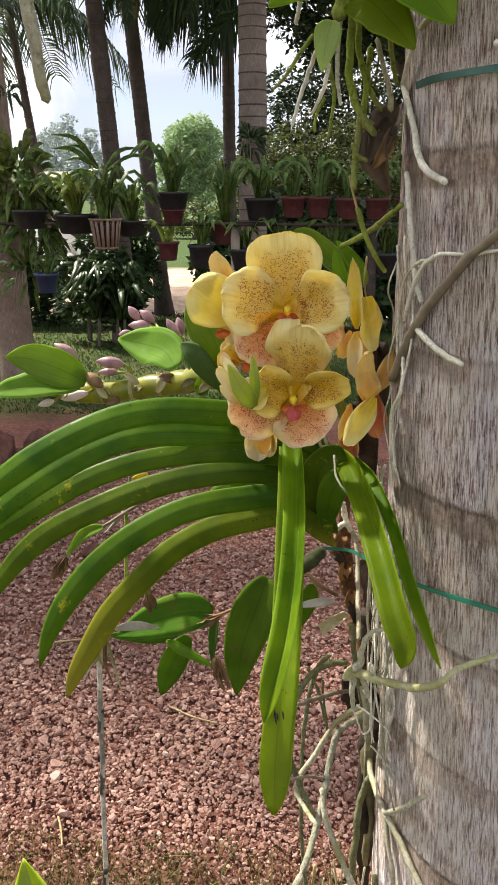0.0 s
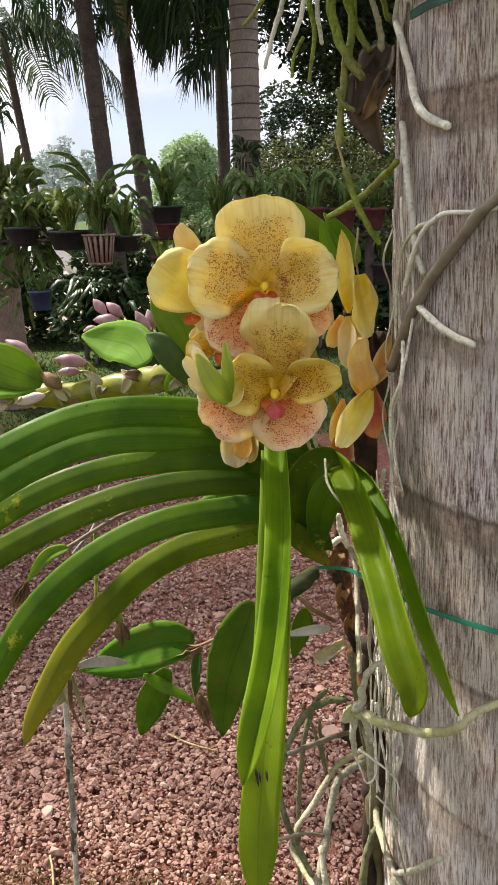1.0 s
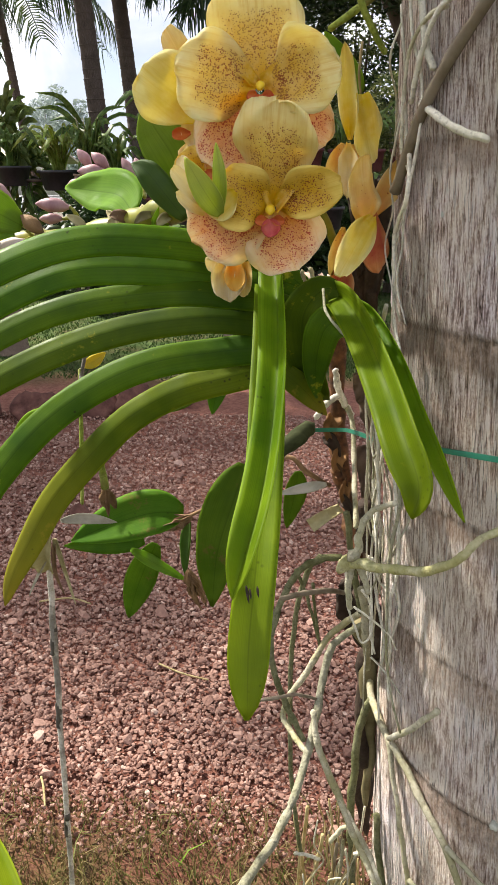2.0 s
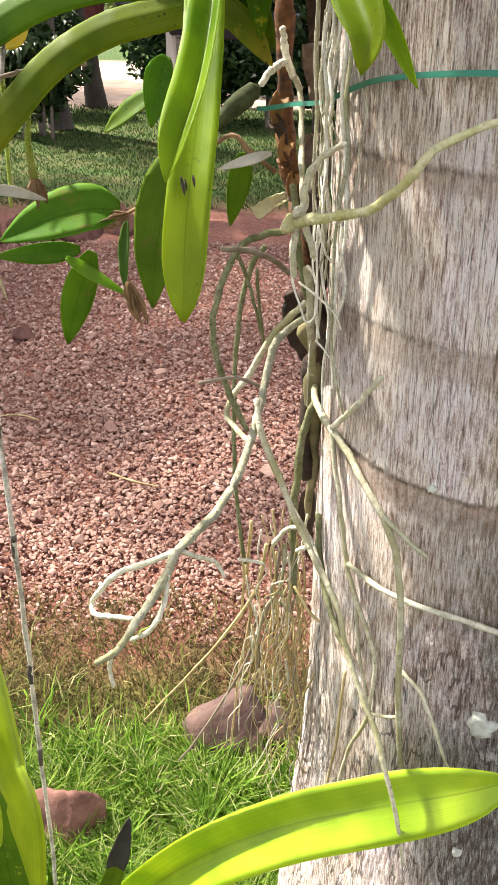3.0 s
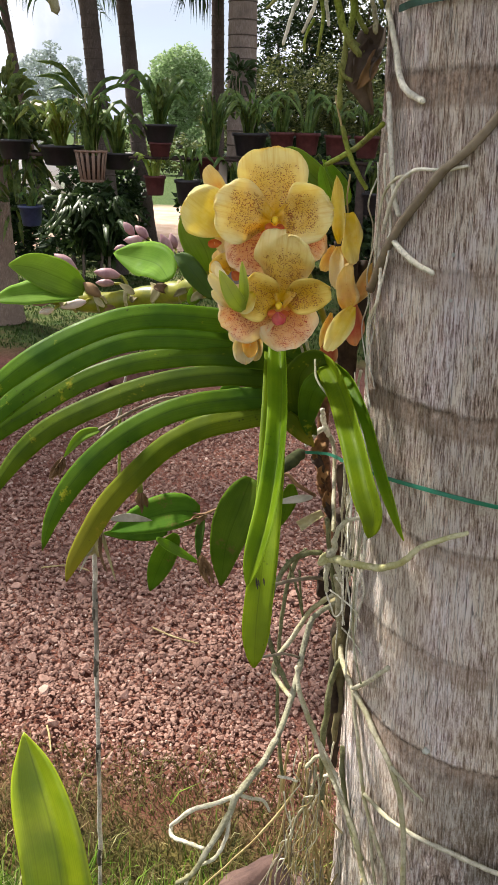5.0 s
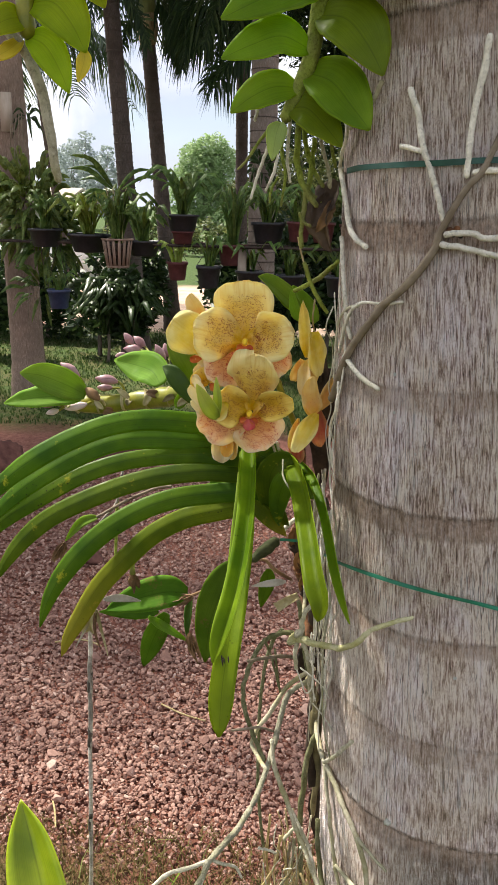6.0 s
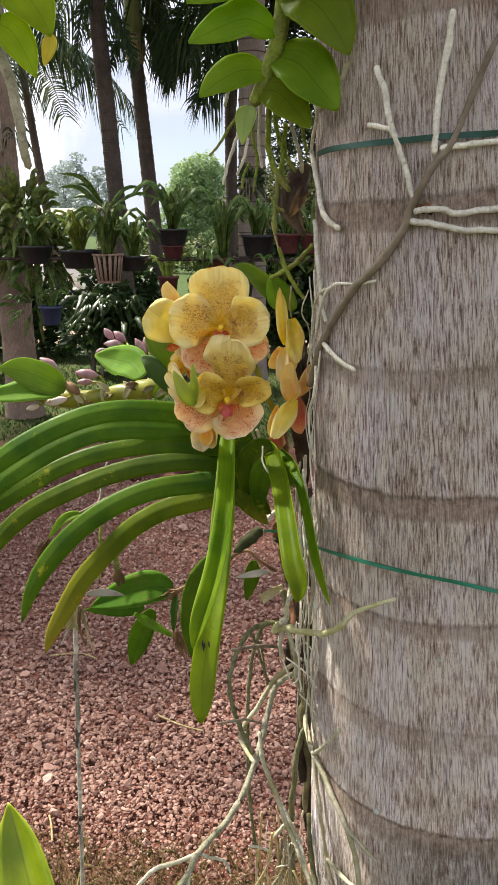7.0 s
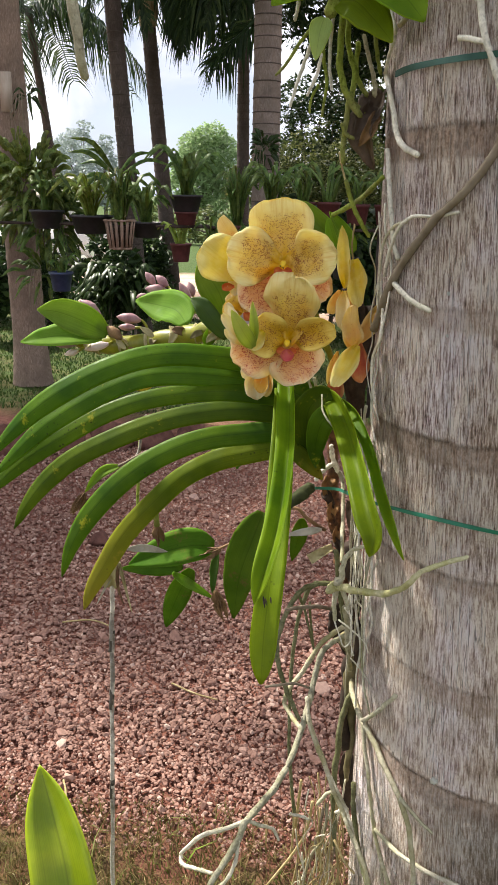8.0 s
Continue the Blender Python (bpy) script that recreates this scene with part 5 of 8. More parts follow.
# aerial roots of the vanda
ROOT = "root"
for pts, rad, mat in [
    ([(0.061, 0.5, 1.168), (0.068, 0.494, 1.171), (0.084, 0.475, 1.178), (0.104, 0.455, 1.187), (0.115, 0.437, 1.2), (0.125, 0.424, 1.215), (0.134, 0.42, 1.229), (0.151, 0.419, 1.238), (0.171, 0.419, 1.246)], [0.0058, 0.0042, 0.0039, 0.0033, 0.0026], ROOT_LIME),
    ([(0.069, 0.497, 1.178), (0.07, 0.497, 1.195), (0.076, 0.5, 1.206), (0.082, 0.495, 1.213), (0.092, 0.485, 1.221)], [0.00392, 0.0028, 0.00224], ROOT_WHITE),
    ([(0.065, 0.5, 1.165), (0.063, 0.5, 1.149), (0.065, 0.5, 1.131)], [0.00336, 0.00308, 0.00252], ROOT_WHITE),
    ([(0.07, 0.496, 1.167), (0.075, 0.496, 1.155), (0.077, 0.496, 1.146)], [0.00336, 0.00252], ROOT_WHITE),
    ([(0.053, 0.615, 1.278), (0.054, 0.617, 1.268), (0.057, 0.62, 1.256), (0.061, 0.624, 1.247), (0.068, 0.63, 1.236)], [0.0028, 0.0038, 0.0036, 0.003], ROOT_SILVER),
    ([(0.057, 0.619, 1.256), (0.049, 0.613, 1.253), (0.043, 0.608, 1.248), (0.038, 0.604, 1.241)], [0.0034, 0.0036, 0.003], ROOT_SILVER),
    ([(0.057, 0.625, 1.257), (0.063, 0.625, 1.245), (0.068, 0.615, 1.23), (0.069, 0.59, 1.205), (0.069, 0.54, 1.176)], [0.0028, 0.00252], ROOT_GREY),
    ([(0.076, 0.54, 1.124), (0.079, 0.545, 1.099), (0.081, 0.55, 1.072), (0.088, 0.597, 1.013), (0.092, 0.578, 0.993), (0.101, 0.529, 0.995), (0.112, 0.503, 0.989), (0.125, 0.481, 0.973), (0.14, 0.457, 0.956), (0.149, 0.439, 0.931), (0.155, 0.429, 0.887), (0.16, 0.426, 0.824), (0.169, 0.428, 0.749), (0.178, 0.425, 0.698), (0.186, 0.421, 0.634)], [0.0042, 0.00403, 0.0037, 0.00336, 0.0028], ROOT_GREY),
    ([(0.101, 0.522, 1), (0.112, 0.497, 1.029), (0.127, 0.469, 1.07)], [0.00308, 0.00291], ROOT_WHITE),
    ([(0.139, 0.455, 0.961), (0.155, 0.446, 0.948), (0.17, 0.436, 0.94)], [0.0028, 0.00224, 0.00179], ROOT_WHITE),
    ([(0.12, 0.49, 0.888), (0.139, 0.463, 0.889), (0.16, 0.442, 0.892), (0.189, 0.422, 0.896), (0.218, 0.409, 0.895), (0.24, 0.402, 0.892), (0.266, 0.398, 0.888)], [0.0028, 0.00308, 0.0028], ROOT_WHITE),
    ([(0.101, 0.529, 0.994), (0.108, 0.512, 0.952), (0.114, 0.5, 0.916), (0.119, 0.492, 0.886), (0.126, 0.48, 0.864), (0.139, 0.463, 0.834), (0.146, 0.455, 0.809), (0.146, 0.455, 0.774), (0.144, 0.458, 0.732), (0.135, 0.469, 0.685), (0.13, 0.477, 0.617), (0.133, 0.474, 0.533), (0.145, 0.457, 0.423)], [0.00291, 0.00269, 0.00246, 0.00168], ROOT_GREY),
    ([(0.128, 0.477, 0.861), (0.133, 0.472, 0.812), (0.142, 0.46, 0.772), (0.147, 0.454, 0.752), (0.161, 0.44, 0.762), (0.168, 0.435, 0.77)], [0.00224, 0.00196], ROOT_GREY),
    ([(0.126, 0.484, 0.769), (0.125, 0.486, 0.719), (0.125, 0.488, 0.666), (0.121, 0.496, 0.591), (0.12, 0.502, 0.49)], [0.00196, 0.00168], ROOT_STRAW),
    ([(0.165, 0.438, 0.819), (0.18, 0.426, 0.807), (0.192, 0.418, 0.781), (0.203, 0.411, 0.752), (0.209, 0.407, 0.738)], [0.00235, 0.00202, 0.00157], ROOT_WHITE),
    ([(0.04, 0.52, 1.024), (0.046, 0.505, 0.998), (0.06, 0.495, 0.968), (0.072, 0.485, 0.941), (0.085, 0.475, 0.916), (0.097, 0.455, 0.902), (0.109, 0.44, 0.881), (0.115, 0.43, 0.856), (0.126, 0.41, 0.83), (0.139, 0.39, 0.805), (0.147, 0.375, 0.782), (0.156, 0.362, 0.751), (0.164, 0.355, 0.715), (0.168, 0.352, 0.691)], [0.00347, 0.00347, 0.00325, 0.00291, 0.0028, 0.00157], ROOT_GREY),
    ([(0.066, 0.51, 0.941), (0.076, 0.5, 0.927), (0.089, 0.49, 0.907), (0.097, 0.47, 0.893)], [0.0028, 0.00252], ROOT_WHITE),
    ([(0.084, 0.555, 1.098), (0.067, 0.57, 1.076), (0.051, 0.575, 1.055), (0.034, 0.57, 1.024), (0.021, 0.56, 1.008), (0.015, 0.55, 0.995), (0.026, 0.53, 0.99), (0.037, 0.51, 0.991)], [0.00364, 0.00336, 0.00308], ROOT_GREY),
    ([(0.081, 0.56, 1.081), (0.062, 0.565, 1.063), (0.053, 0.56, 1.052), (0.047, 0.55, 1.027), (0.041, 0.52, 1.008), (0.036, 0.505, 0.994), (0.025, 0.47, 0.978), (0.009, 0.43, 0.973), (-0.008, 0.392, 0.976), (-0.019, 0.37, 0.962), (-0.032, 0.35, 0.949), (-0.044, 0.335, 0.937), (-0.056, 0.33, 0.931)], [0.00364, 0.0042, 0.0042, 0.00392, 0.00252], ROOT_PALE),
    ([(-0.008, 0.392, 0.975), (-0.027, 0.385, 0.97), (-0.05, 0.385, 0.959), (-0.064, 0.39, 0.939), (-0.073, 0.398, 0.921), (-0.07, 0.39, 0.917), (-0.055, 0.375, 0.929), (-0.036, 0.355, 0.946)], [0.00269, 0.00252, 0.00224], ROOT_WHITE),
    ([(-0.009, 0.392, 0.975), (0.003, 0.4, 0.963), (0.014, 0.41, 0.951), (0.021, 0.41, 0.938)], [0.00252, 0.00224, 0.00168], ROOT_WHITE),
    ([(-0.014, 0.375, 0.967), (-0.017, 0.365, 0.949), (-0.025, 0.355, 0.937), (-0.037, 0.35, 0.932)], [0.00252, 0.00224, 0.00196], ROOT_WHITE),
    ([(-0.047, 0.335, 0.936), (-0.049, 0.335, 0.922), (-0.048, 0.335, 0.905)], [0.00224, 0.00168], ROOT_WHITE),
    ([(0.059, 0.54, 1.151), (0.042, 0.54, 1.148), (0.027, 0.53, 1.142), (0.016, 0.525, 1.124), (0.008, 0.52, 1.098), (0.007, 0.52, 1.074), (0.012, 0.52, 1.049), (0.021, 0.52, 1.024), (0.033, 0.515, 1)], [0.00347, 0.00325, 0.00308], ROOT_OLIVE),
    ([(0.044, 0.59, 1.125), (0.032, 0.59, 1.106), (0.024, 0.59, 1.065), (0.02, 0.59, 1.015), (0.02, 0.59, 0.962), (0.021, 0.585, 0.908), (0.026, 0.58, 0.857), (0.032, 0.58, 0.813)], [0.00308, 0.0028, 0.00252], ROOT_OLIVE),
    ([(0.024, 0.57, 1.122), (0.031, 0.58, 1.099), (0.038, 0.58, 1.074), (0.046, 0.58, 1.042)], [0.00196, 0.00168], ROOT_OLIVE),
    ([(0.038, 0.56, 1.116), (0.04, 0.57, 1.088), (0.045, 0.58, 1.043)], [0.00168, 0.00168], ROOT_OLIVE),
    ([(-0.003, 0.5, 1.047), (0.013, 0.5, 1.051), (0.028, 0.51, 1.047), (0.042, 0.52, 1.036)], [0.00168, 0.00196, 0.00168], ROOT_BROWN),
    ([(0.017, 0.46, 1.161), (0.034, 0.48, 1.154), (0.05, 0.51, 1.139), (0.062, 0.54, 1.12)], [0.00224, 0.00252, 0.00224], ROOT_BROWN),
    ([(0.091, 0.58, 0.993), (0.082, 0.58, 0.963), (0.078, 0.57, 0.919), (0.076, 0.565, 0.869), (0.079, 0.56, 0.831), (0.081, 0.56, 0.794)], [0.00448, 0.00476, 0.00336], ROOT_OLIVE),
    ([(0.063, 0.56, 1.179), (0.07, 0.56, 1.131), (0.077, 0.55, 1.097)], [0.00336, 0.00364], ROOT_OLIVE),
    ([(0.037, 0.6, 0.849), (0.033, 0.62, 0.764), (0.037, 0.64, 0.687), (0.026, 0.65, 0.601), (0.02, 0.66, 0.518), (0.014, 0.665, 0.439)], [0.00235, 0.00224, 0.00168], ROOT_STRAW),
    ([(0.025, 0.6, 0.838), (0.03, 0.61, 0.773), (0.027, 0.63, 0.696)], [0.00224, 0.00168], ROOT_STRAW),
    ([(0.052, 0.58, 0.836), (0.043, 0.6, 0.762), (0.004, 0.62, 0.669), (-0.04, 0.64, 0.585), (-0.096, 0.66, 0.487)], [0.00235, 0.00213, 0.00168], ROOT_STRAW),
    ([(0.065, 0.57, 0.837), (0.061, 0.58, 0.783), (0.05, 0.6, 0.716), (0.024, 0.62, 0.613), (-0.024, 0.64, 0.485), (-0.053, 0.65, 0.423)], [0.00235, 0.00224, 0.00168], ROOT_BROWN),
    ([(0.078, 0.56, 0.809), (0.075, 0.57, 0.729), (0.089, 0.58, 0.649), (0.086, 0.59, 0.56)], [0.00202, 0.00146], ROOT_STRAW),
    ([(0.082, 0.56, 0.809), (0.09, 0.57, 0.721), (0.097, 0.57, 0.66), (0.098, 0.58, 0.552)], [0.00202, 0.00134], ROOT_STRAW),
    ([(0.07, 0.56, 0.852), (0.067, 0.57, 0.792), (0.052, 0.58, 0.751), (0.044, 0.59, 0.682)], [0.00224, 0.00168], ROOT_GREY),
    ([(0.06, 0.57, 0.8), (0.067, 0.58, 0.735), (0.083, 0.59, 0.665), (0.09, 0.6, 0.588)], [0.00168, 0.00123], ROOT_STRAW),
    ([(0.08, 0.555, 0.806), (0.094, 0.54, 0.789), (0.104, 0.53, 0.785)], [0.00196, 0.00168], ROOT_STRAW),
    ([(0.058, 0.55, 0.86), (0.069, 0.55, 0.877), (0.079, 0.54, 0.888)], [0.0028, 0.00252], ROOT_WHITE),
    ([(0.026, 0.56, 0.833), (0.037, 0.56, 0.832), (0.049, 0.555, 0.833)], [0.00224, 0.00213], ROOT_WHITE),
    ([(0.079, 0.53, 0.869), (0.091, 0.52, 0.884)], [0.00252, 0.00224], ROOT_WHITE),
    ([(0.097, 0.548, 0.896), (0.101, 0.536, 0.851), (0.108, 0.517, 0.826), (0.117, 0.496, 0.805), (0.124, 0.484, 0.799)], [0.00392, 0.00364, 0.0028], ROOT_OLIVE),
    ([(0.041, 0.53, 1.354), (0.043, 0.51, 1.343), (0.053, 0.5, 1.332), (0.065, 0.51, 1.319)], [0.00123, 0.00112], ROOT_WHITE),
    ([(0.032, 0.56, 1.364), (0.035, 0.56, 1.352), (0.031, 0.56, 1.343)], [0.00224, 0.00196], ROOT_WHITE),
    ([(0.026, 0.57, 1.361), (0.03, 0.57, 1.35), (0.037, 0.57, 1.347)], [0.00196, 0.00168], ROOT_WHITE),
    ([(0.084, 0.536, 1.511), (0.078, 0.531, 1.491), (0.085, 0.554, 1.47), (0.086, 0.561, 1.437)], [0.0009, 0.0008], ROOT_WHITE),
    ([(0.107, 0.506, 1.515), (0.098, 0.518, 1.512), (0.09, 0.533, 1.497), (0.088, 0.539, 1.471), (0.088, 0.535, 1.441)], [0.00157, 0.0014], ROOT_WHITE),
]:
    tube(ROOT, pts, [q * 0.8 for q in rad], mat, vanda, n=len(pts) * 6, wob=0.24)

# dead stem coloured black, husk and gap shadow in one
tube("old_stem", [(0.079, 0.605, 1.167), (0.088, 0.61, 1.106), (0.092, 0.61, 1.047), (0.085, 0.6, 0.977), (0.085, 0.6, 0.902)], [0.007, 0.009, 0.01, 0.008, 0.006], HUSK_BLACK, vanda, 9, wob=0.8, label="black old stem, dark fill for the gap beside the trunk")
tube("old_stem", [(0.08, 0.6, 1.057), (0.088, 0.6, 1.013), (0.094, 0.605, 0.937), (0.092, 0.6, 0.855)], [0.005, 0.006, 0.006, 0.004], ROOT_OLD, vanda, 8, wob=0.8)
ellipsoid("root_knob", *[(0.057, 0.5, 1.169), (0.063, 0.495, 1.166)], 0.008, ROOT_LIME, vanda, "swollen pale root end")
ellipsoid("root_knob", *[(0.063, 0.498, 1.178), (0.069, 0.495, 1.172)], 0.006, ROOT_WHITE, vanda)
_r = random.Random(21)
for _i in range(20):                     # thread-like roots down the edge of the trunk
    _high = _i % 6 == 0
    _a = radians(_r.uniform(190, 203) if _high else _r.uniform(178, 203))
    _z0, _z1 = (_r.uniform(1.44, 1.56), _r.uniform(1.28, 1.36)) if _high else (_r.uniform(1.25, 1.35), _r.uniform(0.98, 1.18))
    _pts, _lift, _w = [], 0.002 + _r.random() * (0.004 if _high else 0.013), _r.uniform(0.0006, 0.0017)
    for _k in range(9):
        _z = _z0 + (_z1 - _z0) * _k / 8
        _pts.append(trunk_surface(_a + _r.uniform(-0.05, 0.05) + 0.05 * math.sin(_k * 0.9 + _i), _z, _lift + _r.random() * 0.006))
    tube(ROOT, _pts, [_w, _w * 0.9, _w * 0.6], (ROOT_SILVER, ROOT_WHITE, ROOT_SILVER, ROOT_PALE)[_i % 4], vanda, 6, 40)
for pts, rad in [
    ([(0.081, 0.525, 1.159), (0.087, 0.525, 1.14), (0.096, 0.525, 1.127), (0.096, 0.525, 1.097), (0.095, 0.525, 1.079)], 0.001),
    ([(0.098, 0.53, 1.158), (0.1, 0.53, 1.136), (0.104, 0.53, 1.113), (0.1, 0.53, 1.091), (0.097, 0.53, 1.068), (0.1, 0.53, 1.03)], 0.0013),
    ([(0.069, 0.52, 1.12), (0.082, 0.52, 1.11), (0.096, 0.52, 1.097), (0.102, 0.52, 1.084)], 0.0009),
    ([(0.062, 0.52, 1.149), (0.064, 0.52, 1.122), (0.07, 0.52, 1.104), (0.076, 0.52, 1.089), (0.083, 0.52, 1.101), (0.08, 0.52, 1.149)], 0.001),
    ([(0.084, 0.525, 1.073), (0.096, 0.525, 1.059), (0.108, 0.525, 1.04), (0.118, 0.525, 1.02)], 0.0009),
    ([(0.079, 0.53, 1.158), (0.079, 0.53, 1.13), (0.083, 0.53, 1.108), (0.085, 0.53, 1.072)], 0.0009),
    ([(0.075, 0.53, 1.129), (0.082, 0.53, 1.117), (0.083, 0.53, 1.091), (0.087, 0.53, 1.073)], 0.0012),
]:
    tube(ROOT, pts, [rad, rad * 0.9, rad * 0.7], ROOT_SILVER, vanda, 6, len(pts) * 6)
_r = random.Random(22)
for _i in range(44):                      # tangle of fine dry roots at the foot
    _x, _y, _z = _r.uniform(0.035, 0.098), _r.uniform(0.54, 0.61), _r.uniform(0.66, 0.86)
    _pts = [(_x + _r.uniform(-0.01, 0.01), _y, _z + 0.03), (_x, _y, _z)]
    for _k in range(6):
        _x += _r.uniform(-0.014, 0.012)
        _y += _r.uniform(-0.01, 0.012)
        _z -= _r.uniform(0.012, 0.05)
        _pts.append((_x, _y, _z))
    _w = _r.uniform(0.0007, 0.0013)
    tube(ROOT, _pts, [_w, _w * 0.8, _w * 0.5], (ROOT_STRAW, ROOT_BROWN, ROOT_STRAW, ROOT_WHITE)[_i % 4], vanda, 5)

# ---- dendrobium on the left of the vanda ----
dendro = thing("dendrobium_orchid", "yellow green dendrobium cane with oval leaves and mauve buds", "orchid")
CANE_PTS = [(-0.062, 0.6, 1.406), (-0.08, 0.61, 1.399), (-0.116, 0.635, 1.386), (-0.157, 0.65, 1.377), (-0.195, 0.645, 1.373), (-0.226, 0.64, 1.376), (-0.247, 0.63, 1.382)]
tube("cane", CANE_PTS, [0.0125, 0.0105, 0.0115, 0.010, 0.011, 0.0085, 0.005], CANE, dendro, 12, 40, 0.12)
for _q in curve_points(CANE_PTS, 8)[1:7]:
    _s = lathe("joint", [(0.0105, -0.002), (0.0122, 0.0), (0.0105, 0.002)], SHEATH, dendro, 14)
    _s.matrix_local = Matrix.Translation(_q) @ pose(0, 0, 0, 0, 84, 0)
for pts, w, mat, face in [
    ([(-0.115, 0.66, 1.397), (-0.13, 0.68, 1.409), (-0.156, 0.7, 1.412), (-0.185, 0.71, 1.415)], 0.044, DEN_LEAF, (0.1, -0.9, 0.45)),
    ([(-0.061, 0.6, 1.416), (-0.069, 0.6, 1.439), (-0.082, 0.605, 1.458), (-0.091, 0.61, 1.473)], 0.036, DEN_LEAF, (-0.3, -1, 0.2)),
    ([(-0.058, 0.58, 1.396), (-0.074, 0.58, 1.416), (-0.086, 0.585, 1.429), (-0.097, 0.59, 1.434)], 0.02, DEN_DARK, (-0.2, -0.8, 0.6)),
    ([(-0.197, 0.63, 1.388), (-0.219, 0.62, 1.402), (-0.245, 0.615, 1.412), (-0.267, 0.61, 1.415)], 0.036, DEN_LEAF, (0.0, -0.9, 0.45)),
    ([(-0.204, 0.63, 1.384), (-0.23, 0.615, 1.388), (-0.258, 0.605, 1.386), (-0.284, 0.6, 1.381)], 0.03, DEN_LEAF, (0.0, -0.75, 0.65)),
    ([(-0.083, 0.6, 1.385), (-0.079, 0.6, 1.395), (-0.077, 0.6, 1.407)], 0.014, DEN_LEAF, (0.2, -1, 0.1)),
    ([(-0.098, 0.62, 1.382), (-0.094, 0.62, 1.388), (-0.085, 0.62, 1.393)], 0.012, DEN_LEAF, (0.2, -1, 0.3)),
]:
    leaf("leaf", pts, w, face, mat, dendro, fold=0.22, profile=oval_width, n=18, ripple=0.15)
for a, b, st, mat, r in [
    (*[(-0.207, 0.64, 1.407), (-0.229, 0.64, 1.422), (-0.201, 0.645, 1.386)], BUD, 0.0062), (*[(-0.164, 0.65, 1.401), (-0.191, 0.65, 1.404), (-0.156, 0.65, 1.39)], BUD, 0.006),
    (*[(-0.172, 0.655, 1.392), (-0.191, 0.655, 1.392), (-0.158, 0.655, 1.386)], BUD, 0.0045), (*[(-0.231, 0.63, 1.376), (-0.258, 0.63, 1.374), (-0.216, 0.64, 1.377)], BUD, 0.005),
    (*[(-0.196, 0.63, 1.377), (-0.223, 0.63, 1.37), (-0.191, 0.64, 1.374)], BUD_PALE, 0.0052), (*[(-0.181, 0.63, 1.383), (-0.197, 0.63, 1.396), (-0.176, 0.64, 1.372)], HUSK, 0.006),
    (*[(-0.23, 0.63, 1.368), (-0.246, 0.63, 1.363), (-0.213, 0.64, 1.373)], BUD_PALE, 0.004),
    (*[(-0.151, 0.72, 1.428), (-0.175, 0.72, 1.428), (-0.134, 0.7, 1.416)], BUD, 0.0058), (*[(-0.166, 0.73, 1.432), (-0.177, 0.73, 1.446), (-0.134, 0.7, 1.416)], BUD, 0.005),
    (*[(-0.149, 0.725, 1.431), (-0.163, 0.725, 1.443), (-0.134, 0.7, 1.416)], BUD, 0.0052), (*[(-0.118, 0.7, 1.419), (-0.13, 0.7, 1.438), (-0.108, 0.68, 1.407)], BUD, 0.0052),
    (*[(-0.116, 0.71, 1.422), (-0.121, 0.71, 1.438), (-0.108, 0.68, 1.407)], BUD, 0.005), (*[(-0.175, 0.73, 1.419), (-0.189, 0.73, 1.416), (-0.134, 0.7, 1.416)], BUD, 0.0042),
]:
    bd = ellipsoid("bud", a, b, r, mat, dendro)
    tube("pedicel", [st, tuple((Vector(st) + Vector(a)) / 2 + Vector((0, 0, 0.003))), a], [0.0016, 0.0014], SHEATH if mat is HUSK else CANE, dendro, 6)
_q = random.Random(4)
for _c in curve_points(CANE_PTS, 16)[1:16:2]:
    _a = _c + Vector((_q.uniform(-0.005, 0.005), -0.008, _q.uniform(-0.008, 0.008)))
    _b = _a + Vector((_q.uniform(-0.02, 0.004), _q.uniform(-0.006, 0.0), _q.uniform(-0.009, 0.012)))
    leaf("dry_sheath", [_a, (_a + _b) / 2 + Vector((0, -0.003, 0.002)), _b], _q.uniform(0.006, 0.012), (_q.uniform(-0.4, 0.4), -1, 0.3), _q.choice((SHEATH, HUSK, ROOT_OLD)), dendro, fold=0.5, profile=oval_width, n=8, m=4, ripple=0.5)
leaf("dry_sheath", [(-0.145, 0.628, 1.387), (-0.152, 0.63, 1.392), (-0.161, 0.632, 1.396)], 0.008, (0, -1, 0.3), SHEATH, dendro, fold=0.5, profile=oval_width)
leaf("dry_sheath", [(-0.126, 0.62, 1.381), (-0.12, 0.62, 1.393), (-0.127, 0.625, 1.4)], 0.009, (0, -1, 0.3), SHEATH, dendro, fold=0.5, profile=oval_width)
leaf("dry_sheath", [(-0.177, 0.63, 1.372), (-0.184, 0.632, 1.378), (-0.189, 0.635, 1.385)], 0.007, (0, -1, 0.3), SHEATH, dendro, fold=0.5, profile=oval_width)

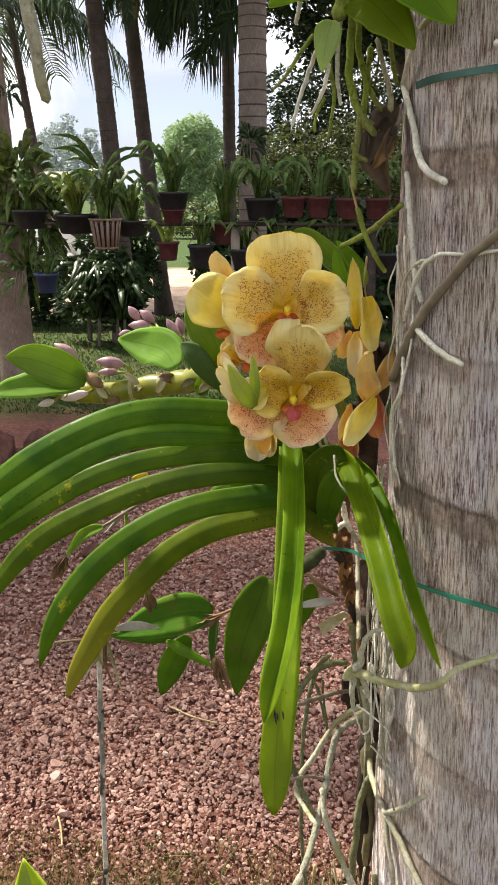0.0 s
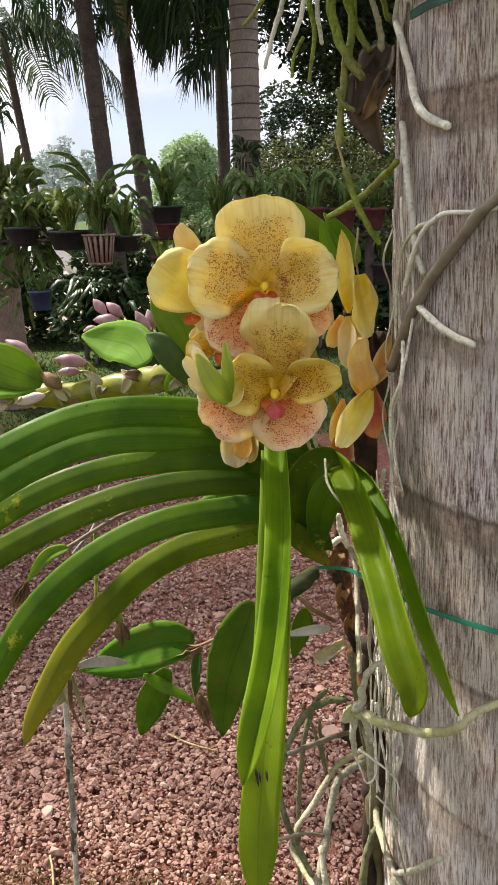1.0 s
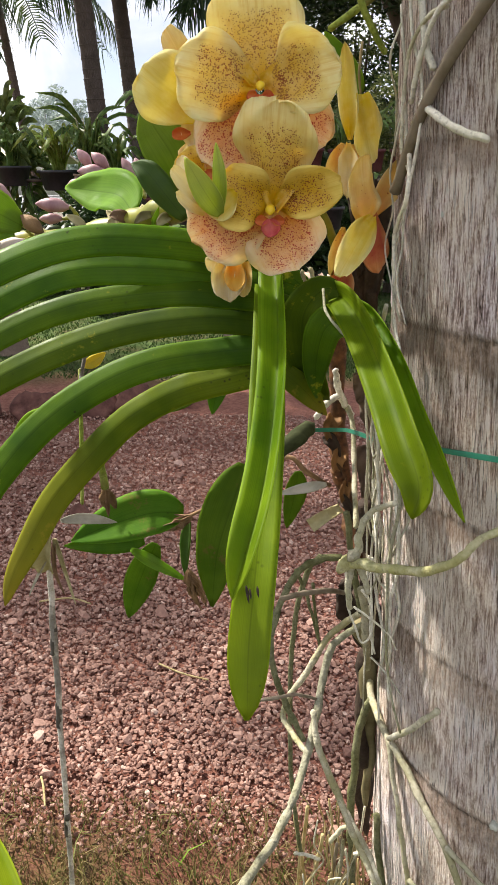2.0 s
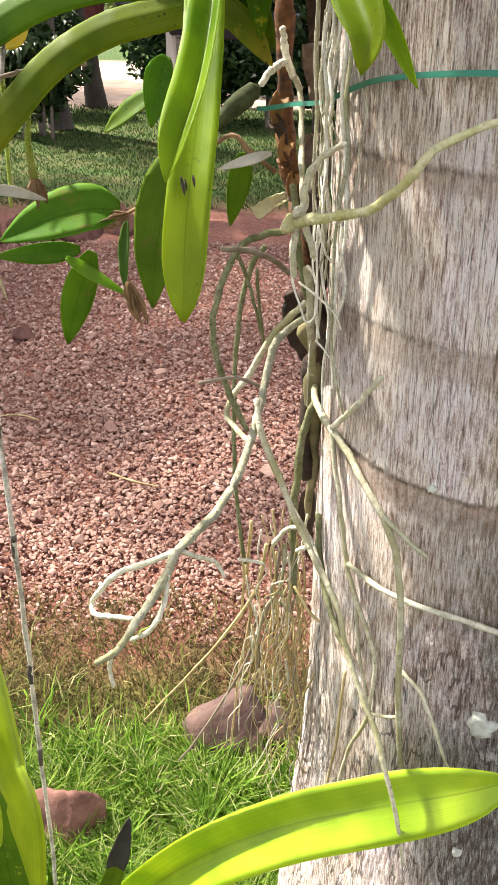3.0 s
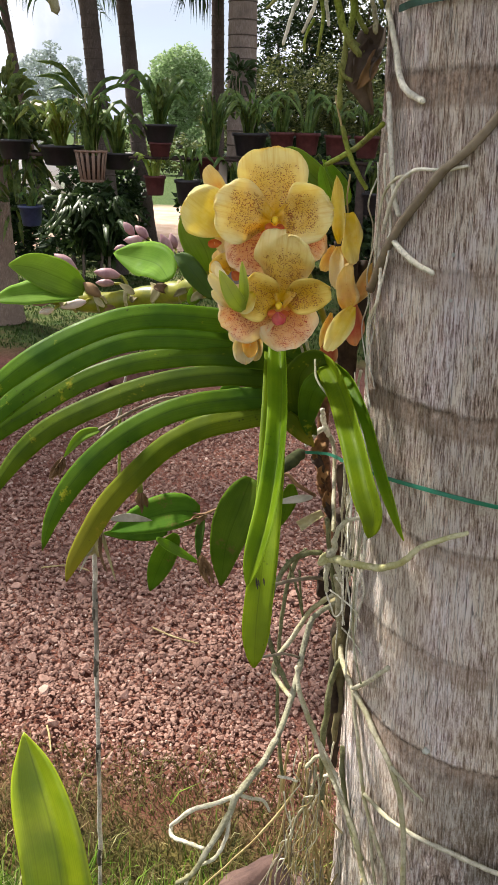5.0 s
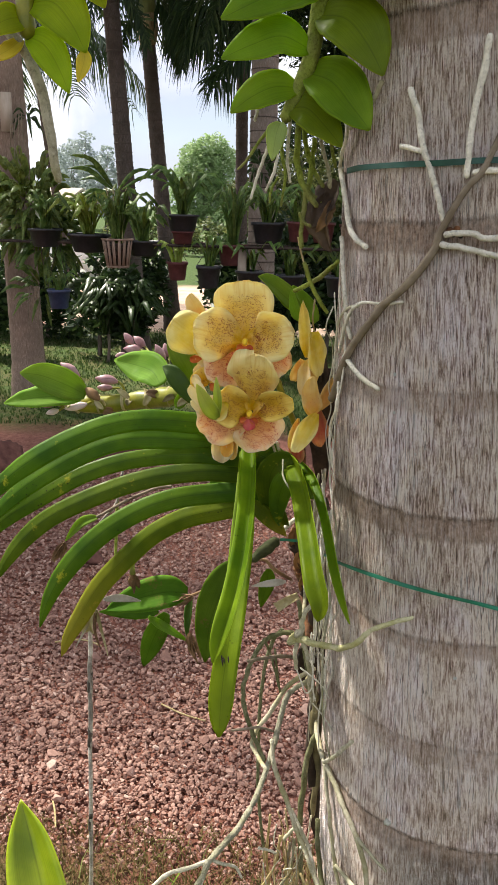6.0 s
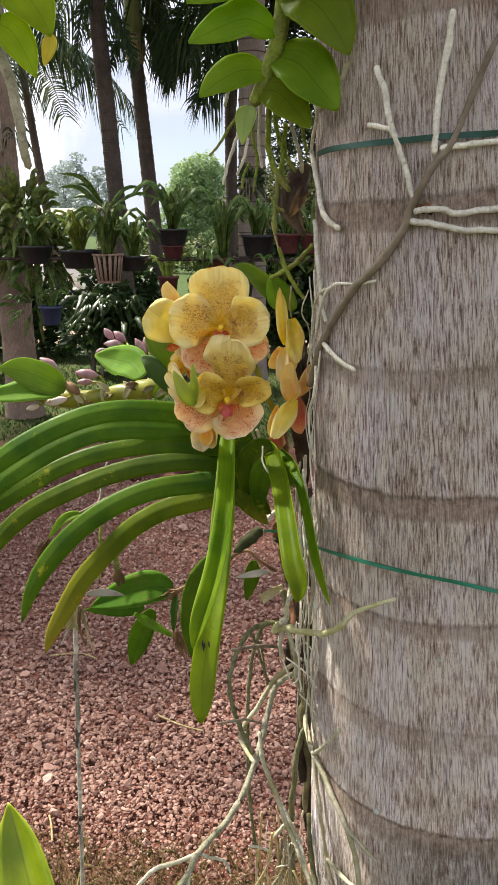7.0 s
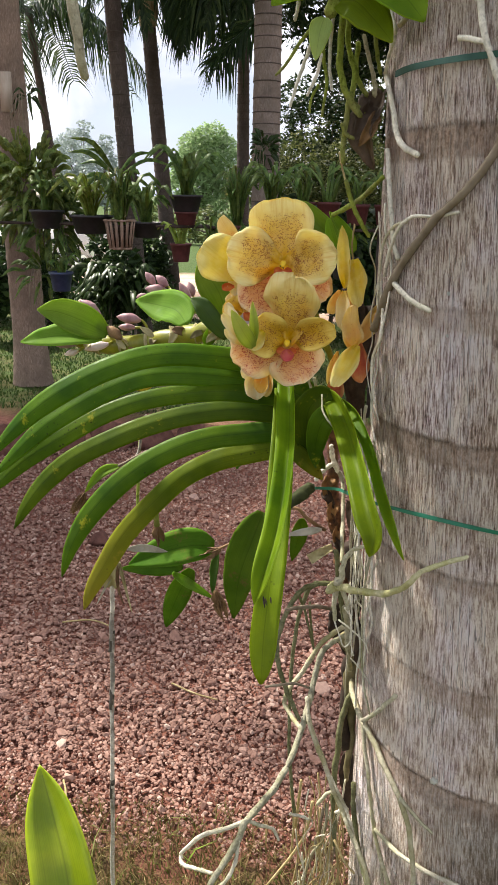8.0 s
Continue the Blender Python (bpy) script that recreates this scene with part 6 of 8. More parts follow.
# ---- lower dendrobium behind the drooping leaves ----
lower = thing("dendrobium_orchid", "dark green leafy dendrobium with withered flowers below the vanda", "orchid")
tube("cane", [(0.051, 0.618, 1.177), (0.031, 0.61, 1.192), (0.013, 0.61, 1.204), (-0.03, 0.63, 1.165), (-0.067, 0.635, 1.14), (-0.09, 0.64, 1.131)], [0.0022, 0.002, 0.0016, 0.0016], HUSK, lower, 9)
tube("cane", [(0.034, 0.585, 1.24), (0.023, 0.58, 1.231), (0.009, 0.575, 1.22)], [0.006, 0.0072, 0.005], OLD_CANE, lower, 12, wob=0.15, label="stubby striped old cane")
for pts, w, mat, face in [
    ([(-0.078, 0.635, 1.14), (-0.106, 0.63, 1.141), (-0.142, 0.625, 1.131), (-0.178, 0.62, 1.116)], 0.044, DEN_MID, (0.0, -0.8, 0.6)),
    ([(-0.019, 0.61, 1.197), (-0.03, 0.6, 1.166), (-0.043, 0.595, 1.123), (-0.049, 0.594, 1.07)], 0.046, DEN_MID, (-0.2, -1, 0.25)),
    ([(-0.109, 0.655, 1.098), (-0.125, 0.67, 1.063), (-0.138, 0.68, 1.03), (-0.15, 0.69, 0.994)], 0.031, DEN_MID, (0.1, -1, 0.3)),
    ([(-0.132, 0.65, 1.094), (-0.112, 0.655, 1.078), (-0.08, 0.66, 1.056)], 0.012, DEN_LEAF, (0.1, -0.8, 0.6)),
    ([(-0.076, 0.65, 1.127), (-0.081, 0.655, 1.096), (-0.084, 0.66, 1.062)], 0.014, DEN_DARK, (-0.6, -0.8, 0.2)),
    ([(0.024, 0.61, 1.192), (0.021, 0.62, 1.166), (0.014, 0.63, 1.13)], 0.02, DEN_MID, (0.3, -1, 0.2)),
    ([(0.047, 0.565, 1.2), (0.03, 0.57, 1.194), (0.007, 0.575, 1.186)], 0.0085, PALE_LEAF, (0, -0.9, 0.5)),
    ([(-0.062, 0.84, 1.214), (-0.1, 0.84, 1.19), (-0.128, 0.84, 1.169)], 0.026, DEN_MID, (0, -0.6, 0.8)),
    ([(-0.055, 0.8, 1.245), (-0.064, 0.8, 1.22), (-0.073, 0.8, 1.18)], 0.03, DEN_MID, (-0.2, -1, 0.2)),
    ([(-0.12, 0.655, 1.1), (-0.155, 0.66, 1.094), (-0.2, 0.66, 1.09)], 0.02, DEN_MID, (0.0, -1, 0.25)),
    ([(-0.155, 0.535, 1.177), (-0.138, 0.548, 1.173), (-0.118, 0.56, 1.165)], 0.009, PALE_LEAF, (0, -0.8, 0.6)),
]:
    leaf("leaf", pts, w, face, mat, lower, fold=0.25, profile=oval_width, n=16, ripple=0.12)


def withered(parent, base, tip, size):
    base, tip = Vector(base), Vector(tip)
    for k in range(5):
        off = Vector((rng.uniform(-1, 1), rng.uniform(-1, 1), rng.uniform(-1, 1))) * size * 0.45
        leaf("withered_flower", [base, (base + tip) / 2 + off * 0.6, tip + off], size * rng.uniform(0.5, 0.8), (rng.uniform(-1, 1), -1, rng.uniform(-0.3, 0.8)), HUSK, parent, fold=0.9, profile=oval_width, n=8, m=4, ripple=0.8)


withered(lower, *[(-0.08, 0.66, 1.058), (-0.072, 0.665, 1.037)], 0.012)
withered(lower, *[(-0.07, 0.632, 1.138), (-0.094, 0.628, 1.132)], 0.016)
withered(lower, *[(-0.079, 0.655, 1.072), (-0.069, 0.66, 1.032)], 0.015)
withered(lower, *[(-0.143, 0.62, 1.169), (-0.139, 0.62, 1.148)], 0.013)
tube("pedicel", [(-0.136, 0.6, 1.217), (-0.142, 0.61, 1.194), (-0.143, 0.62, 1.169)], [0.0022, 0.003, 0.004], ROOT_GREEN, lower, 6)
withered(lower, *[(-0.233, 0.636, 1.198), (-0.245, 0.636, 1.174)], 0.014)
leaf("leaf", [(-0.191, 0.64, 1.232), (-0.213, 0.64, 1.222), (-0.233, 0.636, 1.198)], 0.013, (0.1, -0.8, 0.6), DEN_LEAF, lower, fold=0.3, profile=oval_width)
tube("twig", [(-0.173, 0.7, 1.278), (-0.177, 0.69, 1.256), (-0.18, 0.68, 1.234), (-0.195, 0.66, 1.216)], [0.0018, 0.0022, 0.0015], STICK, lower, 6)
tube("twig", [(-0.179, 0.69, 1.256), (-0.178, 0.68, 1.216), (-0.179, 0.67, 1.168), (-0.178, 0.66, 1.135)], [0.0022, 0.002, 0.0018], ROOT_GREEN, lower, 6)
tube("twig", [(-0.192, 0.64, 1.232), (-0.168, 0.68, 1.238), (-0.141, 0.72, 1.242), (-0.12, 0.74, 1.241)], [0.0018, 0.002], ROOT_BROWN, lower, 6)
leaf("yellow_leaf", [(-0.191, 0.7, 1.314), (-0.175, 0.7, 1.314), (-0.163, 0.7, 1.316)], 0.013, (0, -0.9, 0.4), YELLOW_LEAF, lower, fold=0.2, profile=oval_width)
leaf("yellow_leaf", [(-0.179, 0.7, 1.257), (-0.167, 0.7, 1.262), (-0.157, 0.7, 1.27)], 0.012, (0, -0.9, 0.4), YELLOW_LEAF, lower, fold=0.2, profile=oval_width)

# ---- dry stake with its withered top ----
stake = thing("dry_cane", "thin grey dry cane with dark joints and a withered top", "dry cane")
STAKE_PTS = [(-0.192, 0.597, 1.104), (-0.194, 0.597, 1.041), (-0.198, 0.597, 0.926), (-0.203, 0.597, 0.758), (-0.209, 0.597, 0.607), (-0.216, 0.597, 0.435)]
tube("cane", STAKE_PTS + [tuple(Vector(STAKE_PTS[-1]) * 2 - Vector(STAKE_PTS[-2])), (-0.262, 0.64, -0.03)], [0.0031, 0.0027, 0.0026, 0.0025], STICK, stake, 8, 60)
for _f in (0.13, 0.22, 0.33, 0.47, 0.58):
    _q = curve_points(STAKE_PTS, 100)[int(_f * 160)]
    _a = _q - Vector((0.002, 0.001, 0.028))
    tube("joint", [_q, (_q + _a) / 2, _a], [0.003, 0.0029, 0.0027], STICK_DARK, stake, 8)
leaf("withered_leaf", [(-0.190, 0.591, 1.103), (-0.188, 0.579, 1.125), (-0.179, 0.573, 1.146)], 0.026, (0, -1, 0.2), SHEATH, stake, fold=0.8, profile=oval_width, ripple=0.4)
leaf("withered_leaf", [(-0.178, 0.579, 1.139), (-0.173, 0.579, 1.116), (-0.163, 0.573, 1.080)], 0.006, (0, -1, 0.2), SHEATH, stake, fold=0.5, profile=blade_width)
leaf("withered_leaf", [(-0.179, 0.579, 1.134), (-0.178, 0.573, 1.112), (-0.172, 0.573, 1.089)], 0.005, (0, -1, 0.2), HUSK, stake, fold=0.5, profile=blade_width)
leaf("withered_leaf", [(-0.188, 0.585, 1.119), (-0.198, 0.582, 1.100), (-0.206, 0.579, 1.083)], 0.004, (0, -1, 0.2), PALE_LEAF, stake, fold=0.5, profile=blade_width)

# ---- hanging orchid high on the trunk ----
upper = thing("hanging_orchid", "hanging orchid shoots with paired oval green leaves and aerial roots", "orchid")
tube("shoot", [(0.13, 0.5, 2.02), *[(0.068, 0.51, 1.815), (0.062, 0.51, 1.779), (0.056, 0.51, 1.738), (0.047, 0.512, 1.707), (0.039, 0.513, 1.689), (0.033, 0.514, 1.677)]], [0.0075, 0.0078, 0.0072, 0.0055], ROOT_GREEN, upper, 10, wob=0.12)
for pts, w, face in [
    ([(0.059, 0.505, 1.778), (0.038, 0.49, 1.776), (0.009, 0.48, 1.763), (-0.02, 0.475, 1.749)], 0.044, (-0.1, -1, 0.35)),
    ([(0.063, 0.505, 1.807), (0.085, 0.49, 1.794), (0.11, 0.48, 1.78), (0.135, 0.475, 1.764)], 0.05, (0.2, -1, 0.4)),
    ([(0.052, 0.505, 1.732), (0.029, 0.49, 1.739), (0.004, 0.485, 1.731), (-0.02, 0.48, 1.72)], 0.036, (-0.1, -1, 0.35)),
    ([(0.06, 0.505, 1.758), (0.082, 0.49, 1.752), (0.1, 0.48, 1.732), (0.115, 0.475, 1.707)], 0.054, (0.25, -1, 0.3)),
    ([(0.043, 0.51, 1.702), (0.023, 0.5, 1.701), (0.004, 0.495, 1.692), (-0.013, 0.49, 1.679)], 0.033, (-0.1, -1, 0.35)),
    ([(0.051, 0.51, 1.714), (0.072, 0.5, 1.706), (0.09, 0.49, 1.686), (0.107, 0.485, 1.666)], 0.05, (0.25, -1, 0.3)),
    ([(0.037, 0.51, 1.685), (0.052, 0.505, 1.685), (0.068, 0.5, 1.671), (0.084, 0.495, 1.653)], 0.038, (0.25, -1, 0.3)),
    ([(0.029, 0.51, 1.674), (0.026, 0.505, 1.663), (0.023, 0.503, 1.641)], 0.019, (-0.1, -1, 0.2)),
]:
    leaf("leaf", pts, w, face, HANG_PALE if w < 0.02 else HANG_LEAF, upper, fold=0.16, profile=oval_width, n=20, m=8, ripple=0.12)
for pts, rad, mat in [
    ([(0.028, 0.505, 1.646), (0.024, 0.51, 1.63), (0.017, 0.515, 1.616)], [0.00145, 0.00198, 0.00132], ROOT_SILVER),
    ([(0.042, 0.55, 1.705), (0.043, 0.55, 1.672), (0.044, 0.55, 1.638), (0.053, 0.55, 1.616), (0.063, 0.55, 1.604)], [0.00343, 0.0037, 0.0033], ROOT_GREEN),
    ([(0.049, 0.56, 1.703), (0.049, 0.56, 1.666), (0.056, 0.56, 1.639), (0.055, 0.56, 1.618), (0.066, 0.56, 1.608)], [0.00304, 0.00297, 0.00264], ROOT_GREEN),
    ([(0.053, 0.555, 1.623), (0.051, 0.555, 1.603), (0.049, 0.555, 1.579), (0.05, 0.555, 1.565)], [0.00297, 0.00264], ROOT_GREEN),
    ([(0.058, 0.565, 1.665), (0.058, 0.565, 1.64), (0.068, 0.565, 1.622)], [0.00277, 0.00264], ROOT_GREEN),
    ([(0.046, 0.56, 1.574), (0.049, 0.56, 1.562), (0.053, 0.56, 1.549)], [0.00119, 0.00119], ROOT_STRAW),
    ([(0.053, 0.56, 1.55), (0.061, 0.565, 1.528), (0.071, 0.57, 1.51), (0.078, 0.575, 1.5)], [0.00264, 0.00277, 0.00231], ROOT_GREEN),
    ([(0.042, 0.6, 1.518), (0.058, 0.59, 1.527), (0.072, 0.585, 1.537), (0.086, 0.548, 1.553)], [0.00277, 0.00297, 0.00264], ROOT_GREEN),
    ([(0.047, 0.55, 1.597), (0.051, 0.55, 1.589), (0.058, 0.55, 1.585)], [0.00231, 0.00198], ROOT_GREEN),
    ([(0.029, 0.55, 1.672), (0.028, 0.55, 1.654), (0.032, 0.55, 1.631), (0.029, 0.55, 1.603)], [0.00198, 0.00211, 0.00145], ROOT_GREEN),
    ([(0.036, 0.55, 1.691), (0.034, 0.55, 1.665), (0.034, 0.55, 1.642), (0.037, 0.55, 1.625)], [0.00198, 0.00198, 0.00165], ROOT_SILVER),
    ([(0.018, 0.53, 1.658), (0.013, 0.53, 1.644), (0.007, 0.53, 1.627), (0.002, 0.53, 1.609)], [0.00185, 0.00198, 0.00172], ROOT_SILVER),
    ([(0.016, 0.54, 1.67), (0.006, 0.54, 1.658), (-0.004, 0.54, 1.643), (-0.012, 0.54, 1.635)], [0.00185, 0.00185, 0.00132], ROOT_GREEN),
    ([(0.007, 0.54, 1.7), (0.005, 0.54, 1.687), (0.003, 0.54, 1.678)], [0.00211, 0.00185], ROOT_SILVER),
    ([(0.025, 0.55, 1.629), (0.019, 0.55, 1.617), (0.018, 0.55, 1.606)], [0.00145, 0.00132], ROOT_GREEN),
    ([(0.062, 0.555, 1.669), (0.068, 0.555, 1.65), (0.073, 0.555, 1.635), (0.075, 0.555, 1.621)], [0.00231, 0.00238, 0.00264], ROOT_GREY),
    ([(0.072, 0.565, 1.671), (0.076, 0.565, 1.651), (0.079, 0.565, 1.64)], [0.00231, 0.00211], ROOT_GREEN),
    ([(0.083, 0.554, 1.691), (0.088, 0.538, 1.669), (0.085, 0.549, 1.653), (0.083, 0.561, 1.639)], [0.00198, 0.00198], ROOT_SILVER),
    ([(0.064, 0.6, 1.51), (0.063, 0.6, 1.488), (0.067, 0.61, 1.468)], [0.00119, 0.00099], ROOT_STRAW),
    ([(0.083, 0.564, 1.641), (0.089, 0.539, 1.614), (0.095, 0.526, 1.586), (0.102, 0.512, 1.575), (0.111, 0.497, 1.569)], [0.00277, 0.00297, 0.0033, 0.00297], ROOT_SILVER),
    ([(0.088, 0.543, 1.576), (0.092, 0.533, 1.541), (0.098, 0.521, 1.498), (0.102, 0.514, 1.484)], [0.00264, 0.00277, 0.00264], ROOT_SILVER),
    ([(0.097, 0.521, 1.466), (0.112, 0.496, 1.452), (0.129, 0.476, 1.444)], [0.00297, 0.00297, 0.00277], ROOT_SILVER),
    ([(0.115, 0.493, 1.705), (0.108, 0.501, 1.69), (0.098, 0.516, 1.678), (0.091, 0.532, 1.672)], [0.00277, 0.00277], ROOT_GREY),
    ([(0.243, 0.457, 1.736), (0.221, 0.45, 1.695), (0.202, 0.447, 1.642), (0.184, 0.449, 1.616), (0.171, 0.452, 1.589), (0.165, 0.454, 1.569), (0.148, 0.462, 1.543), (0.125, 0.48, 1.515), (0.101, 0.513, 1.471), (0.093, 0.532, 1.444), (0.087, 0.554, 1.415)], [0.0025, 0.0033, 0.004, 0.0042, 0.0045], ROOT_BROWN),
    ([(0.138, 0.473, 1.697), (0.145, 0.468, 1.677), (0.15, 0.465, 1.654), (0.159, 0.459, 1.63), (0.167, 0.455, 1.607), (0.171, 0.453, 1.594)], [0.00317, 0.00317, 0.00277], ROOT_SILVER),
    ([(0.133, 0.476, 1.653), (0.141, 0.47, 1.651), (0.15, 0.464, 1.648)], [0.00277, 0.00264], ROOT_SILVER),
    ([(0.194, 0.454, 1.733), (0.192, 0.453, 1.71), (0.188, 0.452, 1.684), (0.186, 0.451, 1.657), (0.186, 0.45, 1.629)], [0.0033, 0.0033, 0.00297], ROOT_SILVER),
    ([(0.191, 0.449, 1.632), (0.211, 0.447, 1.634), (0.229, 0.447, 1.636), (0.258, 0.453, 1.638)], [0.00297, 0.00297], ROOT_SILVER),
    ([(0.173, 0.451, 1.583), (0.191, 0.445, 1.585), (0.206, 0.443, 1.581), (0.229, 0.443, 1.584), (0.262, 0.449, 1.585)], [0.00317, 0.0033], ROOT_SILVER),
    ([(0.17, 0.452, 1.575), (0.192, 0.445, 1.572), (0.211, 0.442, 1.568), (0.231, 0.442, 1.568), (0.264, 0.447, 1.566)], [0.00317, 0.0033], ROOT_SILVER),
    ([(0.144, 0.466, 1.525), (0.127, 0.48, 1.521), (0.11, 0.495, 1.52), (0.1, 0.509, 1.509), (0.095, 0.521, 1.491), (0.092, 0.534, 1.467)], [0.00172, 0.00198, 0.00185], ROOT_SILVER),
]:
    tube(ROOT, pts, [q * 0.85 for q in rad], mat, upper, n=len(pts) * 6, wob=0.22)
leaf("dead_leaf", [(0.083, 0.58, 1.627), (0.076, 0.57, 1.608), (0.069, 0.565, 1.588), (0.079, 0.575, 1.56)], 0.036, (-0.5, -1, 0.1), HUSK_GREY, upper, "curled dead brown leaf", fold=0.9, profile=oval_width, ripple=0.5)
leaf("dead_leaf", [(0.075, 0.57, 1.614), (0.065, 0.56, 1.602), (0.059, 0.56, 1.583)], 0.022, (0.4, -1, 0.2), HUSK_GREY, upper, "curled dead brown leaf", fold=0.8, profile=oval_width, ripple=0.6)
leaf("dead_leaf", [(0.077, 0.565, 1.608), (0.071, 0.555, 1.594), (0.063, 0.56, 1.579)], 0.016, (0.4, -1, 0.2), HUSK, upper, fold=0.9, profile=oval_width, ripple=0.6)

# second shoot, nearer, at the upper left
near_shoot = thing("hanging_orchid", "yellow green hanging orchid shoot with a long aerial root", "orchid")
tube("shoot", [(-0.19, 0.45, 2.1), *[(-0.164, 0.43, 1.805), (-0.168, 0.43, 1.763), (-0.168, 0.43, 1.728)]], [0.0085, 0.0085, 0.006], CANE, near_shoot, 10, wob=0.12)
for pts, w, mat in [
    ([(-0.164, 0.43, 1.751), (-0.143, 0.42, 1.749), (-0.127, 0.415, 1.733), (-0.115, 0.41, 1.712)], 0.04, NEAR_LEAF),
    ([(-0.151, 0.43, 1.796), (-0.127, 0.42, 1.783), (-0.113, 0.415, 1.766), (-0.099, 0.41, 1.743)], 0.04, NEAR_LEAF),
    ([(-0.168, 0.43, 1.727), (-0.153, 0.425, 1.72), (-0.141, 0.42, 1.704), (-0.131, 0.415, 1.684)], 0.028, NEAR_LEAF),
    ([(-0.116, 0.412, 1.714), (-0.117, 0.41, 1.704), (-0.122, 0.41, 1.691)], 0.012, YELLOW_LEAF),
    ([(-0.17, 0.43, 1.74), (-0.18, 0.42, 1.737), (-0.201, 0.41, 1.724)], 0.026, NEAR_LEAF),
    ([(-0.177, 0.44, 1.727), (-0.185, 0.43, 1.717), (-0.201, 0.43, 1.71)], 0.014, YELLOW_LEAF),
]:
    leaf("leaf", pts, w, (0.1, -1, 0.3), mat, near_shoot, fold=0.15, profile=oval_width, n=18, m=8, ripple=0.12)
tube("root", [(-0.217, 0.45, 1.753), (-0.198, 0.445, 1.741), (-0.177, 0.44, 1.722), (-0.166, 0.44, 1.7), (-0.159, 0.44, 1.668), (-0.155, 0.44, 1.639), (-0.151, 0.44, 1.619)], [0.004, 0.0046, 0.0045, 0.0043, 0.0032], ROOT_GREY, near_shoot, 10)


# ---- plastic ties ----
def tie(name, label, pts, mat, width):
    t = tagged(link_mesh(name, *tie_data(pts, width), mat, smooth=False), label, "plant tie")
    return t


def tie_data(pts, width):
    c = curve_points(pts, 70)
    verts, faces = [], []
    for i, q in enumerate(c):
        x, y = trunk_axis(q.z)
        out = (q - Vector((x, y, q.z))).normalized()
        tw = 0.25 * math.sin(i * 0.5)
        up = (Vector((0, 0, 1)) + out * tw).normalized() * width / 2
        verts += [q - up, q + up, q + up + out * 0.0012, q - up + out * 0.0012]
    for i in range(len(c) - 1):
        for j in range(4):
            k = (j + 1) % 4
            faces.append((i * 4 + j, i * 4 + k, i * 4 + 4 + k, i * 4 + 4 + j))
    return verts, faces


LOW_TIE = [(0.036, 0.632, 1.221), (0.046, 0.63, 1.222), (0.065, 0.615, 1.227), (0.084, 0.575, 1.234)] + [(0.11, 0.501, 1.255), (0.154, 0.453, 1.264), (0.19, 0.433, 1.265), (0.225, 0.424, 1.263), (0.257, 0.421, 1.258), (0.294, 0.427, 1.25)]
TOP_TIE = [(0.091, 0.532, 1.635), (0.103, 0.509, 1.637), (0.132, 0.476, 1.638), (0.165, 0.457, 1.639), (0.196, 0.449, 1.641), (0.224, 0.447, 1.642), (0.257, 0.454, 1.644)]


def round_the_back(pts, a1, n=7):
    """Carries a tie on from its last point round the trunk to the angle a1."""
    q = Vector(pts[-1])
    x, y = trunk_axis(q.z)
    a0 = math.atan2(q.y - y, q.x - x)
    return pts + [tuple(trunk_surface(a0 + (a1 - a0) * i / n, q.z, 0.006)) for i in range(1, n + 1)]


tie("plant_tie", "bright green plastic tie round the trunk and orchid stem", round_the_back(LOW_TIE, radians(180)), TIE, 0.0034)
tie("plant_tie", "dark green weathered plastic tie round the palm trunk", round_the_back(TOP_TIE, radians(182)), TIE_DARK, 0.0048)


def lichen(centre, size, seed):
    c = Vector(centre)
    ax, ay = trunk_axis(c.z)
    a0 = math.atan2(c.y - ay, c.x - ax)
    verts, faces = [trunk_surface(a0, c.z, 0.0055)], []
    n = 18
    for ring in (0.5, 0.85, 1.0):
        for j in range(n):
            w = 2 * math.pi * j / n
            r = size * ring * (1 + 0.65 * noise.noise(Vector((math.cos(w) * 1.6, math.sin(w) * 1.6, seed))))
            verts.append(trunk_surface(a0 + r * math.cos(w) / trunk_radius(c.z), c.z + r * math.sin(w), 0.005 if ring < 1 else 0.0005))
    for j in range(n):
        k = (j + 1) % n
        faces.append((0, 1 + j, 1 + k))
        for b in (0, n):
            faces.append((1 + b + j, 1 + b + n + j, 1 + b + n + k, 1 + b + k))
    tagged(link_mesh("lichen_patch", verts, faces, LICHEN), "small pale crusty lichen patch on the bark", "lichen", "lichen on the palm")


lichen((0.227, 0.407, 0.794), 0.011, 2)
lichen((0.246, 0.401, 0.794), 0.006, 5)
lichen((0.253, 0.399, 0.782), 0.005, 8)
lichen((0.168, 0.444, 0.996), 0.003, 9)
lichen((0.229, 0.401, 0.637), 0.004, 11)

# ---- strap-leaved plant in front, low on the left ----
front = thing("strap_leaf_plant", "glossy lime green strap-leaved plant growing beside the palm", "plant")
BASE = (-0.24, 0.4, 0.18)
leaf("leaf", [BASE, *[(-0.189, 0.42, 0.588), (-0.204, 0.45, 0.68), (-0.226, 0.49, 0.774), (-0.256, 0.53, 0.833), (-0.278, 0.555, 0.875)]], 0.086, (0.22, -1, 0.32), FRONT_LEAF, front, fold=0.6, profile=lambda s: math.tanh(4.4 * max(0.0, 1 - s)) + 0.01, n=40)
leaf("leaf", [BASE, *[(-0.132, 0.4, 0.407), (-0.08, 0.39, 0.533), (-0.01, 0.38, 0.637), (0.067, 0.375, 0.7), (0.144, 0.372, 0.735), (0.208, 0.37, 0.759), (0.248, 0.368, 0.78)]], 0.056, (0.15, -0.6, 0.8), FRONT_LEAF, front, fold=0.75, face_end=(0.15, -0.8, 0.65), fold_end=0.2, n=40, m=8)
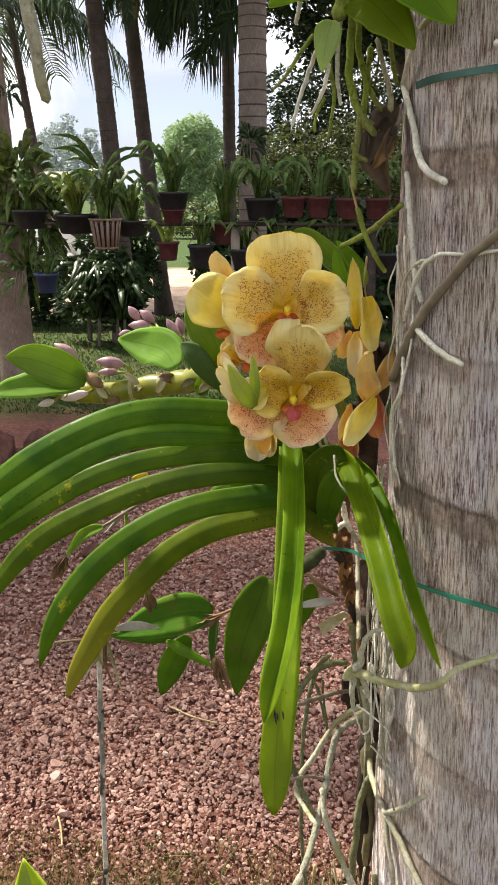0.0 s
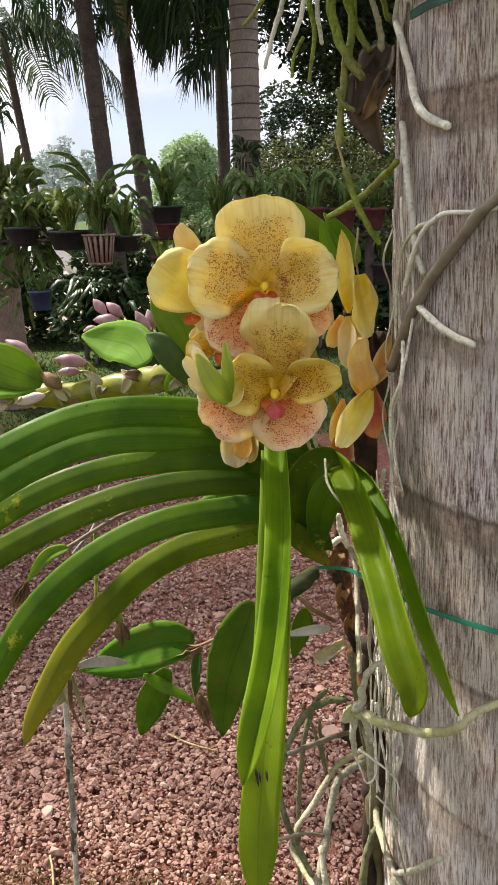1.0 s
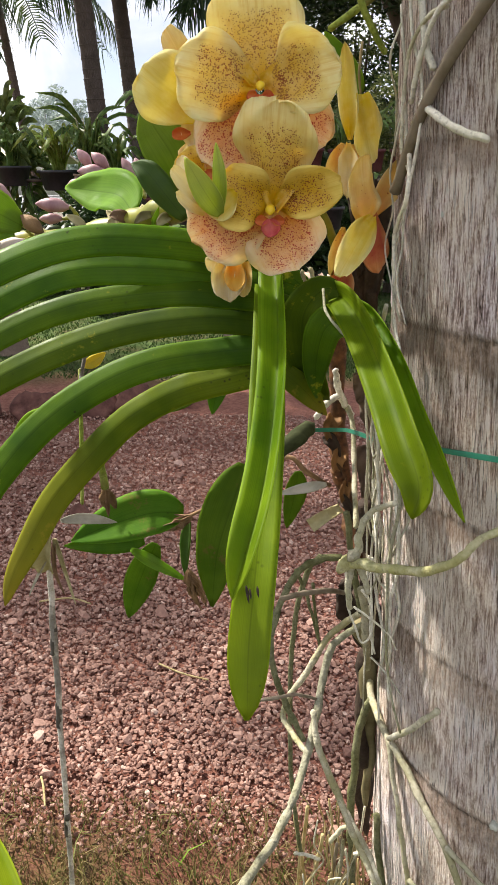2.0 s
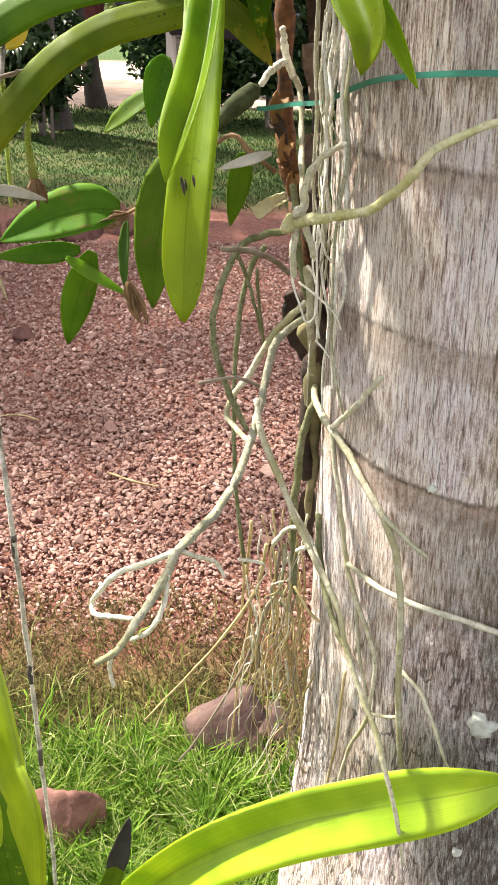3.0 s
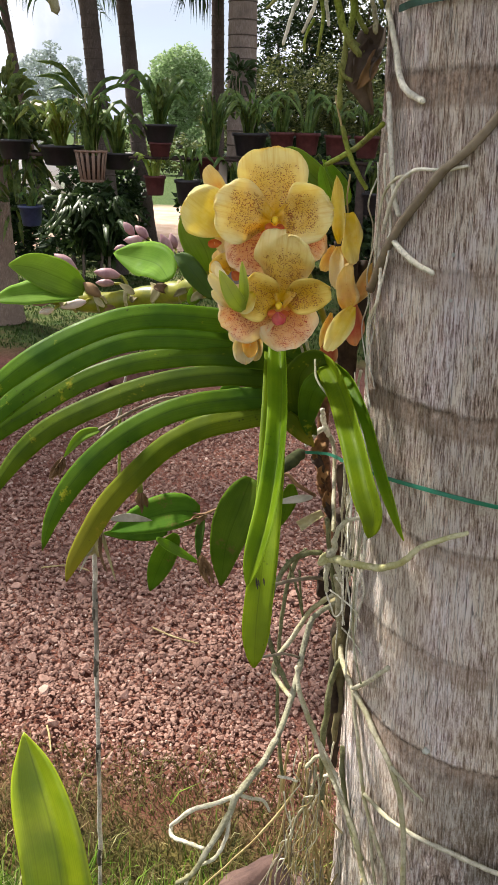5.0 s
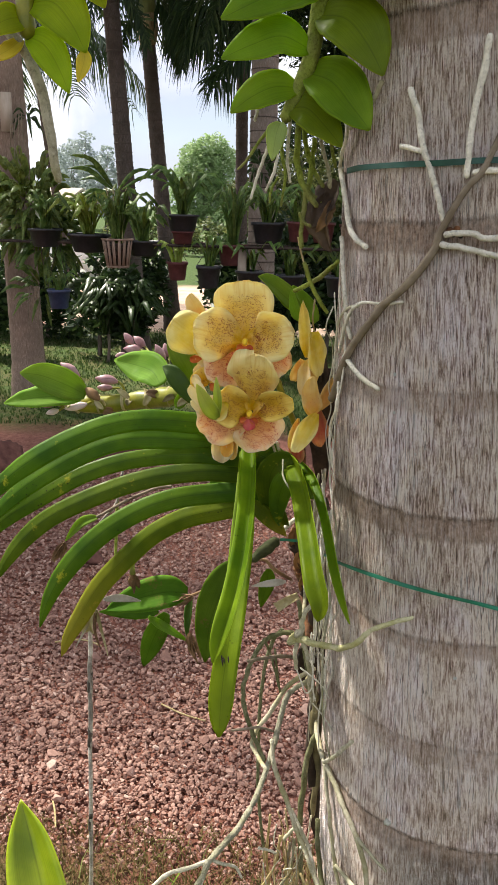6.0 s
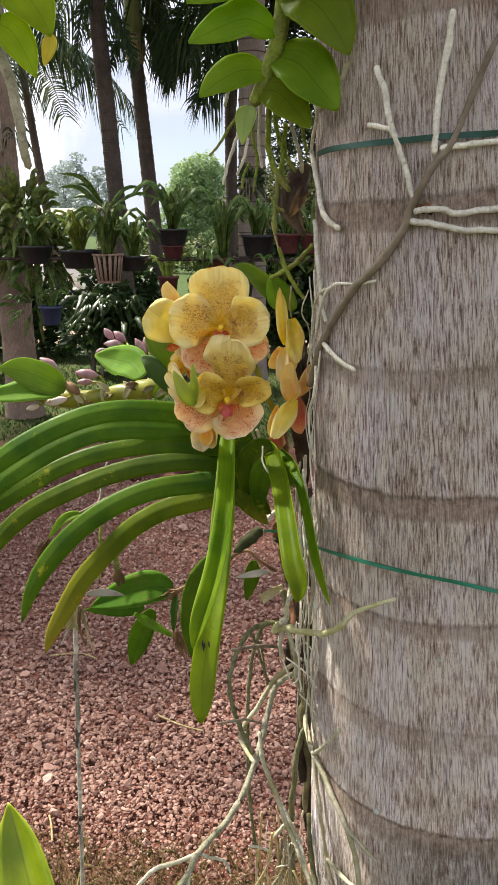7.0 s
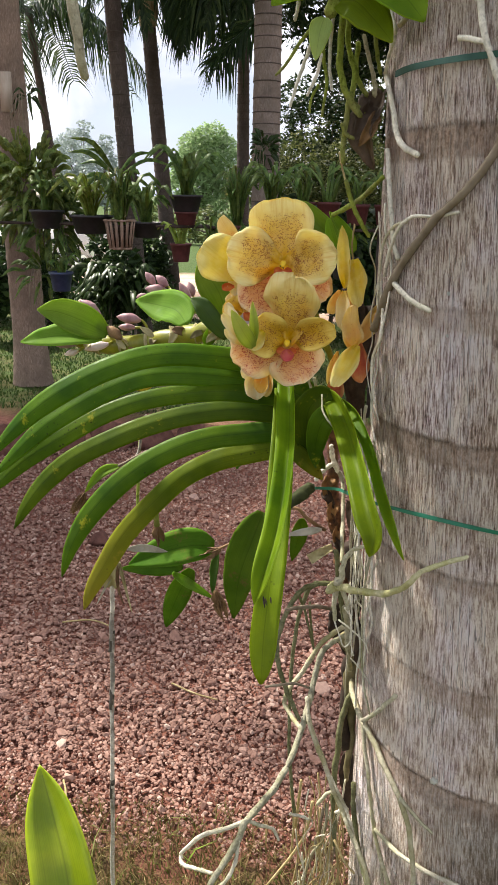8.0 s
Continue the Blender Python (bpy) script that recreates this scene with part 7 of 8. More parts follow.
leaf("leaf", [(-0.17, 0.38, 0.19), (-0.125, 0.35, 0.42), *[(-0.085, 0.335, 0.612), (-0.075, 0.34, 0.651), (-0.065, 0.343, 0.685), (-0.062, 0.344, 0.696)]], 0.03, (0.1, -1, 0.1), VANDA_LEAF, front, fold=0.45, profile=lambda s: 1 - 0.55 * s)
leaf("leaf_tip", [(-0.063, 0.341, 0.694), (-0.056, 0.343, 0.722), (-0.049, 0.346, 0.749)], 0.021, (0.1, -1, 0.1), BLACK_TIP, front, "blackened dry leaf tip", fold=0.45, profile=blade_width)
leaf("leaf", [BASE, *[(-0.169, 0.38, 0.373), (-0.183, 0.4, 0.497), (-0.193, 0.42, 0.604), (-0.212, 0.44, 0.682)]], 0.045, (0.3, -1, 0.2), VANDA_LEAF, front, fold=0.4, n=24)
leaf("leaf", [BASE, *[(-0.15, 0.41, 0.386), (-0.154, 0.42, 0.461), (-0.157, 0.43, 0.541)]], 0.02, (0.3, -1, 0.2), VANDA_LEAF, front, fold=0.5, profile=blade_width)


# ---- stones, gravel and grass ----
def rock(name, x, y, sx, sy, sz, seed, mat, label, group="", crack=0.0):
    bm = bmesh.new()
    bmesh.ops.create_icosphere(bm, subdivisions=4, radius=1)
    for v in bm.verts:
        f = v.co.normalized()
        flat = max(f.dot(Vector((math.sin(k * 2.4 + seed), math.cos(k * 2.4 + seed), math.sin(k * 1.7 + seed * 2))).normalized()) for k in range(8))
        d = 0.82 / max(0.58, flat) * (1 + 0.1 * noise.noise(v.co * 1.3 + Vector((seed, 0, 0))) + 0.05 * noise.noise(v.co * 4 + Vector((seed, 3, 0))) + 0.02 * noise.noise(v.co * 11))
        if crack:
            g = abs(f.z - 0.28 - 0.3 * f.x + 0.25 * noise.noise(f * 2.2))
            d -= crack * max(0.0, 1 - g / 0.07)
        v.co = Vector((v.co.x * sx * d, v.co.y * sy * d, max(-0.35, v.co.z) * sz * d))
    me = bpy.data.meshes.new(name)
    bm.to_mesh(me)
    bm.free()
    me.materials.append(mat)
    me.polygons.foreach_set("use_smooth", [True] * len(me.polygons))
    ob = tagged(new(name, me), label, "rock", group)
    ob.matrix_world = pose(x, y, 0, 0, 0, seed * 40)
    return ob


rock("rock", -0.005, 1.05, 0.068, 0.09, 0.08, 2.0, ROCK, "angular purplish brown rock half sunk in the grass")
rock("rock", 0.075, 1.06, 0.045, 0.05, 0.035, 4.3, ROCK, "low brown rock beside a larger one in the grass")
rock("rock", -0.275, 0.815, 0.06, 0.055, 0.095, 5.0, ROCK_RED, "cracked reddish brown rock in the grass", crack=0.16)
for _i, (_x, _y, _s) in enumerate([(-1.32, 4.5, 0.13), (-1.08, 4.62, 0.15), (-0.86, 4.75, 0.12), (-1.62, 4.4, 0.14), (-1.95, 4.3, 0.15), (-2.3, 4.2, 0.14), (-2.7, 4.1, 0.16)]):
    rock("edging_rock", _x, _y, _s, _s * 0.75, _s * 0.95, _i * 1.7, ROCK_DARK, "dark red edging rock along the gravel bed", "edging rocks")
rock("rock", -0.98, 3.05, 0.05, 0.045, 0.04, 9.0, ROCK_DARK, "small dark stone on the gravel")

stone_shapes = []
_q = random.Random(8)
for _k in range(12):
    _bm = bmesh.new()
    for _j in range(14):
        _d = Vector((_q.gauss(0, 1), _q.gauss(0, 1), _q.gauss(0, 1))).normalized() * _q.uniform(0.88, 1.12)
        _bm.verts.new((_d.x, _d.y * 0.8, _d.z * 0.66))
    bmesh.ops.convex_hull(_bm, input=_bm.verts[:])
    bmesh.ops.triangulate(_bm, faces=_bm.faces[:])
    bmesh.ops.recalc_face_normals(_bm, faces=_bm.faces[:])
    _me = bpy.data.meshes.new("stone")
    _bm.to_mesh(_me)
    _bm.free()
    _me.materials.append(STONE)
    stone_shapes.append(_me)

gravel = thing("gravel_bed", "bed of loose reddish brown crushed gravel", "gravel", kind="structure")


def gravel_edge(x):
    return 1.36 + 0.16 * noise.noise(Vector((x * 2.1, 2, 0))) + 0.05 * noise.noise(Vector((x * 8, 5, 0)))


_r = random.Random(33)
spots = []
for _k in range(84000):
    _y = 1.1 + (4.5 - 1.1) * _r.random() ** 1.5
    _x = _r.uniform(-0.95 - 0.5 * (_y - 1.1), 0.45 + 0.16 * _y) if _k % 3 else _r.gauss(-0.3, 1.6)
    if _y < gravel_edge(_x) + 0.28 * (_r.random() ** 2 - 0.25):
        continue
    _s = 0.004 + 0.0088 * _r.random() ** 2.0 + ((0.009 + 0.012 * _r.random()) if _r.random() < 0.0035 else 0)
    _s *= 0.55 + 0.45 * min(1.0, max(0.0, (_y - 1.25) / 0.6))
    spots.append((_x, _y, _s, _r.uniform(0, 360), _r.uniform(-35, 35), _r.randrange(12)))
spots.sort(key=lambda q: q[1])
near_stones = [q for q in spots if -0.55 < q[0] < 0.15][:300]
_near = set(near_stones)
far_stones = [q for q in spots if q not in _near]
for _x, _y, _s, _a, _t, _m in near_stones:
    _o = new("stone", stone_shapes[_m])
    _o.parent = gravel
    _o.matrix_local = pose(_x, _y, _s * 0.3, _t, _t * 0.5, _a) @ Matrix.Scale(_s, 4)


def join_copies(name, shapes, places, mat, parent, label):
    """Many small copies joined into one mesh."""
    vs, fs, base = [], [], 0
    arrays = []
    for me in shapes:
        co = np.empty(len(me.vertices) * 3, dtype=np.float32)
        me.vertices.foreach_get("co", co)
        arrays.append((co.reshape(-1, 3), np.array([tuple(p.vertices) for p in me.polygons])))
    for x, y, s, a, t, m in places:
        co, fa = arrays[m]
        rot = np.array(Euler((radians(t), radians(t * 0.5), radians(a))).to_matrix())
        vs.append((co * s) @ rot.T + np.array((x, y, s * 0.3)))
        fs.append(fa + base)
        base += len(co)
    v, f = np.concatenate(vs), np.concatenate(fs)
    me = bpy.data.meshes.new(name)
    me.from_pydata(v.tolist(), [], f.tolist())
    me.materials.append(mat)
    ob = new(name, me)
    ob.parent = parent
    return tagged(ob, label, kind="stuff")


join_copies("loose_stones", stone_shapes, far_stones, GRAVEL, gravel, "loose red gravel stones")


def grass_patch(name, label, mat, places):
    """places: x, y, height, width, lean."""
    verts, faces = [], []
    for x, y, h, w, lean in places:
        a, b = _r.uniform(0, 2 * math.pi), _r.uniform(0, 2 * math.pi)
        dx, dy = math.cos(a) * w, math.sin(a) * w
        lx, ly = math.cos(b) * lean * h, math.sin(b) * lean * h
        k = len(verts)
        verts += [(x - dx, y - dy, -0.012), (x + dx, y + dy, -0.012), (x - dx * 0.8 + lx * 0.3, y - dy * 0.8 + ly * 0.3, h * 0.5), (x + dx * 0.8 + lx * 0.3, y + dy * 0.8 + ly * 0.3, h * 0.5), (x + lx, y + ly, h * 0.95)]
        faces += [(k, k + 1, k + 3, k + 2), (k + 2, k + 3, k + 4)]
    return tagged(link_mesh(name, verts, faces, mat), label, "grass", kind="stuff")


def grass_amount(x, y):
    return noise.noise(Vector((x * 3.5, y * 3.5, 7))) * 0.5 + 0.5


_places = []
for _k in range(120000):
    _x, _y = (_r.uniform(-0.7, 0.4), _r.uniform(0.35, 1.15)) if _k % 4 else (_r.gauss(0.0, 1.0), 1.3 - abs(_r.gauss(0, 1.2)))
    _f = (1.04 + 0.1 * (grass_amount(_x * 2, 3) - 0.5) - _y) / 0.16
    if abs(_x) < 2.6 and _y > -2.2 and _r.random() < max(0.02, min(1, _f)) * (0.35 + grass_amount(_x, _y)) and math.hypot(_x - 0.36, _y - 0.59) > 0.22:
        _places.append((_x, _y, (0.1 + 1.5 * grass_amount(_x * 4, _y * 4) ** 1.5) * _r.uniform(0.03, 0.11), _r.uniform(0.0012, 0.0026), _r.uniform(0.2, 1.2)))
grass_patch("grass", "sunlit short green grass round the palm foot", GRASS, _places)
_places = []
for _k in range(26000):
    _x, _y = _r.uniform(-0.9, 0.4), _r.uniform(0.5, 1.46)
    if _r.random() < (0.95 - abs(_y - 1.14) * 2.2) * (0.3 + grass_amount(_x * 2, _y * 2)):
        _places.append((_x, _y, _r.uniform(0.008, 0.04), _r.uniform(0.0008, 0.0018), _r.uniform(0.6, 2.2)))
grass_patch("dry_grass", "thin dry brown grass at the edge of the gravel", GRASS_DRY, _places)
_places = []
for _k in range(52000):
    _y = _r.uniform(5.3, 10.3)
    _x = _r.uniform(-1.0 - 0.5 * _y, 0.3 + 0.2 * _y)
    if _r.random() < 0.25 + grass_amount(_x * 0.4, _y * 0.4) * min(1, (_y - 4.9) * 1.2):
        _places.append((_x, _y, _r.uniform(0.008, 0.026), _r.uniform(0.003, 0.006), _r.uniform(0.6, 1.8)))
grass_patch("lawn_grass", "shade darkened lawn grass beyond the gravel bed", LAWN, _places)
for _pts in ([(-0.42, 1.98, 0.012), (-0.34, 1.93, 0.018), (-0.26, 1.91, 0.014)], [(-0.62, 1.5, 0.012), (-0.6, 1.46, 0.016), (-0.58, 1.41, 0.012)], [(-0.9, 2.3, 0.014), (-0.8, 2.32, 0.02), (-0.72, 2.3, 0.014)]):
    tagged(tube("twig", _pts, [0.003, 0.0025], ROOT_STRAW), "dry straw coloured twig lying on the gravel", "twig", "twigs on the gravel")

# ---- garden palms behind ----
_palm_a = far_palm(-2.21, 8.5, -0.07, 0.102, 0.084, 6.2, 6.2, 9, 1.0, 2, "brown grey ringed garden palm trunk")
_palm_b = far_palm(-2.2, 10.2, -0.085, 0.108, 0.085, 3.75, 6.0, 7, 0.9, 4, "slender ringed garden palm with brown fibre collar and green crownshaft", 2, 0.95)
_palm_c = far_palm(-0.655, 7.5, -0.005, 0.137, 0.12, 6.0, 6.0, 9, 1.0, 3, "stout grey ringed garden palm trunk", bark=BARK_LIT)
far_palm(-1.28, 11.0, -0.01, 0.088, 0.078, 5.6, 5.6, 9, 1.0, 6, "slim grey garden palm trunk")
far_palm(-2.5, 6.1, -0.02, 0.138, 0.12, 6.0, 6.0, 9, 1.0, 1, "grey brown garden palm with leafy orchids tied to it", bark=BARK_WARM, rings=False)
_palm_e = far_palm(-4.6, 13.0, -0.12, 0.075, 0.06, 4.3, 4.3, 9, 0.8, 8, "thin dark leaning garden palm")
# two palms out of view, added so their crowns dapple gravel and lawn
far_palm(-5.7, 5.3, 0.01, 0.14, 0.12, 5.6, 5.6, 8, 1.0, 11, "unseen palm added to cast dappled shade on the gravel")
far_palm(-6.3, 6.4, 0.01, 0.14, 0.12, 6.4, 6.4, 11, 1.05, 12, "unseen palm added to cast shade towards the lawn")
_c = lathe("palm_fibre", [(0.085, 0.05), (0.1, 0.12), (0.122, 0.22), (0.13, 0.32), (0.118, 0.42), (0.1, 0.46)], FIBRE)
_c.location = (-2.2 - 0.085 * 2.1, 10.2, 3.4)
tagged(_c, "brown fibrous collar at the top of a palm trunk", "palm fibre")


def hung_frond(palm, pts, ln, seed, leaflets=46, hang=1.4, wide=0.036):
    """A drooping frond of the palms behind, along pts."""
    r = random.Random(seed)
    pts = [Vector(q) - palm.location for q in pts]
    verts, faces = tube_data(pts, [0.02, 0.012, 0.005], 6, 16)
    verts, faces = [Vector(q) for q in verts], list(faces)
    c = curve_points(pts, leaflets)
    for i in range(4, leaflets + 1):
        s = i / leaflets
        t = (c[min(i + 1, leaflets)] - c[i - 1]).normalized()
        x = t.cross(Vector((0, 1, 0.2))).normalized()
        for sgn in (-1, 1, -0.5):
            l = ln * (0.5 + 0.6 * math.sin(math.pi * min(1, s * 0.9 + 0.1))) * r.uniform(0.45, 1.25)
            out = (x * sgn * r.uniform(0.5, 1.2) + t * r.uniform(0.4, 1.6) + Vector((0, r.uniform(-0.6, 0.6), -r.uniform(0, 0.5)))).normalized()
            a = Vector((t.x, 0, t.z)).normalized() * wide * r.uniform(0.6, 1.1)
            p1, p2 = c[i] + out * l * 0.5, c[i] + out * l * 0.8 - Vector((0, 0, hang * l * 0.35))
            k = len(verts)
            verts += [c[i] - a * 0.3, c[i] + a * 0.3, p1 - a * 0.6, p1 + a * 0.6, p2]
            faces += [(k, k + 1, k + 3, k + 2), (k + 2, k + 3, k + 4)]
    link_mesh("frond", verts, faces, FROND, palm, smooth=False)


hung_frond(_palm_b, [(-2.217, 10.2, 4.405), (-2.083, 10.2, 3.971), (-1.995, 10.2, 3.592), (-1.969, 10.2, 3.27)], 0.3, 1)
hung_frond(_palm_b, [(-2.286, 10.2, 4.467), (-2.173, 10.2, 4.097), (-2.121, 10.2, 3.72), (-2.104, 10.2, 3.368)], 0.26, 2)
hung_frond(_palm_b, [(-2.355, 10.1, 4.32), (-2.483, 10.1, 3.891), (-2.609, 10.1, 3.672), (-2.658, 10.1, 3.449)], 0.18, 3, 36)
hung_frond(_palm_b, [(-2.272, 10.3, 4.617), (-2.065, 10.3, 4.306), (-1.941, 10.3, 3.929), (-1.901, 10.3, 3.546)], 0.34, 21, 50)
hung_frond(_palm_b, [(-2.14, 10, 4.291), (-1.992, 10, 3.987), (-1.899, 10, 3.647), (-1.887, 10, 3.302)], 0.26, 22, 50)
hung_frond(_palm_c, [(-0.789, 8.6, 4.113), (-1.074, 8.6, 3.914), (-1.276, 8.6, 3.604), (-1.394, 8.6, 3.232)], 0.3, 23, 50)
hung_frond(_palm_c, [(-0.629, 8.8, 3.959), (-0.919, 8.8, 3.752), (-1.065, 8.8, 3.485), (-1.122, 8.8, 3.157)], 0.3, 24, 50)
hung_frond(_palm_c, [(-0.527, 9, 4.063), (-1.002, 9, 3.773), (-1.244, 9, 3.417), (-1.48, 9, 2.848)], 0.36, 4, 44, 0.6)
hung_frond(_palm_c, [(-0.301, 9, 4.374), (-0.889, 9, 4.227), (-1.309, 9, 4.021), (-1.678, 9, 3.643)], 0.34, 5, 44)
hung_frond(_palm_c, [(-0.529, 9, 4.116), (-0.943, 9, 3.908), (-1.246, 9, 3.749), (-1.43, 9, 3.418)], 0.3, 11, 40)
hung_frond(_palm_a, [(-2.279, 8.4, 4.082), (-2.433, 8.4, 3.831), (-2.536, 8.4, 3.468), (-2.585, 8.4, 2.987)], 0.22, 6, 44)
hung_frond(_palm_e, [(-4.471, 12, 5.132), (-4.303, 12, 4.839), (-4.205, 12, 4.47), (-4.186, 12, 4.172)], 0.45, 8, 44)
hung_frond(_palm_e, [(-4.471, 12, 5.132), (-4.232, 12, 4.911), (-4.011, 12, 4.616), (-3.845, 12, 4.169)], 0.4, 9, 44)
hung_frond(_palm_e, [(-4.471, 12, 5.132), (-4.658, 12, 4.845), (-4.802, 12, 4.477), (-4.88, 12, 4.102)], 0.4, 10, 40)
hung_frond(_palm_c, [(-0.678, 9.3, 4.417), (-0.573, 9.3, 3.977), (-0.501, 9.3, 3.64), (-0.504, 9.3, 3.355)], 0.36, 12, 44)

hung_frond(_palm_c, [(-0.833, 8.9, 3.885), (-1.11, 8.9, 3.65), (-1.349, 8.9, 3.482), (-1.608, 8.9, 3.353)], 0.5, 31, 60)
hung_frond(_palm_c, [(-0.861, 8.7, 3.332), (-1.019, 8.7, 3.182), (-1.173, 8.7, 3.04), (-1.308, 8.7, 2.821)], 0.42, 32, 48)
hung_frond(_palm_c, [(-0.861, 8.8, 4.009), (-1.178, 8.8, 3.822), (-1.471, 8.8, 3.68), (-1.654, 8.8, 3.48)], 0.5, 33, 50)
hung_frond(_palm_b, [(-2.277, 10.1, 4.074), (-2.088, 10.1, 3.832), (-1.966, 10.1, 3.559), (-1.926, 10.1, 3.223)], 0.4, 34, 50)
hung_frond(_palm_a, [(-2.251, 8.4, 3.855), (-2.128, 8.4, 3.608), (-2.002, 8.4, 3.356), (-1.957, 8.4, 3.154)], 0.22, 35, 44)


# ---- broad-leaved trees and shrubs ----
def leaf_cloud(name, blobs, count, size, mat, parent, seed):
    """Many small leaves round several uneven clumps."""
    r = random.Random(seed)
    verts, faces = [], []
    total = sum(b[3] ** 2 for b in blobs)
    for bx, by, bz, br in blobs:
        for _ in range(int(count * br * br / total)):
            d = Vector((r.gauss(0, 1), r.gauss(0, 1), r.gauss(0, 1))).normalized()
            k = br * r.uniform(0.45, 1.0) ** 0.5 * (1 + 0.35 * noise.noise(d * 2.2 + Vector((bx, by, bz))))
            p = Vector((bx, by, bz)) + d * k
            a = Vector((r.gauss(0, 1), r.gauss(0, 1), r.gauss(0, 0.6))).normalized()
            b = a.cross(Vector((r.gauss(0, 1), r.gauss(0, 1), r.gauss(0, 1)))).normalized()
            s = size * r.uniform(0.6, 1.3)
            i = len(verts)
            verts += [p - a * s, p + b * s * 0.42, p + a * s, p - b * s * 0.42]
            faces.append((i, i + 1, i + 2, i + 3))
    return link_mesh(name, verts, faces, mat, parent, smooth=False)


def tree(name, label, x, y, height, trunk_r, blobs, count, size, mat, seed, category="tree"):
    t = thing(name, label, category)
    t.location = (x, y, 0)
    r = random.Random(seed)
    top = min(b[2] for b in blobs)
    tube("trunk", [(0, 0, -0.05), (0.05, 0, top * 0.5), (0, 0.05, top)], [trunk_r * 1.3, trunk_r, trunk_r * 0.75], WOOD, t, 10)
    for b in blobs[:6]:
        tube("limb", [(0, 0.02, top * 0.85), (b[0] * 0.5, b[1] * 0.5, (top + b[2]) / 2), (b[0], b[1], b[2])], [trunk_r * 0.6, trunk_r * 0.35, trunk_r * 0.15], WOOD, t, 7)
    leaf_cloud("crown", blobs, count, size, mat, t, seed)
    return t


tree("tree", "round green tree far across the road, haze in its leaf colour", -9.9, 60, 8, 0.22, [(0, 0, 4.2, 1.9), (-1.4, 0.4, 3.4, 1.4), (1.5, -0.3, 3.6, 1.6), (0.4, 0, 5.5, 1.35), (-0.8, 0, 5.0, 1.2), (1.3, 0.3, 5.0, 1.1), (-1.9, 0, 2.2, 1.1), (2.2, 0, 2.2, 1.2), (0, -0.6, 2.3, 1.5), (0.7, -0.5, 1.4, 1.2), (-1.0, -0.4, 1.3, 1.1)], 16000, 0.15, TREE_FAR, 3)
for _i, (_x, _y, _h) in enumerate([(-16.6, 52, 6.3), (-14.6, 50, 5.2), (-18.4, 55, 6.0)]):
    tree("tree", "thin grey green eucalyptus far away, haze in its leaf colour", _x, _y, _h, 0.12, [(0, 0, _h * 0.75, 0.75), (-0.8, 0, _h * 0.55, 0.8), (0.8, 0.2, _h * 0.5, 0.8), (0.2, 0, _h * 0.9, 0.5), (-0.4, 0, _h * 0.35, 1.1), (0.6, 0, _h * 0.3, 1.0), (1.0, 0, _h * 0.65, 0.7), (-1.1, 0, _h * 0.75, 0.6)], 3600, 0.13, TREE_HAZY, 20 + _i)
for _i, (_x, _w) in enumerate([(-0.5, 0.5), (0.25, 0.6), (1.0, 0.6), (1.8, 0.7), (-1.0, 0.4)]):
    tree("shrub", "tall sunlit green shrub behind the plant rack", _x, 12.2 + 0.3 * math.sin(_i * 2), 2.7, 0.03, [(0, 0, 2.15, 0.42 * _w / 0.55), (-0.25, 0, 1.7, 0.5), (0.25, 0.1, 1.75, 0.48), (0, -0.1, 1.2, 0.55), (0.1, 0, 0.75, 0.5)], 9000, 0.032, TREE_LEAF, 40 + _i, "shrub")
tree("tree", "dense tree behind the palms, leaves darkened for shade", 1.0, 9.4, 5, 0.16, [(0, 0, 4.3, 1.2), (-1.0, 0.2, 3.7, 0.75), (0.9, 0, 3.9, 0.9), (-0.6, 0.3, 4.7, 0.8), (0.2, -0.3, 3.3, 0.7), (-1.3, 0, 4.3, 0.6), (1.3, 0, 4.8, 0.9), (0.0, 0, 5.2, 0.9), (-0.9, 0.1, 3.2, 0.5), (0.7, -0.2, 3.0, 0.6)], 48000, 0.045, DARK_LEAF, 60)
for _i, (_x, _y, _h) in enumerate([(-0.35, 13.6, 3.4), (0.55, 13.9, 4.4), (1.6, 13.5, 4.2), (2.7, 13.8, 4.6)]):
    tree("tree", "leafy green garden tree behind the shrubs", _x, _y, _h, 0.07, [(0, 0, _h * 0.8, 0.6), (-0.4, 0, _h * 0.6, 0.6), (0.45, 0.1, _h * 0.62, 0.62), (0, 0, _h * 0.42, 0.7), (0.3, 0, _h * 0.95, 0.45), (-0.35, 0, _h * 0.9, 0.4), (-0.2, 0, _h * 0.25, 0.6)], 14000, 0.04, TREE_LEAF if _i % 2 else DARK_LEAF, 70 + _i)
for _i, (_x, _y, _s) in enumerate([(-11, 22, 1.0), (-7.5, 30, 1.0), (-4.4, 27, 0.9), (-1.5, 30, 1.0), (2.0, 28, 1.1), (5.5, 30, 1.2), (-15, 28, 1.2)]):
    tree("shrub", "low green bush along the far side of the road", _x, _y, 1.6, 0.05, [(0, 0, 0.7 * _s, 0.7 * _s), (-0.8, 0.1, 0.55 * _s, 0.6 * _s), (0.8, 0, 0.6 * _s, 0.65 * _s)], 1400, 0.09, TREE_LEAF, 80 + _i, "shrub")


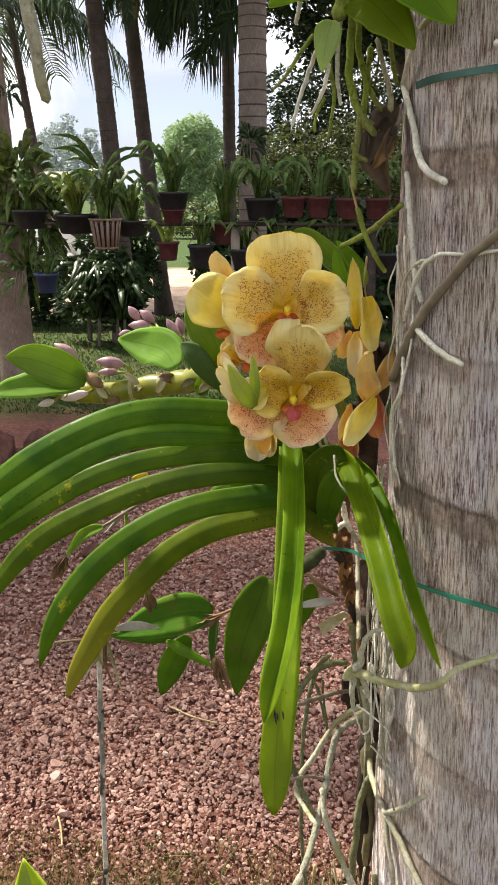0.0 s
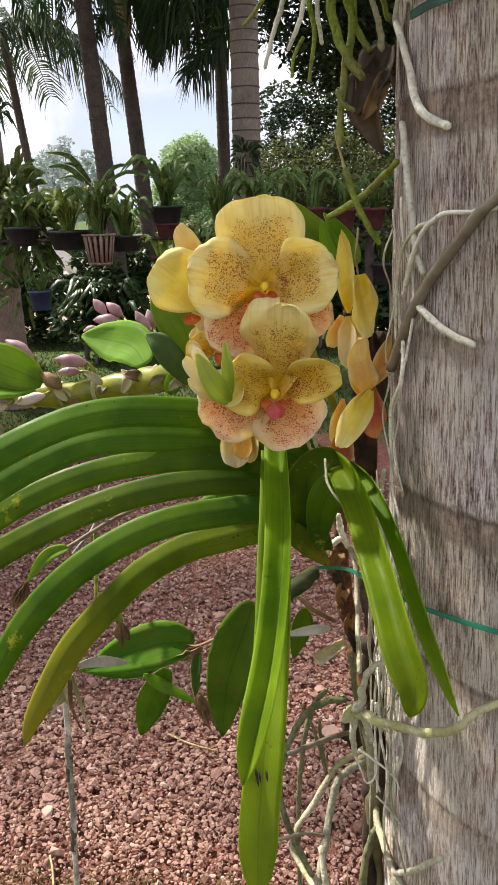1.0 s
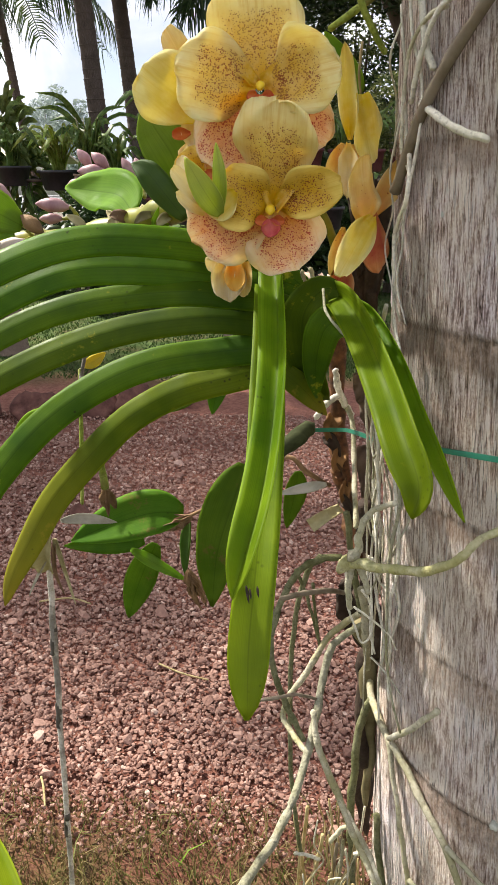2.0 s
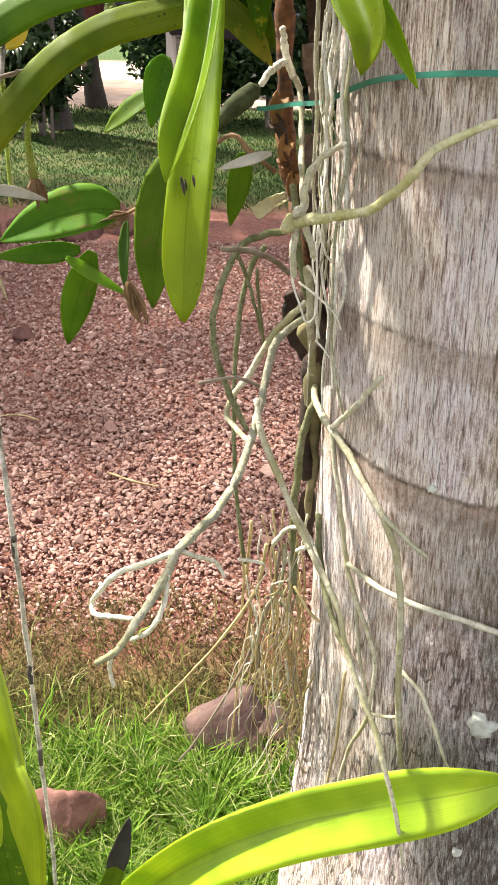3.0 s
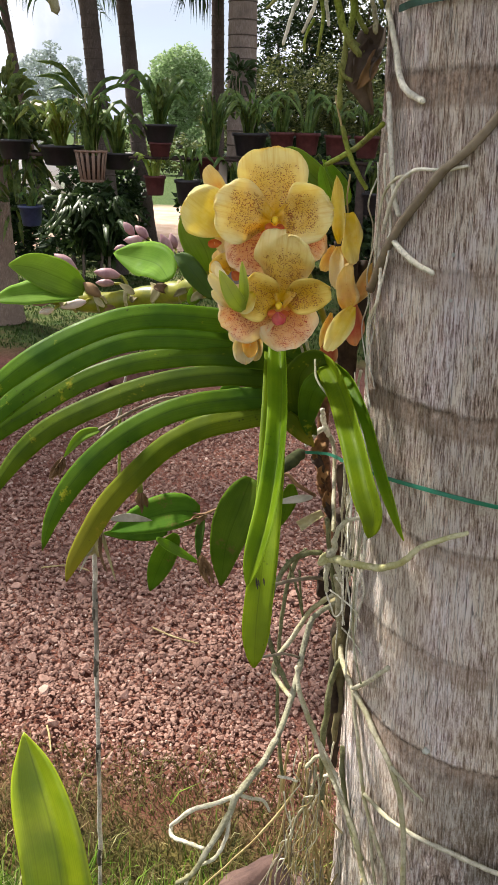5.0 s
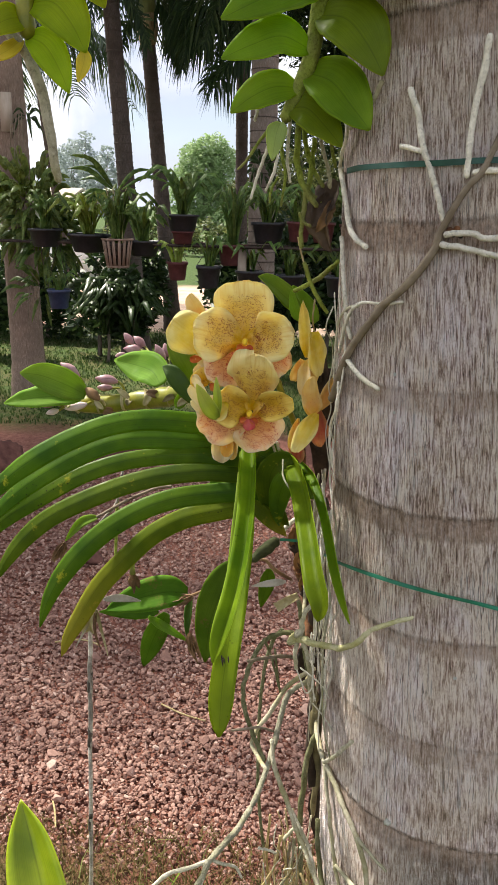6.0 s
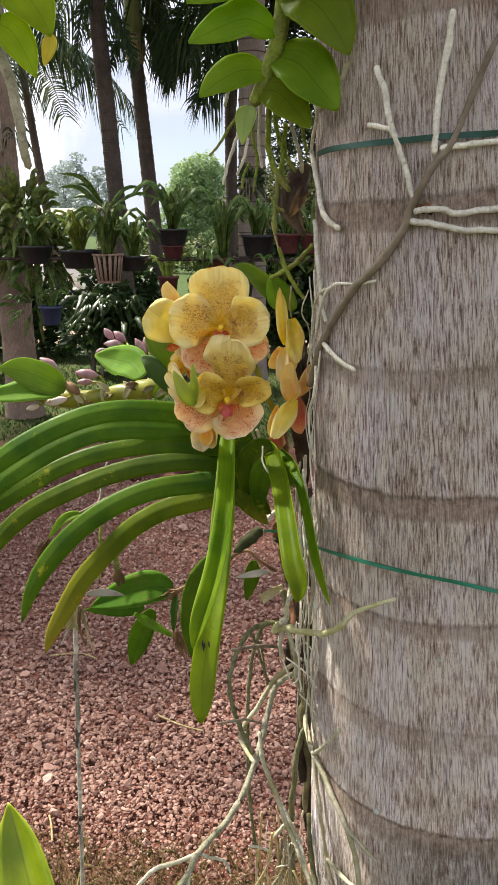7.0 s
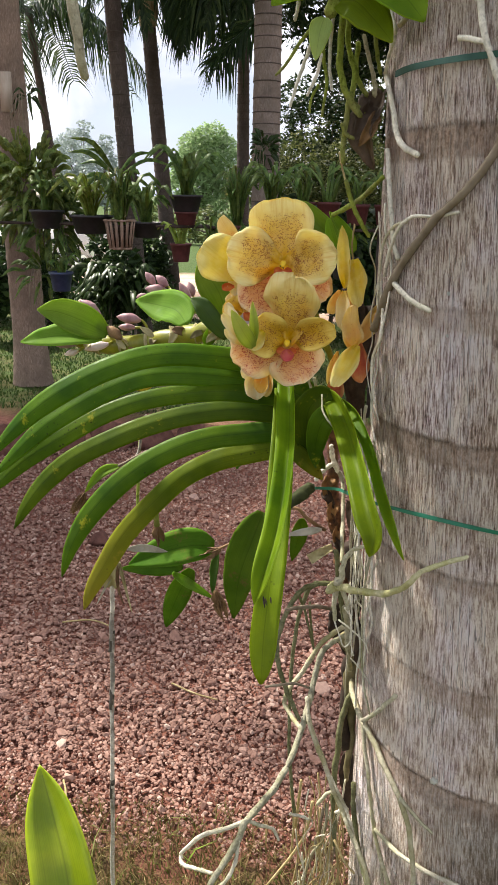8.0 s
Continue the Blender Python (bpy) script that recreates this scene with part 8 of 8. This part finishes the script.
# ---- pale house beyond ----
def house():
    h = thing("house", "low cream house with a pale clay roof beyond the garden", "house")
    h.location = (-12.4, 29, 0)
    beam("wall", -2.6, 0, 0, 1.9, 0.25, 1.5, WALL_CREAM, h, bevel=0.02)
    beam("wall", -2.6, 0.25, 0, -2.35, 5, 1.5, WALL_CREAM, h, bevel=0.02)
    beam("wall", 1.65, 0.25, 0, 1.9, 5, 1.5, WALL_CREAM, h, bevel=0.02)
    v = [(-3.0, -0.4, 1.45), (2.3, -0.4, 1.45), (2.3, 2.5, 2.15), (-3.0, 2.5, 2.15), (-3.0, 5.4, 1.45), (2.3, 5.4, 1.45)]
    v += [(x, y, z + 0.09) for x, y, z in v]
    f = [(0, 3, 2, 1), (3, 4, 5, 2), (6, 7, 8, 9), (9, 8, 11, 10), (0, 1, 7, 6), (4, 10, 11, 5), (0, 6, 9, 3), (3, 9, 10, 4), (1, 2, 8, 7), (2, 5, 11, 8)]
    link_mesh("roof", v, f, ROOF_TILE, h, smooth=False)
    w = new("window")
    w.parent = h
    beam("frame", -1.3, -0.03, 0.6, -0.5, 0.0, 1.25, SLAT, w, bevel=0.005)
    beam("pane", -1.24, -0.04, 0.66, -0.56, -0.032, 1.19, DARK_GLASS, w, bevel=0.001)
    beam("door", 0.4, -0.03, 0.0, 1.0, 0.0, 1.3, SLAT, h, bevel=0.005)


house()
tagged(beam("garden_wall", -8.2, 17.0, -0.05, -5.0, 17.15, 0.82, WALL_WHITE, bevel=0.02), "low white painted garden wall beyond the rack", "wall")


# ---- plant rack and pots ----
rack = thing("plant_rack", "dark timber rack holding rows of orchid pots", "rack")
for _x in (-3.2, -0.6, 0.35, 1.2):
    beam("post", _x - 0.03, 5.5, -0.05, _x + 0.03, 5.56, 1.325, PLANK if _x == -0.6 else RAIL, rack)
for _y in (5.48, 5.72):
    beam("rail", -3.3, _y, 1.325, 1.3, _y + 0.025, 1.345, RAIL, rack)


def pot_shape(parent, r, h, mat, squash=1.0):
    lathe("pot", [(0.001, 0.0), (r * 0.7, 0.0), (r * 0.76, h * 0.06), (r * 0.94, h * 0.85), (r * 1.04, h * 0.86), (r * 1.05, h), (r * 0.97, h), (r * 0.93, h * 0.9), (r * 0.9, h * 0.86), (0.001, h * 0.87)], mat, parent, 22, squash=squash)
    lathe("compost", [(0.001, h * 0.93), (r * 0.5, h * 0.92), (r * 0.9, h * 0.88)], COMPOST, parent, 16, squash=squash)


def tuft(parent, z, count, length, width, mat, seed, spread=0.9, profile=strap_width):
    r = random.Random(seed)
    for i in range(count):
        a = r.uniform(0, 2 * math.pi)
        d = Vector((math.cos(a), math.sin(a), 0))
        ln, sp = length * r.uniform(0.6, 1.1), spread * r.uniform(0.3, 1.1)
        b = Vector((r.uniform(-0.03, 0.03), r.uniform(-0.03, 0.03), z))
        pts = [b, b + d * ln * 0.25 * sp + Vector((0, 0, ln * 0.5)), b + d * ln * 0.6 * sp + Vector((0, 0, ln * 0.78)), b + d * ln * sp + Vector((0, 0, ln * (0.85 - 0.45 * sp)))]
        leaf("leaf", pts, width * r.uniform(0.7, 1.2), (-d.x * 0.4, -d.y * 0.4 - 0.7, 0.75), mat, parent, fold=0.3, n=7, m=2, profile=profile)


def potted(x, y, z, r, h, pot_mat, leaf_mat, count, length, width, seed, label, spread=0.9, squash=1.0, profile=strap_width):
    p = thing("potted_orchid", label, "potted plant", "pots on the rack")
    p.location = (x, y, z)
    pot_shape(p, r, h, pot_mat, squash)
    tuft(p, h * 0.85, count, length, width, leaf_mat, seed, spread, profile)
    if z < 1.3:
        for k in (-1, 1):
            tube("wire", [(k * r, 0, h * 0.95), (k * r * 0.5, 0, (h + 1.33 - z) / 2), (0, 5.5 - y, 1.33 - z)], [0.002, 0.002], RAIL, p, 5, 6, 0.0)
    return p


potted(-1.03, 5.5, 1.435, 0.115, 0.115, POT_BLACK, POT_LEAF, 18, 0.4, 0.055, 1, "broad-leaved orchid in a black plastic pot", 0.8, 1.0, oval_width)
potted(-1.03, 5.5, 1.345, 0.08, 0.09, POT_RED, POT_DARK, 3, 0.12, 0.02, 19, "small clay pot wedged under a black bowl on the rack")
potted(-1.33, 5.55, 1.25, 0.12, 0.11, POT_BLACK, POT_LEAF, 26, 0.34, 0.032, 2, "bushy orchid in a shallow black bowl")
potted(-1.72, 5.5, 1.27, 0.15, 0.13, POT_BLACK, POT_LIME, 34, 0.36, 0.026, 3, "lime green strappy orchid in a black tray")
potted(-2.05, 5.5, 1.3, 0.12, 0.13, POT_BLACK, POT_LEAF, 22, 0.34, 0.035, 4, "dark leaved orchid in a black pot")
potted(-0.68, 5.58, 1.2, 0.11, 0.15, POT_RED, POT_LEAF, 34, 0.5, 0.022, 5, "tall grassy orchid in a clay pot", 0.5)
potted(-0.42, 5.55, 1.36, 0.12, 0.15, POT_BLACK, POT_LEAF, 24, 0.34, 0.03, 6, "orchid in a wide black pot")
potted(-0.2, 5.52, 1.38, 0.085, 0.14, POT_RED, POT_LEAF, 10, 0.3, 0.028, 7, "orchid in a terracotta red pot")
potted(-0.03, 5.52, 1.38, 0.085, 0.14, POT_RED, POT_LEAF, 10, 0.34, 0.026, 8, "orchid in a terracotta red pot")
potted(0.17, 5.52, 1.37, 0.085, 0.14, POT_RED, POT_LEAF, 10, 0.32, 0.028, 9, "orchid in a terracotta red pot")
potted(0.37, 5.52, 1.37, 0.085, 0.14, POT_RED, POT_LEAF, 12, 0.36, 0.026, 10, "orchid in a terracotta red pot")
potted(0.57, 5.52, 1.37, 0.085, 0.14, POT_RED, POT_LEAF, 12, 0.36, 0.026, 11, "orchid in a terracotta red pot")
potted(-1.07, 5.5, 1.09, 0.075, 0.13, POT_RED, POT_LIME, 12, 0.22, 0.03, 12, "small orchid in a red clay pot on the lower rail")
potted(-0.84, 5.5, 1.04, 0.09, 0.16, POT_BLACK, POT_LEAF, 12, 0.3, 0.03, 13, "orchid in a black pot on the lower rail")
potted(-1.95, 5.45, 0.86, 0.085, 0.14, POT_BLUE, POT_LEAF, 9, 0.2, 0.03, 14, "small orchid in a dark blue pot")
potted(-0.55, 5.55, 1.02, 0.1, 0.15, POT_BLACK, POT_LEAF, 14, 0.32, 0.026, 15, "orchid in a black pot on the lower rail")
potted(-0.25, 5.55, 1.0, 0.1, 0.15, POT_BLACK, POT_LEAF, 14, 0.3, 0.03, 16, "orchid in a black pot on the lower rail")
potted(0.1, 5.55, 1.0, 0.1, 0.15, POT_BLACK, POT_LEAF, 14, 0.3, 0.03, 17, "orchid in a black pot on the lower rail")
potted(0.45, 5.55, 1.0, 0.1, 0.15, POT_BLACK, POT_LEAF, 14, 0.3, 0.03, 18, "orchid in a black pot on the lower rail")


def slat_basket(x, y, z):
    b = thing("slat_basket", "weathered wooden slat basket with a strappy orchid", "hanging basket")
    b.location = (x, y, z)
    n = 16
    for i in range(n):
        a = 2 * math.pi * i / n
        s = beam("slat", -0.0105, -0.004, 0, 0.0105, 0.004, 0.21, SLAT, b, bevel=0.002)
        s.matrix_local = Matrix.Translation((0.075 * math.cos(a), 0.075 * math.sin(a), 0)) @ Matrix.Rotation(a + math.pi / 2, 4, "Z") @ Matrix.Rotation(radians(9), 4, "X")
    for zz, r in ((0.01, 0.078), (0.2, 0.112)):
        ring = lathe("hoop", [(r - 0.006, -0.006), (r + 0.004, -0.006), (r + 0.004, 0.006), (r - 0.006, 0.006), (r - 0.006, -0.006)], SLAT, b)
        ring.location = (0, 0, zz)
    lathe("compost", [(0.001, 0.17), (0.05, 0.172), (0.085, 0.155), (0.06, 0.02), (0.001, 0.02)], COMPOST, b, 14)
    tuft(b, 0.15, 28, 0.46, 0.032, POT_LEAF, 77, 0.6)
    for i in range(4):
        tube("flower_spike", [(0.02 * i - 0.03, 0, 0.15), (0.03 * i - 0.05, 0.02, 0.4), (0.05 * i - 0.08, 0.02, 0.55)], [0.006, 0.004], SHEATH, b, 6)


slat_basket(-1.49, 5.42, 1.17)
for _k, (_x, _y) in enumerate(((-2.3, 7.85), (-2.02, 7.8), (-2.15, 8.0))):
    _pl = thing("dark_strappy_plant", "dark strap-leaved plant with thin stems below the rack", "plant", "plants below the rack")
    _pl.location = (_x, _y, 0)
    tube("stem", [(0, 0, 0), (0.02, 0, 0.3), (0, 0.01, 0.55)], [0.02, 0.017, 0.012], WOOD, _pl, 6)
    tuft(_pl, 0.3, 26, 0.52, 0.055, POT_DARK, 300 + _k, 1.0)
    tuft(_pl, 0.5, 26, 0.46, 0.055, POT_DARK, 310 + _k, 1.0)



def shade_plant(x, y, z0, z1, rad, count, mat, seed, label, size=0.06):
    p = thing("shade_plant", label, "plant", "plants below the rack")
    p.location = (x, y, 0)
    tube("stem", [(0, 0, z0), (0.02, 0, (z0 + z1) / 2), (0, 0.02, z1)], [0.025, 0.02, 0.012], WOOD, p, 7)
    r = random.Random(seed)
    blobs = [(r.uniform(-rad, rad) * 0.6, r.uniform(-0.1, 0.1), z0 + (z1 - z0) * r.uniform(0.35, 1.0), rad * r.uniform(0.45, 0.75)) for _ in range(5)]
    leaf_cloud("foliage", blobs, count * 3, size, mat, p, seed)


# dark leafy filler that stands for the shade behind the rack
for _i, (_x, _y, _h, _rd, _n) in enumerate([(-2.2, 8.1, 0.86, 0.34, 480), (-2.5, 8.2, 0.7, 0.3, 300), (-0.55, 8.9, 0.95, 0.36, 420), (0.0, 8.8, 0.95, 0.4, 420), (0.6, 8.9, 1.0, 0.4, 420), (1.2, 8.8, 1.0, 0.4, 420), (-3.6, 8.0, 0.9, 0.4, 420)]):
    shade_plant(_x, _y, 0.0, _h, _rd, _n, DARK_LEAF, 120 + _i, "leafy filler plant beyond the pot rack, leaves darkened for shade", 0.06)
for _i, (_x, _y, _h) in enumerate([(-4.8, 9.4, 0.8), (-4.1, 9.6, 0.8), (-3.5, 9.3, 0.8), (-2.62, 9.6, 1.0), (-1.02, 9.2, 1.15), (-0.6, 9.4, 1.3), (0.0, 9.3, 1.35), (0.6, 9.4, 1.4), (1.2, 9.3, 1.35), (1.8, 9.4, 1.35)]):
    shade_plant(_x, _y, 0.0, _h, 0.5, 800, DARK_LEAF, 150 + _i, "dense filler shrub across the lawn, leaves darkened for shade", 0.06)


def clump(x, y, z, rad, count, length, width, mat, seed, label, down=0.15):
    """An epiphyte whose leaves stand out on all sides."""
    p = thing("epiphyte", label, "orchid", "orchids on the garden palms")
    p.location = (x, y, z)
    r = random.Random(seed)
    for i in range(count):
        d = Vector((r.gauss(0, 1), r.gauss(0, 0.7) - 0.5, r.gauss(0, 0.8))).normalized()
        b = d * rad * r.uniform(0.2, 0.9)
        ln = length * r.uniform(0.6, 1.2)
        side = Vector((-d.y, d.x, 0)) * r.uniform(-0.3, 0.3)
        leaf("leaf", [b, b + d * ln * 0.5 + side * ln * 0.3 + Vector((0, 0, ln * 0.12)), b + d * ln + side * ln + Vector((0, 0, -ln * down))], width * r.uniform(0.7, 1.2), (0.2 * r.uniform(-1, 1), -1, 0.45), mat, p, fold=0.2, n=6, m=2, profile=oval_width)
    for i in range(4):
        tube("root", [(0.02 * i - 0.06, -0.1, 0), (0.03 * i - 0.08, -0.13, -0.12), (0.03 * i - 0.09 + r.uniform(-0.03, 0.03), -0.12, -0.22 - 0.1 * r.random())], [0.005, 0.003], ROOT_BROWN, p, 5)


clump(-2.3, 5.88, 1.6, 0.34, 210, 0.2, 0.05, CLUMP_LEAF, 5, "bushy green orchid clump on a garden palm", 0.2)
clump(-2.15, 5.85, 1.36, 0.24, 80, 0.22, 0.045, POT_LEAF, 6, "dark leafy orchid clump on a garden palm")
clump(-2.2, 5.8, 0.98, 0.18, 34, 0.18, 0.03, POT_LEAF, 7, "small orchid clump hanging low on a garden palm")
clump(-0.66, 7.32, 1.98, 0.13, 60, 0.1, 0.03, POT_DARK, 9, "dark round epiphyte on a garden palm trunk")
clump(-2.3, 8.35, 1.75, 0.12, 18, 0.5, 0.05, POT_LEAF, 10, "long leaved orchid on a garden palm", 0.1)

clump(-2.33, 5.98, 2.24, 0.07, 16, 0.12, 0.02, POT_DARK, 12, "small dark dried epiphyte beside a wooden plank", 0.5)
plank = tagged(beam("plank", -0.045, -0.012, -0.14, 0.045, 0.012, 0.14, PLANK), "pale wooden plank wired to a garden palm", "plank")
plank.location = (-2.47, 5.93, 2.26)
